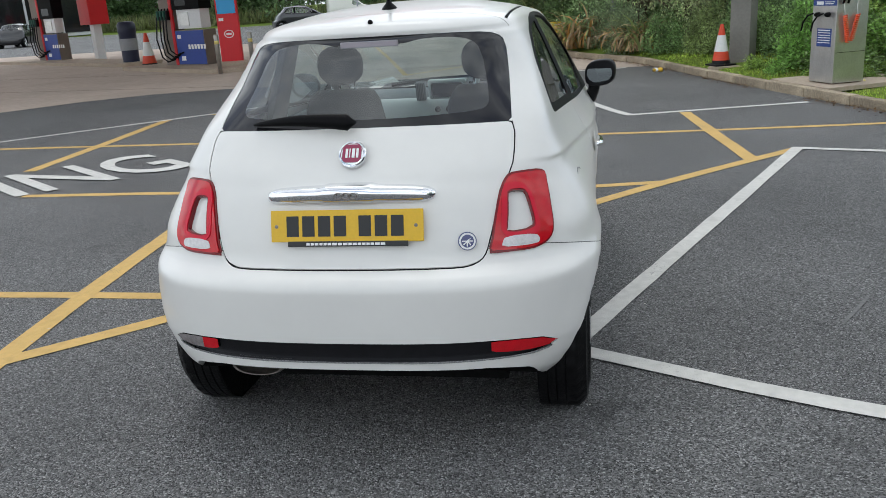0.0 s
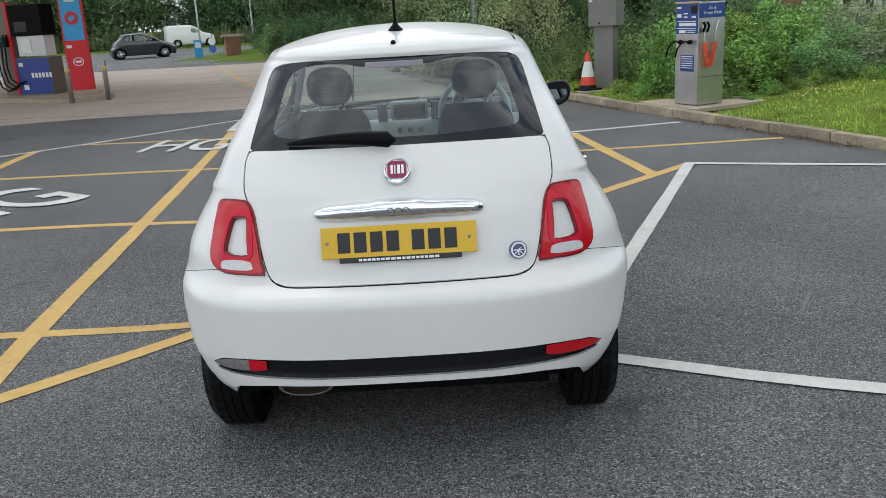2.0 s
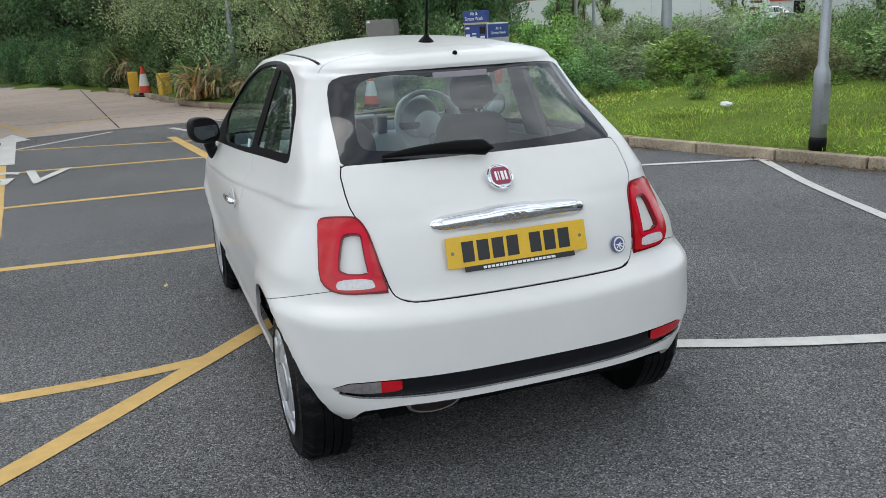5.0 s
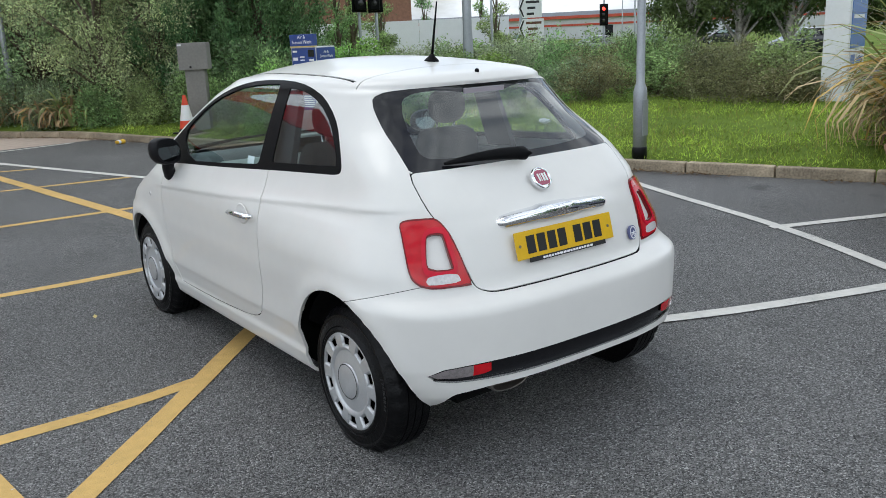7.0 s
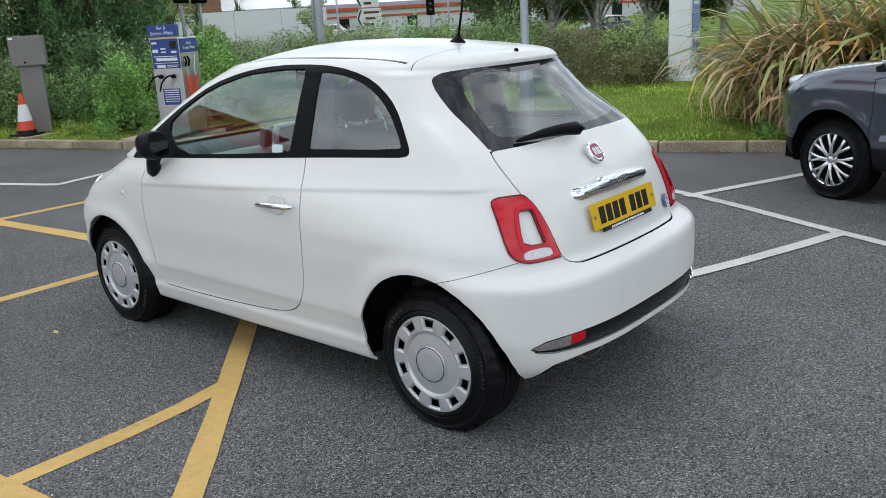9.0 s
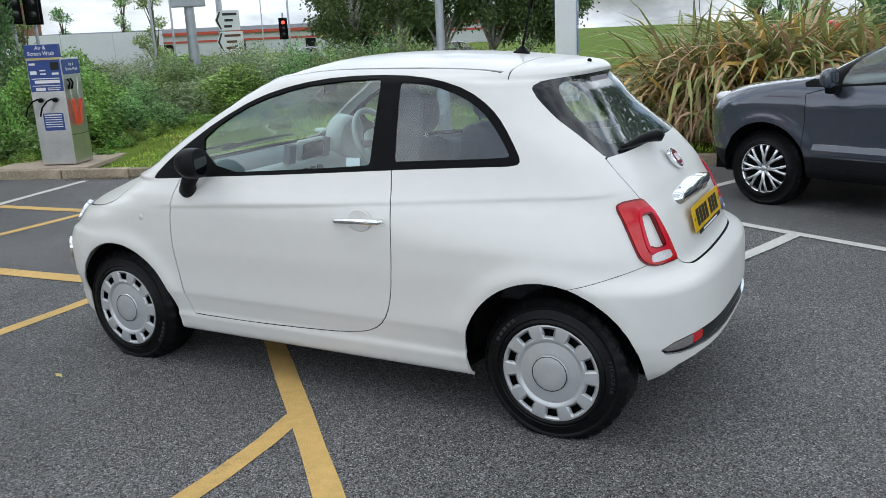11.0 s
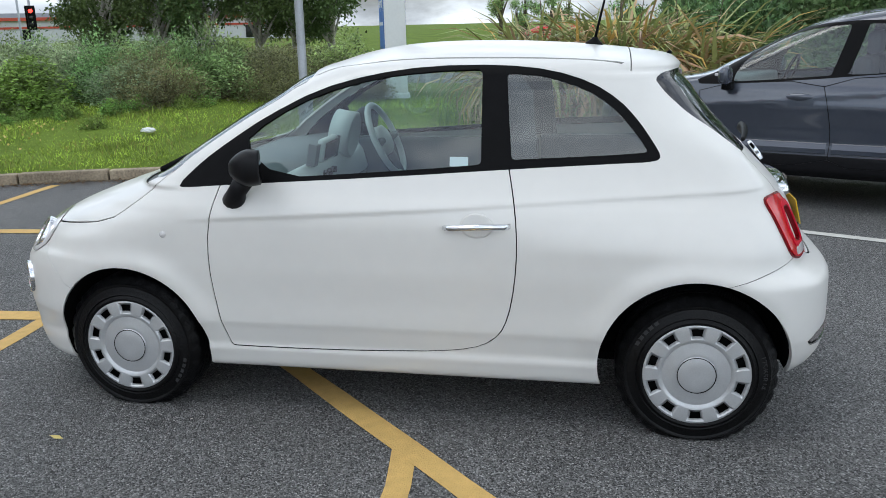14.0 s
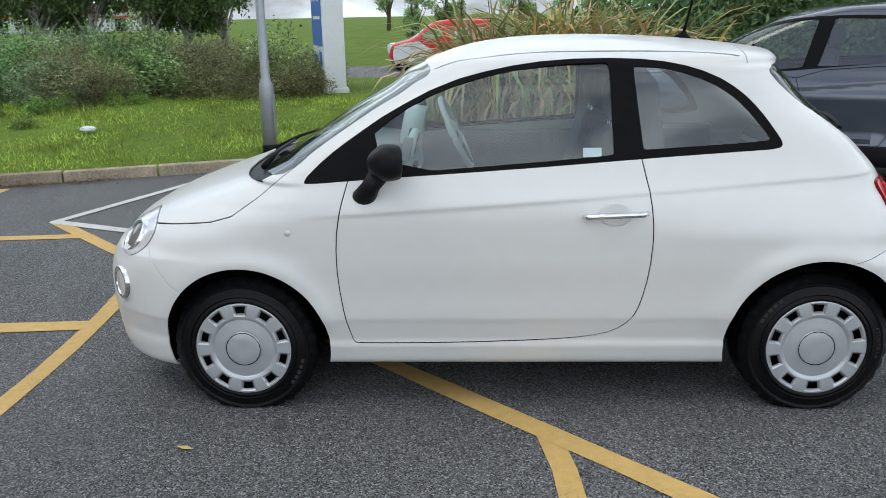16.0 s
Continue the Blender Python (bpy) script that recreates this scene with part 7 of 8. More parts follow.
def traffic_light(at, turn, lit="green", h=3.4, q=1.0):
    hc = h - 0.52
    p = pole("traffic_light", "black traffic light on a grey pole", at, h, 0.05, category="traffic light")
    p.matrix_world = pose(*at, 0, 0, turn)
    tagged(p, group="traffic lights")
    bm = bmesh.new()
    box(bm, (-0.16 * q, -0.28, hc - 0.53 * q), (0.16 * q, -0.08, hc + 0.52 * q), 0.03 * q)
    hd_ = part("signal_head", bm, M["trim"], p)
    for k, c in enumerate(("red", "amber", "green")):
        bm = bmesh.new()
        lathe(bm, [(0.095 * q, 0.0), (0.09 * q, 0.02), (0.0001, 0.03)], 20, m=pose(0, -0.28, hc + 0.32 * q * (1 - k), 90, 0, 0))
        part("lamp_" + c, bm, M["lit_" + c] if c == lit else M["dark_lens"], hd_)
    bm = bmesh.new()
    box(bm, (-0.24 * q, -0.075, hc - 0.60 * q), (0.24 * q, -0.06, hc + 0.59 * q), 0.02 * q)
    part("backboard", bm, M["trim"], hd_)
    return p


for nm, col, e in (("lit_red", (1.0, 0.03, 0.02), 3.0), ("lit_green", (0.02, 1.0, 0.45), 3.0), ("lit_amber", (1.0, 0.4, 0.02), 3.0)):
    M[nm] = material(nm, col, 0.3)
    M[nm].node_tree.nodes["Principled BSDF"].inputs["Emission Color"].default_value = (*col, 1)
    M[nm].node_tree.nodes["Principled BSDF"].inputs["Emission Strength"].default_value = e
gz = lambda x, y: float(land(x, y))
traffic_light((19.9, 17.6, gz(19.9, 17.6)), -50, "red", 2.75, 0.6)
traffic_light((12.9, 21.0, gz(12.9, 21.0)), -40, "red", 3.0)
traffic_light((12.5, 21.4, gz(12.5, 21.4)), -15, "red", 3.0)
ds = pole("direction_sign", "white and brown direction signs on a grey post", (13.11, 14.17, gz(13.11, 14.17)), 4.6, 0.085, category="road sign")
ds.matrix_world = pose(13.11, 14.17, 0.0, 0, 0, -48)
for z0, z1, x1, mt in ((1.89, 2.38, 0.47, "sign_white"), (1.36, 1.86, 0.52, "sign_white"), (1.14, 1.34, 0.42, "sign_white")):
    bm = bmesh.new()
    zc = (z0 + z1) / 2
    plate(bm, [(-0.14, zc), (-0.03, z0), (x1, z0), (x1, z1), (-0.03, z1)], 0.03, pose(0, -0.10, 0, 90, 0, 0))
    bd = part("sign_plate", bm, M[mt], ds)
    bm = bmesh.new()
    plate(bm, [(-0.115, zc), (-0.02, z0 + 0.03), (0.02, z0 + 0.03), (-0.065, zc), (0.02, z1 - 0.03), (-0.02, z1 - 0.03)], 0.004, pose(0, -0.132, 0, 90, 0, 0))
    part("chevron", bm, M["black_ink"], bd)
    lines_of_text(bd, M["brown_sign"] if z0 < 1.5 else M["black_ink"], pose(0, -0.131, 0, 90, 0, 0), [(0.06, x1 - 0.06, zc + 0.3 * (z1 - z0), 0.06), (0.10, x1 - 0.16, zc, 0.06), (0.08, x1 - 0.2, zc - 0.3 * (z1 - z0), 0.06)])
big = pole("signal_mast", "grey mast with the back of a square sign", (8.12, 10.32, gz(8.12, 10.32)), 6.5, 0.09, category="mast")
bm = bmesh.new()
box(bm, (-0.30, -0.12, 1.75), (0.30, -0.09, 2.40), 0.02, pose(0, 0, 0, 0, 0, -48))
part("sign_back", bm, M["galv"], big)
for x, y, h in ((22.0, 26.0, 9.0), (30.0, 33.0, 9.0), (36.0, 30.0, 9.0), (-15.3, 55.0, 8.0), (-11.9, 56.0, 7.0), (1.2, 17.1, 4.5), (9.5, 27.0, 8.0), (60, 52, 10)):
    p = pole("lighting_column", "slim grey lighting column", (x, y, gz(x, y)), h, 0.06, category="lamp post")
    tagged(p, group="lighting columns")
    bm = bmesh.new()
    tube(bm, [(0, 0, h - 0.05), (-0.5, -0.3, h + 0.15), (-1.0, -0.6, h + 0.1)], 0.03, 6)
    part("arm", bm, M["galv"], p)
bs = thing("pavement_sign", "blue and white advertising board at the exit", "sign board", (-11.57, 40.43, 0.0), 20)
bm = bmesh.new()
box(bm, (-0.20, -0.03, 0.03), (0.20, 0.03, 0.95), 0.02)
part("board", bm, M["sky_blue"], bs)
bm = bmesh.new()
box(bm, (-0.13, -0.036, 0.55), (0.13, -0.03, 0.82), 0.0)
part("white_print", bm, M["white_ink"], bs)
rs_ = pole("keep_left_sign", "round white and blue road signs on a short post", (-11.3, 42.3, 0.0), 1.05, 0.03, category="road sign")
for z, m_ in ((0.80, "white_ink"), (0.42, "blue_sign")):
    bm = bmesh.new()
    lathe(bm, [(0.19, 0.0), (0.19, 0.02), (0.0001, 0.02)], 28, m=pose(0, -0.06, z, 90, 0, 0))
    part("disc", bm, M[m_], rs_)
# litter of yellow-banded barriers by the gate
for k, (x, y) in enumerate(((-0.97, 22.4), (-0.25, 20.2))):
    b_ = thing("barrier_block", "yellow plastic barrier block by the kerb", "barrier", (x, y, 0.005), 20 * k, "barrier blocks")
    bm = bmesh.new()
    box(bm, (-0.14, -0.14, 0.0), (0.14, 0.14, 0.62), 0.03)
    part("block", bm, M["yellow_block"], b_)
gate = thing("palisade_gate", "grey steel palisade gate panel among the trees", "gate", (-0.1, 27.2, gz(-0.1, 27.2)), 70)
for k in range(9):
    bm = bmesh.new()
    box(bm, (0.14 * k, -0.01, 0.1), (0.14 * k + 0.07, 0.01, 2.9), 0.004)
    part("pale", bm, M["galv"], gate)
for z in (0.5, 2.2):
    bm = bmesh.new()
    box(bm, (0.0, 0.012, z), (1.2, 0.04, z + 0.06))
    part("rail", bm, M["galv"], gate)
bm = bmesh.new()
box(bm, (0.45, -0.02, 1.9), (0.75, -0.012, 2.2))
part("notice", bm, M["red_panel"], gate)
wb = thing("brick_pier", "low brick wall stub with a stone cap", "wall", (-9.75, 40.1, 0.0), 20)
bm = bmesh.new()
box(bm, (-0.36, -0.3, 0.0), (0.36, 0.3, 1.0), 0.02)
part("pier", bm, M["brick"], wb)
bm = bmesh.new()
box(bm, (-0.52, -0.38, 1.0), (0.52, 0.38, 1.12), 0.02)
part("cap", bm, M["pad"], wb)

store = thing("retail_store", "long white retail store with red bands and a flat roof", "store", (104, 88, 0), -50)
bm = bmesh.new()
box(bm, (-70, 0, -2), (52, 30, 3.4))
part("wall", bm, M["store_white"], store)
for z0, z1, o_ in ((3.15, 3.6, 0.6), (2.0, 2.3, 0.15)):
    bm = bmesh.new()
    box(bm, (-70.3, -o_, z0), (52.3, 0.0, z1))
    part("red_band", bm, M["store_red"], store)
for k in range(10):
    bm = bmesh.new()
    box(bm, (-60 + 11 * k, -0.12, 0.0), (-58.4 + 11 * k, -0.02, 1.9))
    part("entrance", bm, M["screen"], store)
bm = bmesh.new()
box(bm, (-70, 4, 3.4), (52, 30, 4.3), 0.1)
part("roof", bm, M["store_roof"], store)
wall_ = thing("hoarding", "long white boarded fence across the road", "hoarding", (18.0, 38.2, 0), -31.5)
for k in range(5):
    bm = bmesh.new()
    box(bm, (2.4 * k, -0.03, -0.3), (2.4 * k + 2.38, 0.03, 2.35), 0.004)
    part("panel", bm, M["sign_white"], wall_)
hs = thing("brick_house", "brown brick building beyond the hoarding", "house", (20.5, 49.0, 0), -30)
bm = bmesh.new()
box(bm, (-1.0, 0, -0.2), (11, 8, 4.6))
part("wall", bm, M["brick"], hs)
bm = bmesh.new()
a = [bm.verts.new(c) for c in ((-1.4, -0.4, 4.6), (11.4, -0.4, 4.6), (11.4, 8.4, 4.6), (-1.4, 8.4, 4.6), (-1.4, 4, 7.2), (11.4, 4, 7.2))]
for q in ((0, 1, 5, 4), (2, 3, 4, 5), (1, 2, 5), (3, 0, 4), (3, 2, 1, 0)):
    bm.faces.new([a[i] for i in q])
part("roof", bm, M["store_roof"], hs)
flat("road_far", [(24.0, -200), (30.5, -200), (30.5, 60), (24.0, 60)], -0.40, M["asphalt"], "grey tarmac road beyond the bank", "road")


# ---- plants ----
def leaf_material(name, base, spread=0.52, hue=0.03, rough=0.5, through=0.25, patch=0.0):
    """Leaves that differ from one to the next in tone, and let some light through."""
    m = bpy.data.materials.new(name)
    m.use_nodes = True
    n, l = m.node_tree.nodes, m.node_tree.links
    p = n["Principled BSDF"]
    g_ = n.new("ShaderNodeNewGeometry")
    oi = n.new("ShaderNodeObjectInfo")
    hs_ = n.new("ShaderNodeHueSaturation")
    hs_.inputs["Color"].default_value = (*base, 1)
    v = n.new("ShaderNodeMapRange")
    v.inputs["To Min"].default_value, v.inputs["To Max"].default_value = 1 - spread, 1 + spread
    l.new(g_.outputs["Random Per Island"], v.inputs["Value"])
    tone = v.outputs["Result"]
    if patch:
        nz_, mr_, mu_ = n.new("ShaderNodeTexNoise"), n.new("ShaderNodeMapRange"), n.new("ShaderNodeMath")
        nz_.inputs["Scale"].default_value, nz_.inputs["Detail"].default_value = 1.7, 5.0
        l.new(g_.outputs["Position"], nz_.inputs["Vector"])
        mr_.inputs["From Min"].default_value, mr_.inputs["From Max"].default_value = 0.32, 0.68
        mr_.inputs["To Min"].default_value, mr_.inputs["To Max"].default_value = 1 - patch, 1 + patch
        l.new(nz_.outputs["Fac"], mr_.inputs["Value"])
        mu_.operation = "MULTIPLY"
        l.new(tone, mu_.inputs[0])
        l.new(mr_.outputs["Result"], mu_.inputs[1])
        tone = mu_.outputs[0]
    l.new(tone, hs_.inputs["Value"])
    h = n.new("ShaderNodeMapRange")
    h.inputs["To Min"].default_value, h.inputs["To Max"].default_value = 0.5 - hue, 0.5 + hue
    l.new(oi.outputs["Random"], h.inputs["Value"])
    l.new(h.outputs["Result"], hs_.inputs["Hue"])
    l.new(hs_.outputs["Color"], p.inputs["Base Color"])
    p.inputs["Roughness"].default_value = rough
    p.inputs["Specular IOR Level"].default_value = 0.35
    t_ = n.new("ShaderNodeBsdfTranslucent")
    l.new(hs_.outputs["Color"], t_.inputs["Color"])
    mix = n.new("ShaderNodeMixShader")
    mix.inputs[0].default_value = through
    l.new(p.outputs[0], mix.inputs[1])
    l.new(t_.outputs[0], mix.inputs[2])
    l.new(mix.outputs[0], n["Material Output"].inputs["Surface"])
    return m


M["leaf_bright"] = leaf_material("bright_leaves", (0.265, 0.420, 0.105), 0.62, patch=0.45)
M["leaf_mid"] = leaf_material("mid_green_leaves", (0.250, 0.365, 0.140), 0.62, patch=0.45)
M["leaf_grey"] = leaf_material("grey_green_leaves", (0.320, 0.390, 0.220), 0.5, patch=0.45)
M["leaf_dark"] = leaf_material("dark_leaves", (0.130, 0.215, 0.085), 0.55, patch=0.4)
M["leaf_brown"] = leaf_material("brownish_leaves", (0.215, 0.230, 0.105), 0.5, patch=0.45)
M["leaf_conifer"] = leaf_material("conifer_sprays", (0.130, 0.220, 0.085), 0.5, rough=0.7, through=0.15)
M["leaf_olive"] = leaf_material("olive_leaves", (0.42, 0.53, 0.27), 0.6, patch=0.35)
M["leaf_birch"] = leaf_material("birch_leaves", (0.095, 0.150, 0.045), 0.4)
M["flax_green"] = leaf_material("flax_green", (0.30, 0.35, 0.13), 0.4, 0.02)
M["flax_tan"] = leaf_material("flax_tan", (0.50, 0.355, 0.205), 0.5, 0.02)
M["flax_orange"] = leaf_material("flax_orange", (0.58, 0.35, 0.11), 0.35, 0.02)
M["grass"] = leaf_material("grass_blades", (0.365, 0.45, 0.072), 0.55, 0.03, patch=0.55)
M["grass_dry"] = leaf_material("dry_grass", (0.338, 0.299, 0.098), 0.35, 0.03)
M["bark"] = material("bark", (0.11, 0.085, 0.06), 0.9, vary=0.4, scale=6, bump=0.6, bump_scale=25)
M["birch_bark"] = material("birch_bark", (0.52, 0.49, 0.45), 0.8, vary=0.45, scale=7, bump=0.4, bump_scale=25, dark=(0.12, 0.10, 0.09))


def leaves(P, D, S, length, width, name, mat, parent, fold=0.0, label=""):
    """One mesh of leaf blades: places P, directions D, sideways S."""
    n = len(P)
    length, width = np.broadcast_to(length, n)[:, None], np.broadcast_to(width, n)[:, None]
    D = D / np.linalg.norm(D, axis=1)[:, None]
    S = np.cross(D, S)
    S = S / (np.linalg.norm(S, axis=1)[:, None] + 1e-9)
    N_ = np.cross(S, D)
    V = np.empty((n, 4, 3))
    V[:, 0] = P
    V[:, 1] = P + 0.45 * length * D + 0.5 * width * S + fold * length * N_
    V[:, 2] = P + length * D - fold * length * N_
    V[:, 3] = P + 0.45 * length * D - 0.5 * width * S + fold * length * N_
    me = bpy.data.meshes.new(name)
    me.vertices.add(4 * n)
    me.vertices.foreach_set("co", V.reshape(-1).astype(np.float32))
    me.loops.add(4 * n)
    me.loops.foreach_set("vertex_index", np.arange(4 * n, dtype=np.int32))
    me.polygons.add(n)
    me.polygons.foreach_set("loop_start", np.arange(0, 4 * n, 4, dtype=np.int32))
    me.update()
    me.validate()
    me.materials.append(mat)
    ob = new(name, me)
    ob.parent = parent
    return tagged(ob, label)


rng = np.random.default_rng(7)


def blob_points(rng, blobs, n, shell=0.55):
    """Points near the surfaces of ellipsoids (centre, radii), and the outward ways."""
    w = np.array([r[0] * r[1] + r[1] * r[2] for _, r in blobs])
    k = rng.choice(len(blobs), n, p=w / w.sum())
    C, R = np.array([b[0] for b in blobs])[k], np.array([b[1] for b in blobs])[k]
    d = rng.normal(size=(n, 3))
    d /= np.linalg.norm(d, axis=1)[:, None]
    r = 1 - shell * rng.random(n) ** 1.6 + 0.10 * rng.normal(size=n)
    return C + d * R * r[:, None], d


def make_bush(label, w, h, n, leaf, wide, mat, seed, kind="bush", droop=0.0, stems=7, stray=0.08, category="bush", blobs_n=9):
    """Origin at the foot; stems and a ragged crown of separate leaves."""
    g = np.random.default_rng(seed)
    ob = thing(kind, label, category)
    blobs = []
    for _ in range(blobs_n):
        a, q = g.random() * 2 * math.pi, g.random() ** 0.6
        r = w * (0.24 + 0.16 * g.random())
        top = h * (1 - 0.45 * q * q) * (0.75 + 0.3 * g.random())
        zc = max(r * 0.7, top - r * 0.8)
        blobs.append(((w * 0.62 * q * math.cos(a), w * 0.62 * q * math.sin(a), zc), (r, r, max(r * 0.8, 0.3 * h))))
        blobs.append(((w * 0.66 * q * math.cos(a + 0.5), w * 0.66 * q * math.sin(a + 0.5), zc * 0.45), (r, r, max(r * 0.7, 0.25 * h))))
    P, d = blob_points(g, blobs, n)
    stray_n = int(n * stray)
    P[:stray_n] += d[:stray_n] * (g.random((stray_n, 1)) * 0.22 * w)
    P[:, 2] = np.abs(P[:, 2])
    D = d * 0.8 + g.normal(size=(n, 3)) * 0.7 + np.array((0, 0, 0.25 - droop))
    bm = bmesh.new()
    for k in range(stems):
        a = 2 * math.pi * k / stems + g.random()
        c = blobs[(2 * k) % len(blobs)][0]
        tube(bm, [(0.06 * math.cos(a), 0.06 * math.sin(a), -0.05), (c[0] * 0.45, c[1] * 0.45, c[2] * 0.55), (c[0], c[1], c[2] + 0.1 * h)], 0.01, 5, radii=[0.022, 0.014, 0.004])
    part("stem", bm, M["bark"], ob, smooth=True)
    leaves(P, D, g.normal(size=(n, 3)), leaf * (0.6 + 0.7 * g.random(n)), wide * (0.6 + 0.7 * g.random(n)), "foliage", mat, ob, 0.05)
    return ob


BUSH = {
    "bright": make_bush("bright green leafy shrub on the bank", 0.85, 1.55, 7000, 0.085, 0.048, M["leaf_bright"], 1),
    "mid": make_bush("mid green tangled shrub on the bank", 0.80, 1.25, 7500, 0.070, 0.032, M["leaf_mid"], 2, stray=0.14),
    "grey": make_bush("grey-green willowy shrub on the bank", 0.85, 1.35, 6500, 0.085, 0.022, M["leaf_grey"], 3, stray=0.2, droop=0.2),
    "brown": make_bush("low brownish cotoneaster thicket on the bank", 0.95, 1.0, 9500, 0.045, 0.022, M["leaf_brown"], 4, stray=0.2),
    "dark": make_bush("dark green dense shrub", 0.95, 1.8, 7500, 0.09, 0.05, M["leaf_dark"], 5),
    "low": make_bush("low weeds at the foot of the bank", 0.40, 0.42, 1500, 0.07, 0.024, M["leaf_bright"], 6, stems=4, blobs_n=5, category="weeds", kind="weed_clump"),
}
used = set()


def plant(kind, x, y, s=1.0, sz=None, turn=None, z=None, src=BUSH, group=""):
    m = pose(x, y, float(land(x, y)) - 0.03 if z is None else z, 0, 0, random.uniform(0, 360) if turn is None else turn)
    if kind in used:
        ob = copy_thing(src[kind], m)
    else:
        ob = src[kind]
        ob.matrix_world = m
        used.add(kind)
    ob.scale = (s, s, sz or s)
    if group:
        tagged(ob, group=group)
    return ob


random.seed(21)
# shrubs behind the air machine and along the bank, from the machine to the totem
FRONT = [(4.55, 9.75), (5.2, 9.55), (6.0, 9.45), (6.9, 9.05), (7.5, 8.5), (8.05, 7.8), (8.5, 7.0), (8.75, 6.2), (8.95, 5.35), (9.15, 4.55), (9.5, 3.7)]
FL = spline(FRONT, 0.62)
for i, (x, y) in enumerate(FL):
    u = i / (len(FL) - 1)
    for row in range(5):
        nx, ny = 0.55, 0.83
        px_, py_ = x + nx * 0.85 * row + random.uniform(-0.25, 0.25), y + ny * 0.85 * row + random.uniform(-0.25, 0.25)
        if u < 0.20:
            k = random.choice(["bright", "bright", "mid"])
        elif u < 0.55:
            k = random.choice(["mid", "grey", "grey", "mid", "bright"])
        elif u < 0.75:
            k = random.choice(["mid", "grey", "brown", "mid"])
        else:
            k = random.choice(["brown", "brown", "mid"]) if row else "brown"
        hh = {"bright": 0.74, "mid": 0.88, "grey": 0.84, "brown": 1.0}[k] * random.uniform(0.82, 1.14) * (1 if row else 0.8) * (0.84 if u < 0.12 else 0.76 if u < 0.5 else 0.88)
        plant(k, px_, py_, random.uniform(0.85, 1.1), hh, group="bank shrubs")
# behind the cabinet and machine: shrubs and tall dark conifers
for x, y, k, s in ((3.9, 10.1, "bright", 0.7), (4.3, 10.7, "mid", 0.8), (4.9, 10.6, "bright", 0.7), (5.6, 10.4, "bright", 0.62), (3.9, 11.6, "mid", 0.75), (4.5, 11.6, "mid", 0.9), (5.4, 11.4, "dark", 0.8), (3.6, 12.5, "mid", 0.9), (4.4, 12.4, "dark", 1.0), (2.9, 13.4, "mid", 0.75), (3.7, 13.4, "grey", 0.8), (2.3, 14.3, "mid", 0.8), (1.5, 15.2, "grey", 0.7), (1.1, 16.6, "grey", 0.8), (0.9, 18.2, "dark", 1.0), (1.6, 18.6, "mid", 1.3), (0.6, 20.0, "mid", 1.0), (1.4, 20.6, "dark", 1.4), (0.1, 22.0, "dark", 1.0), (0.9, 22.8, "mid", 1.4), (-0.3, 24.4, "dark", 1.1), (0.6, 25.2, "mid", 1.5)):
    plant(k, x, y, s, s * random.uniform(0.85, 1.1), group="roadside shrubs")
# hedge beyond the forecourt, open towards the pier at the exit
HEDGE_OPEN = -0.204
for k in range(26):
    u = k / 25
    x, y = np.array((-8.6, 41.5)) * (1 - u) + np.array((-0.4, 27.0)) * u if u > 0.45 else np.array((-9.6, 43.2)) * (1 - u / 0.45) + np.array((-4.9, 34.8)) * (u / 0.45)
    if x < HEDGE_OPEN * (y + 3.0):
        continue
    plant("dark" if k % 3 else "mid", x + random.uniform(0.5, 1.1), y + random.uniform(0.4, 1.0), 1.25, random.uniform(0.85, 1.15), group="hedge")
for i in range(0, i_start + 8):
    if 25 < KLINE[i][1] < 48 and KLINE[i][0] > HEDGE_OPEN * (KLINE[i][1] + 3.0) and i % 2 == 0:
        d_ = KSEG[i] / np.linalg.norm(KSEG[i])
        plant("dark" if i % 3 else "mid", KLINE[i][0] - d_[1] * 0.75, KLINE[i][1] + d_[0] * 0.75, 0.95, random.uniform(0.75, 1.05), group="hedge")
# dark shrubs behind the suv
for x, y, k, s in ((8.9, -1.6, "dark", 1.15), (9.8, -2.4, "dark", 1.3), (9.4, -3.4, "dark", 1.3), (10.6, -1.2, "dark", 1.1), (9.2, -0.6, "mid", 0.9), (10.4, -3.8, "dark", 1.4), (8.9, -5.0, "dark", 1.2)):
    plant(k, x, y, s, s, group="shrubs by the car")
for k in range(46):
    i = random.randrange(len(FL) - 4)
    plant("low", FL[i][0] - random.uniform(0.1, 0.7), FL[i][1] - random.uniform(0.2, 0.75), random.uniform(0.4, 0.75), random.uniform(0.3, 0.6), group="weeds")
for x, y in ((3.35, 10.0), (3.15, 10.6), (3.7, 10.5), (3.75, 11.3), (6.35, 7.0), (6.3, 1.2)):
    plant("low", x, y, random.uniform(0.4, 0.7), random.uniform(0.4, 0.7), group="weeds")


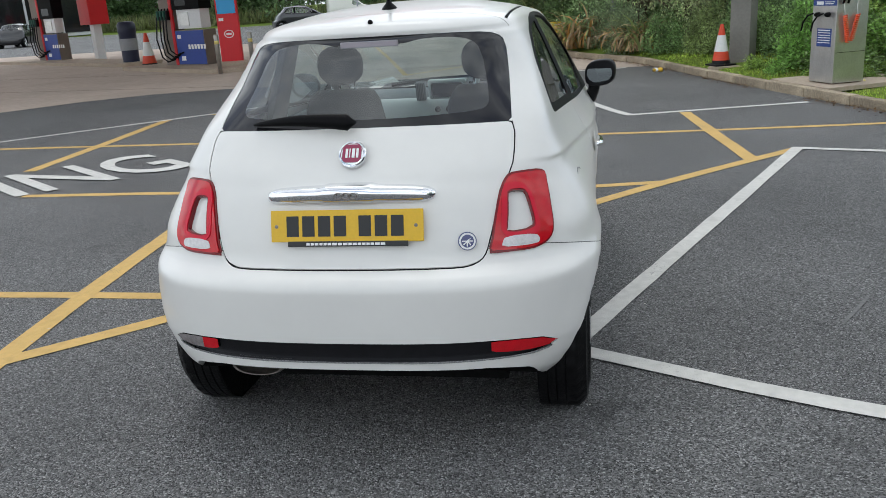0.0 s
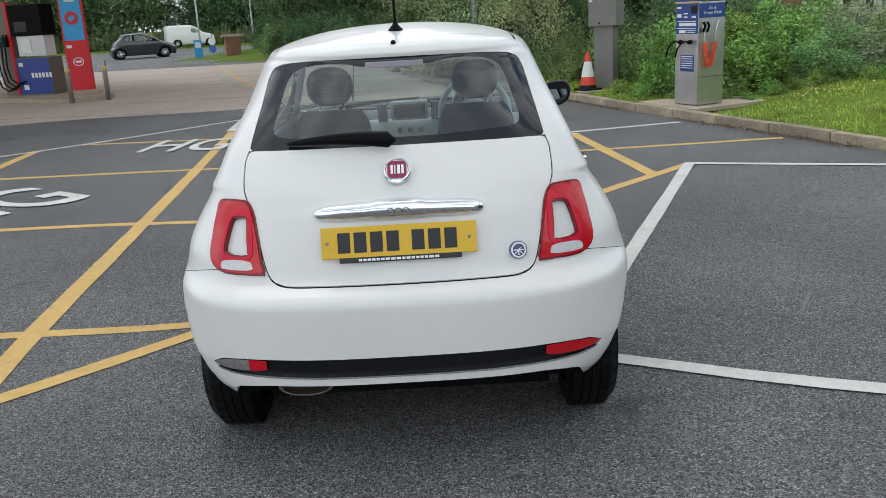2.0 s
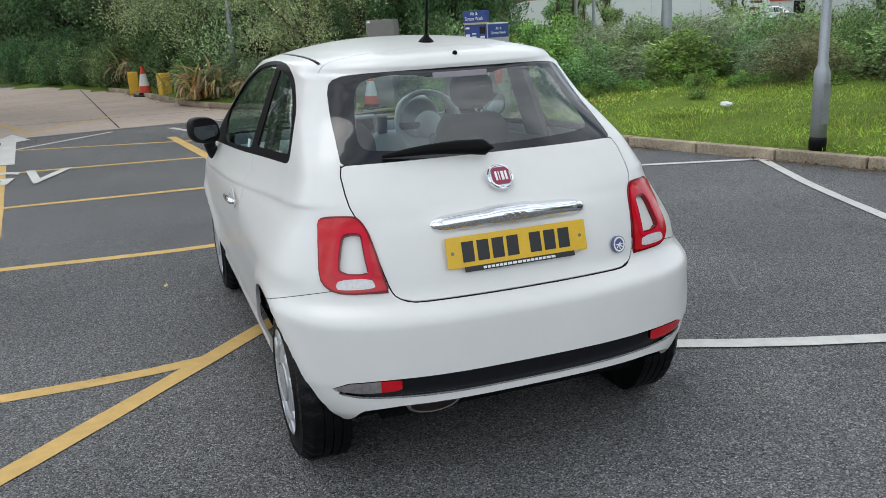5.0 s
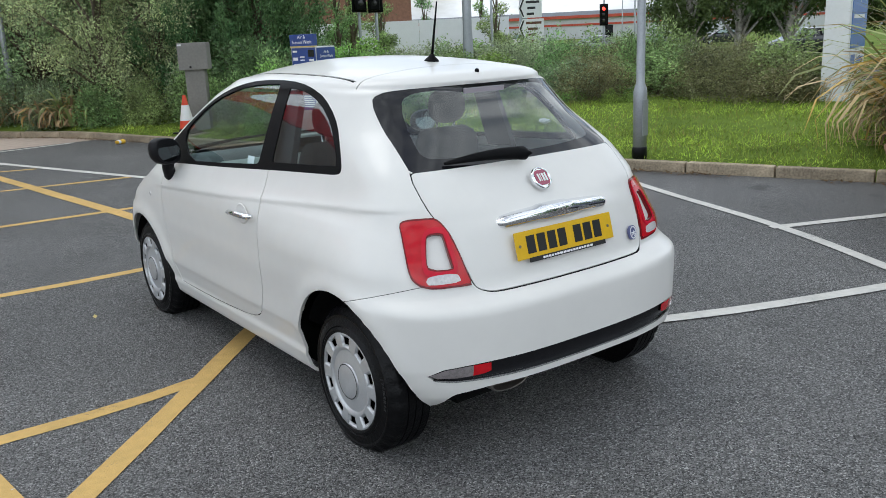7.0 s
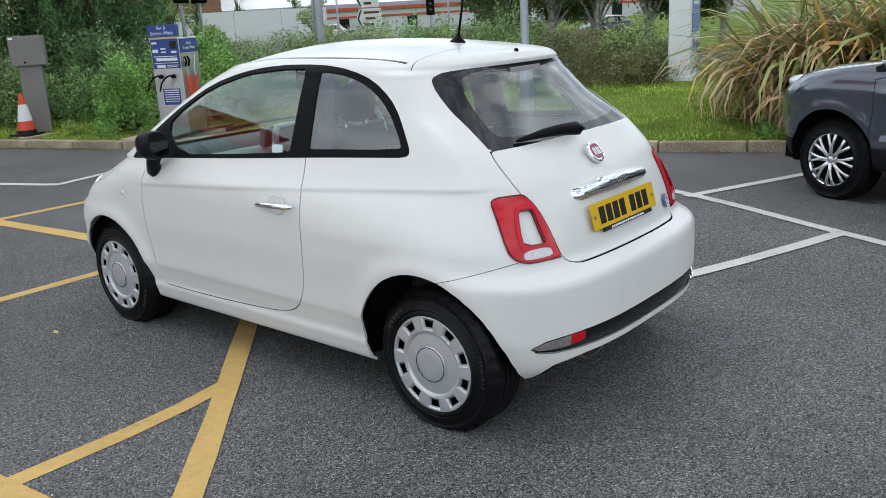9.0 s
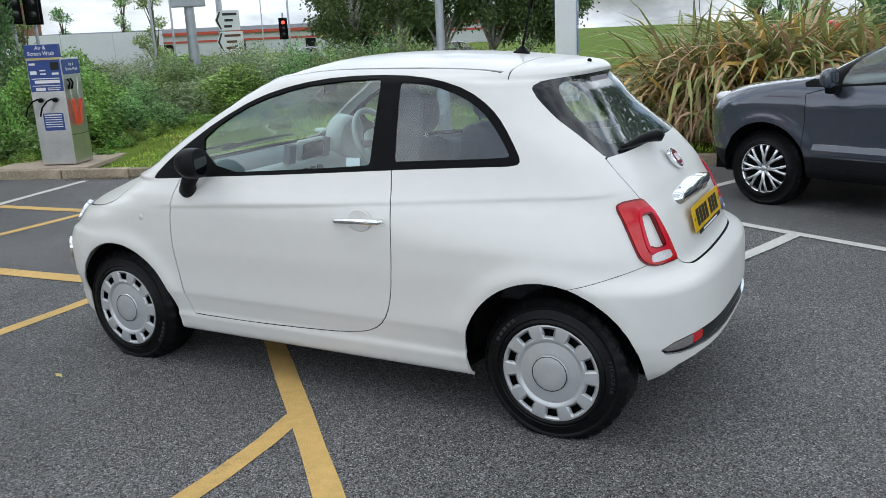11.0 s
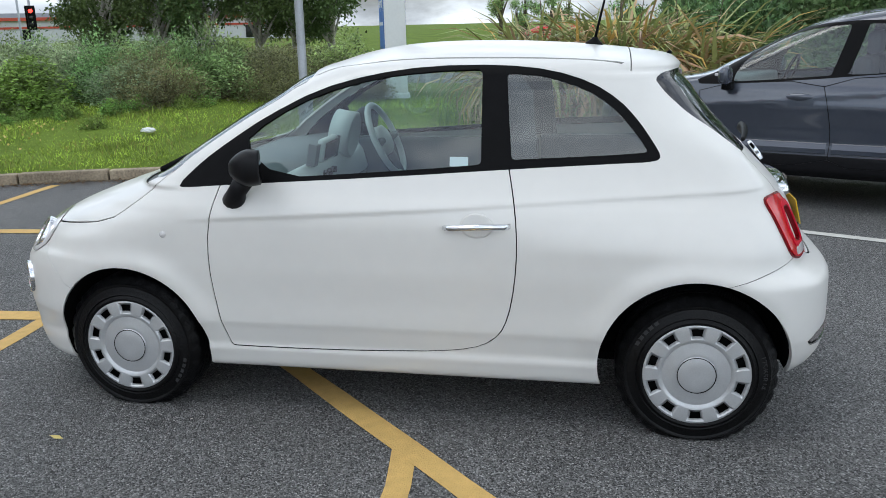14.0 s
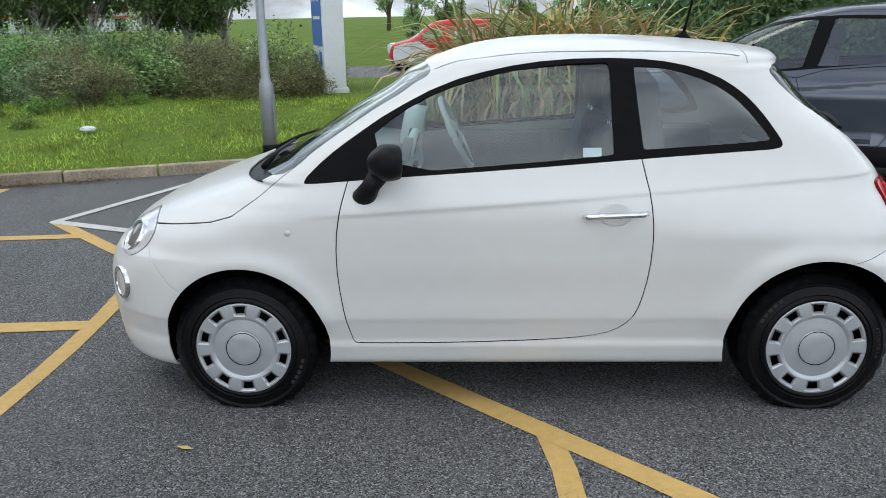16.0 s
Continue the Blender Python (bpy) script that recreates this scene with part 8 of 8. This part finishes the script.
def conifer(label, h, w, n, seed):
    g = np.random.default_rng(seed)
    ob = thing("conifer_tree", label, "tree")
    bm = bmesh.new()
    tube(bm, [(0, 0, -0.1), (0.03, 0.02, h * 0.5), (0, 0, h * 0.97)], 0.1, 10, radii=[0.16, 0.10, 0.015])
    for k in range(26):
        z = h * (0.05 + 0.85 * k / 26)
        a = k * 2.4
        r = w * (1 - z / h) ** 0.6 * 0.8
        tube(bm, [(0, 0, z), (r * 0.6 * math.cos(a), r * 0.6 * math.sin(a), z + 0.25), (r * math.cos(a), r * math.sin(a), z + 0.65)], 0.02, 5, radii=[0.03, 0.018, 0.005])
    part("trunk", bm, M["bark"], ob, smooth=True)
    # upright sprays grouped in plumes
    m = 120
    zc = h * g.random(m) ** 1.15 * 0.95
    a = g.random(m) * 2 * math.pi
    r = w * (1 - (zc / h) ** 1.7) ** 0.75 * (0.72 + 0.34 * g.random(m))
    k = g.integers(0, m, n)
    t_ = g.random(n)
    C = np.stack([r * np.cos(a), r * np.sin(a), zc], 1)[k]
    out = np.stack([np.cos(a), np.sin(a), np.zeros(m)], 1)[k]
    spread = 0.125 * (1 - 0.7 * t_)[:, None]
    P = C + out * (0.12 * t_)[:, None] + np.array((0, 0, 0.75)) * t_[:, None] + g.normal(size=(n, 3)) * spread - out * (0.22 * g.random(n) ** 2)[:, None]
    D = np.array((0, 0, 0.8)) + out * 0.5 + g.normal(size=(n, 3)) * 0.65
    P[:, 2] = np.maximum(P[:, 2], 0.05)
    leaves(P, D, g.normal(size=(n, 3)), 0.078 * (0.6 + 0.8 * g.random(n)), 0.034, "crown", M["leaf_conifer"], ob, 0.04)
    return ob


def broadleaf(label, h, w, n, leaf, wide, mat, seed, bark="bark", trunks=1, low=0.25, blobs_n=22, droop=0.0, kind="tree"):
    g = np.random.default_rng(seed)
    ob = thing(kind, label, "tree")
    blobs = []
    bm = bmesh.new()
    for t_ in range(trunks):
        bx, by = (g.normal(size=2) * 0.25 * (trunks > 1))
        top = h * (0.8 + 0.15 * g.random())
        tube(bm, [(bx, by, -0.1), (bx * 1.6 + 0.08 * g.normal(), by * 1.6 + 0.08 * g.normal(), top * 0.4), (bx * 2.2, by * 2.2, top * 0.75), (bx * 2.4, by * 2.4, top)], 0.1, 9, radii=[0.024 * h + 0.02, 0.018 * h, 0.010 * h, 0.01])
    for k in range(blobs_n):
        z = h * (low + (0.97 - low) * g.random())
        rel = (z / h - low) / (1 - low)
        rr = w * (0.35 + 0.65 * math.sin(math.pi * min(1, 0.12 + 0.86 * rel)) ** 0.8)
        a = g.random() * 2 * math.pi
        q = rr * g.random() ** 0.5 * 0.85
        c = (q * math.cos(a), q * math.sin(a), z)
        r = w * (0.22 + 0.16 * g.random())
        blobs.append((c, (r, r, r * 0.85)))
        z0 = max(h * 0.15, z - 0.3 * h)
        tube(bm, [(0, 0, z0), (c[0] * 0.5, c[1] * 0.5, (z0 + z) / 2 + 0.1), c], 0.02, 5, radii=[0.010 * h, 0.006 * h, 0.004])
    part("trunk", bm, M[bark], ob, smooth=True)
    P, d = blob_points(g, blobs, n, 0.75)
    s = int(n * 0.1)
    P[:s] += d[:s] * g.random((s, 1)) * 0.25 * w
    D = d * 0.7 + g.normal(size=(n, 3)) * 0.7 + np.array((0, 0, 0.1 - droop))
    leaves(P, D, g.normal(size=(n, 3)), leaf * (0.6 + 0.7 * g.random(n)), wide * (0.6 + 0.7 * g.random(n)), "crown", mat, ob, 0.05)
    return ob


TREE = {
    "conifer": conifer("tall dark green conifer with upright sprays", 6.0, 1.5, 40000, 31),
    "shrubtree": broadleaf("broad leafy tree with a full low crown", 5.5, 2.2, 24000, 0.085, 0.04, M["leaf_olive"], 32, low=0.06, blobs_n=34),
    "darktree": broadleaf("dark leafy roadside tree", 8.0, 3.0, 17000, 0.17, 0.09, M["leaf_dark"], 33, low=0.08, blobs_n=34),
    "birch": broadleaf("birch tree with a pale trunk and drooping crown", 7.5, 2.3, 15000, 0.16, 0.09, M["leaf_birch"], 34, "birch_bark", low=0.26, blobs_n=26, droop=0.5),
    "slender": broadleaf("slender young tree with a sparse crown", 6.0, 1.2, 3500, 0.14, 0.08, M["leaf_mid"], 35, low=0.28, blobs_n=14),
    "bigtree": broadleaf("large full-crowned tree in the distance", 14.0, 5.5, 24000, 0.33, 0.18, M["leaf_dark"], 36, low=0.05, blobs_n=40),
}
for x, y, s in ((4.3, 14.8, 0.95), (4.95, 14.35, 0.95), (5.55, 14.05, 0.95), (5.6, 14.9, 1.1), (4.8, 15.6, 1.1)):
    plant("conifer", x, y, s, s * random.uniform(0.95, 1.15), src=TREE, group="conifers")
for x, y, s in ((2.5, 14.9, 0.72), (3.6, 14.9, 0.62), (2.9, 16.0, 0.85), (1.9, 17.6, 0.85), (3.9, 16.6, 1.0), (1.6, 20.0, 0.95), (3.0, 19.4, 1.1), (0.9, 22.8, 1.0), (2.0, 24.0, 1.2), (0.2, 26.5, 1.1), (9.8, 24.6, 0.45)):
    plant("shrubtree", x, y, s, s, src=TREE, group="roadside trees")
# last four stand mostly out of view, added to block side light by the suv
for x, y, s in ((-0.5, 31.0, 1.0), (2.5, 29.0, 1.1), (-3.0, 37.5, 1.0), (-5.5, 41.0, 0.95), (0.5, 36.0, 1.2), (-7.0, 44.5, 0.9), (4.5, 25.5, 1.1), (3.0, 34, 1.2), (5.5, 20.5, 0.9), (13.0, -3.8, 0.85), (12.6, -7.5, 1.0), (14.5, -11.5, 1.0), (11.8, -14.0, 1.0)):
    plant("darktree", x, y, s, s, src=TREE, group="roadside trees")
for x, y, s in ((28.2, 20.4, 0.95), (29.2, 18.6, 1.05), (30.2, 17.0, 1.0), (31.3, 15.0, 1.05), (32.0, 13.6, 0.95), (32.5, 12.2, 1.05), (29.8, 21.2, 1.0)):
    plant("birch", x, y, s, s, src=TREE, group="birches")
for x, y, s in ((37.5, 4.5, 0.5), (40.5, 2.2, 0.6), (42.0, -0.4, 0.55), (24, 28, 0.75), (15.5, 27, 0.8), (14.0, 25.5, 0.6), (40, 3, 0.9), (44, -1, 0.9), (47, 5, 0.8), (37, -3, 0.8), (60, 8, 1.0), (18.3, 29, 0.7), (33, 40, 0.9), (26, 36.5, 0.7), (52, -6, 1.0), (34, -7, 1.0), (20.6, 35.0, 0.6)):
    plant("slender", x, y, s, s, src=TREE, group="young trees")
for k in range(26):
    x = -72 + 5.2 * k
    if x > 22:
        continue
    plant("bigtree", x + random.uniform(-2, 2), 86 + random.uniform(-6, 10), random.uniform(0.8, 1.25), src=TREE, group="far woods")
for x, y, s in ((52, -22, 0.6), (46, -14, 0.35), (40, -18, 0.6), (30, -14, 0.5), (24, -10, 0.5)):
    plant("bigtree", x, y, s, src=TREE, group="far woods")
# rough meadow strip on the far side of the road
g = np.random.default_rng(5)
n = 16000
P = np.stack([g.uniform(-75, 20, n), g.uniform(76, 84, n), np.full(n, -0.06)], 1)
M["meadow"] = leaf_material("rough_meadow", (0.17, 0.18, 0.07), 0.5, 0.03)
leaves(P, g.normal(size=(n, 3)) * 0.5 + np.array((0, 0, 1.0)), g.normal(size=(n, 3)), g.uniform(0.4, 1.9, n), 0.16, "meadow", M["meadow"], None)
tagged(bpy.data.objects["meadow"], "tall pale rough grass beyond the road", "grass", kind="stuff")

# ---- flax clumps ----
def flax(label, at, n, R, H, seed):
    g = np.random.default_rng(seed)
    ob = thing("flax_plant", label, "plant", at, 0, "flax plants")
    for nm, mt, share, lie in (("foliage", "flax_green", 0.36, 0.15), ("dry_foliage", "flax_tan", 0.50, 0.9), ("orange_foliage", "flax_orange", 0.14, 0.5)):
        V, F = [], []
        for _ in range(int(n * share * 2.6)):
            a = g.random() * 2 * math.pi
            L_ = H * (0.75 + 0.6 * g.random())
            lean = (0.35 + 0.85 * g.random() + lie * g.random() * 0.9)
            b = np.array((math.cos(a), math.sin(a)))
            base = g.normal(size=2) * 0.28 * R
            wd = 0.020 + 0.022 * g.random()
            sidev = np.array((-b[1], b[0]))
            p = np.array((base[0], base[1], 0.02))
            k = 6
            ang = 0.15 + lean * 0.35
            start = len(V)
            twist = g.normal() * 0.4
            for i in range(k + 1):
                u = i / k
                wv = wd * (1.0 - 0.25 * (1 - u)) * (1 - u ** 2.5) + 0.001
                s3 = np.array((sidev[0], sidev[1], twist * u))
                V.append(p + s3 * wv)
                V.append(p - s3 * wv)
                st = L_ / k
                p = p + st * np.array((b[0] * math.sin(ang), b[1] * math.sin(ang), math.cos(ang)))
                ang += lean * (0.55 * u + 0.12) * (1.1 + 0.5 * g.random())
                if p[2] < 0.04:
                    p[2] = 0.04 + 0.03 * g.random()
            for i in range(k):
                q = start + 2 * i
                F.append((q, q + 1, q + 3, q + 2))
        me = bpy.data.meshes.new(nm)
        me.from_pydata([tuple(v) for v in V], [], F)
        me.materials.append(M[mt])
        me.polygons.foreach_set("use_smooth", [True] * len(me.polygons))
        o_ = new(nm, me)
        o_.parent = ob
    bm = bmesh.new()
    for k in range(2):
        a = g.random() * 6.28
        tube(bm, [(0.1 * math.cos(a), 0.1 * math.sin(a), 0), (0.35 * R * math.cos(a), 0.35 * R * math.sin(a), H * 1.2), (0.7 * R * math.cos(a), 0.7 * R * math.sin(a), H * 1.6)], 0.01, 5, radii=[0.007, 0.005, 0.003])
    part("stalk", bm, M["bark"], ob)
    return ob


for x, y, n, R_, H_, sd in ((7.45, 0.95, 440, 1.05, 1.60, 41), (7.55, 0.15, 440, 1.15, 1.66, 42), (7.75, -0.75, 400, 1.2, 1.60, 43), (8.5, 0.2, 320, 1.2, 1.75, 44)):
    flax("large flax clump with tan and orange drooping blades", (x, y, gz(x, y)), n, R_, H_, sd)
for x, y, sd in ((6.95, 0.75, 48), (6.95, 0.1, 49), (7.2, -0.6, 50), (7.1, 0.45, 55)):
    flax("collapsed dry flax clump at the foot of the tall ones", (x, y, gz(x, y)), 210, 0.95, 0.80, sd)
flax("small dry flax clump among the shrubs", (1.75, 15.0, gz(1.75, 15.0)), 120, 0.7, 0.85, 45)
flax("small dry flax clump among the shrubs", (0.55, 17.0, gz(0.55, 17.0)), 160, 0.9, 1.0, 46)
flax("small dry flax clump by the gate", (-0.55, 25.3, gz(-0.55, 25.3)), 160, 0.9, 1.3, 47)

# ---- grass ----
def grass_field(n, lo, hi, d0, d1, l0, l1, name, mat, seed, w=0.006, lean=0.35):
    g = np.random.default_rng(seed)
    P = np.stack([g.uniform(lo[0], hi[0], n), g.uniform(lo[1], hi[1], n)], 1)
    d = kerb_distance(P[:, 0], P[:, 1])
    nz_ = np.array([noise.noise((x * 0.9, y * 0.9, 3.0)) for x, y in P])
    ok = (d > d0) & (d < d1) & (g.random(n) < 0.72 + 0.6 * nz_)
    # bare pads
    ok &= np.hypot(P[:, 0] - 4.1, P[:, 1] - 8.85) > 0.86
    ok &= np.hypot(P[:, 0] - 2.95, P[:, 1] - 11.4) > 0.38
    P, nz_ = P[ok], nz_[ok]
    z = land(P[:, 0], P[:, 1])
    m = len(P)
    L_ = (l0 + (l1 - l0) * g.random(m)) * (1 + 0.8 * nz_)
    ob = leaves(np.column_stack([P, z - 0.01]), g.normal(size=(m, 3)) * lean + np.array((0, 0, 1.0)), g.normal(size=(m, 3)), np.maximum(L_, 0.02), w, name, mat, None, 0.06)
    return tagged(ob, "uneven green grass blades on the bank", "grass", kind="stuff")


grass_field(170000, (1.0, -2.5), (9.5, 14.5), 0.13, 4.6, 0.03, 0.075, "grass", M["grass"], 51, 0.009, 0.75)
grass_field(9000, (1.0, -2.5), (9.5, 14.5), 0.10, 4.6, 0.05, 0.115, "tall_grass", M["grass"], 52, 0.009, 0.7)
grass_field(9000, (1.0, -2.5), (9.5, 14.5), 0.12, 3.4, 0.05, 0.12, "dry_grass", M["grass_dry"], 53)
g = np.random.default_rng(54)
n = 260
P = np.stack([g.normal(5.3, 0.5, n), g.normal(7.6, 0.35, n)], 1)
P = P[kerb_distance(P[:, 0], P[:, 1]) > 0.4][:60]
leaves(np.column_stack([P, land(P[:, 0], P[:, 1]) + 0.12]), g.normal(size=(len(P), 3)), g.normal(size=(len(P), 3)), 0.035, 0.035, "yellow_flowers", M["pale_yellow"], None)
tagged(bpy.data.objects["yellow_flowers"], "scattered small yellow flowers in the grass", "flowers", kind="stuff")
# white scrap of litter in the grass
lit = thing("litter_bag", "crumpled white plastic bag in the grass", "litter", (6.1, 6.1, gz(6.1, 6.1)))
bm = bmesh.new()
bmesh.ops.create_icosphere(bm, subdivisions=3, radius=1.0)
for v in bm.verts:
    k = 1 + 0.35 * noise.noise(v.co * 2.3)
    v.co = Vector((v.co.x * 0.06 * k, v.co.y * 0.095 * k, 0.06 + v.co.z * 0.035 * k))
part("bag", bm, M["sign_white"], lit)
cup = thing("litter_cup", "crushed yellow and white paper cup by the kerb", "litter", (1.78, 12.0, 0.0), 25)
bm = bmesh.new()
lathe(bm, [(0.034, 0.0), (0.046, 0.11), (0.0485, 0.112), (0.0485, 0.118), (0.044, 0.112), (0.033, 0.006), (0.0001, 0.005)], 20, axis="x", m=Matrix.Translation((0, 0, 0.040)) @ Matrix.Diagonal((1.2, 1.25, 0.8, 1)))
part("cup", bm, M["yellow_block"], cup, smooth=True)
bm = bmesh.new()
lathe(bm, [(0.0375, 0.012), (0.041, 0.05), (0.0412, 0.05)], 20, axis="x", caps=False, m=Matrix.Translation((0, 0, 0.040)) @ Matrix.Diagonal((1.2, 1.27, 0.82, 1)))
part("band", bm, M["sign_white"], cup, smooth=True)
# dead leaves along the kerb foot, stones and scraps on the tarmac
M["dead_leaf"] = leaf_material("dead_leaves", (0.16, 0.095, 0.05), 0.5, 0.02)
M["pale_scrap"] = leaf_material("pale_scraps", (0.55, 0.52, 0.47), 0.3, 0.02)
s_ = g.uniform(L[i_start], L[-1] - 3, 5200)
k0 = np.stack([np.interp(s_, L, KLINE[:, 0]), np.interp(s_, L, KLINE[:, 1])], 1)
k1 = np.stack([np.interp(s_ + 0.1, L, KLINE[:, 0]), np.interp(s_ + 0.1, L, KLINE[:, 1])], 1)
dd = (k1 - k0) / np.linalg.norm(k1 - k0, axis=1)[:, None]
off = -np.abs(g.normal(0.03, 0.09, len(s_)))
keep = np.array([noise.noise((q * 0.7, 1.0, 0.0)) > -0.05 for q in s_])
P = (k0 + np.stack([-dd[:, 1], dd[:, 0]], 1) * off[:, None])[keep]
leaves(np.column_stack([P, g.uniform(0.004, 0.02, len(P))]), g.normal(size=(len(P), 3)) * np.array((1, 1, 0.25)), np.tile((0.0, 0.0, 1.0), (len(P), 1)) + 0.3 * g.normal(size=(len(P), 3)), g.uniform(0.02, 0.05, len(P)), 0.022, "dead_leaves", M["dead_leaf"], None)
tagged(bpy.data.objects["dead_leaves"], "brown dead leaves against the kerb", "leaves", kind="stuff")
n = 420
P = np.stack([g.uniform(-5, 5, n), g.uniform(-3, 12, n)], 1)
P = P[kerb_distance(P[:, 0], P[:, 1]) < -0.1]
leaves(np.column_stack([P, g.uniform(0.006, 0.010, len(P))]), g.normal(size=(len(P), 3)) * np.array((1, 1, 0.08)), np.tile((0.0, 0.0, 1.0), (len(P), 1)), g.uniform(0.008, 0.022, len(P)), 0.009, "scraps", M["pale_scrap"], None)
tagged(bpy.data.objects["scraps"], "small pale stones and scraps on the tarmac", "debris", kind="stuff")

# a yellow leaf and a pale scuff on the tarmac
leaves(np.array([(-1.12, 2.42, 0.008)]), np.array([(0.2, 1.0, 0.05)]), np.array([(0.0, 0.0, 1.0)]), 0.075, 0.028, "fallen_leaf", M["pale_yellow"], None)
tagged(bpy.data.objects["fallen_leaf"], "single yellow fallen leaf on tarmac", "leaf")
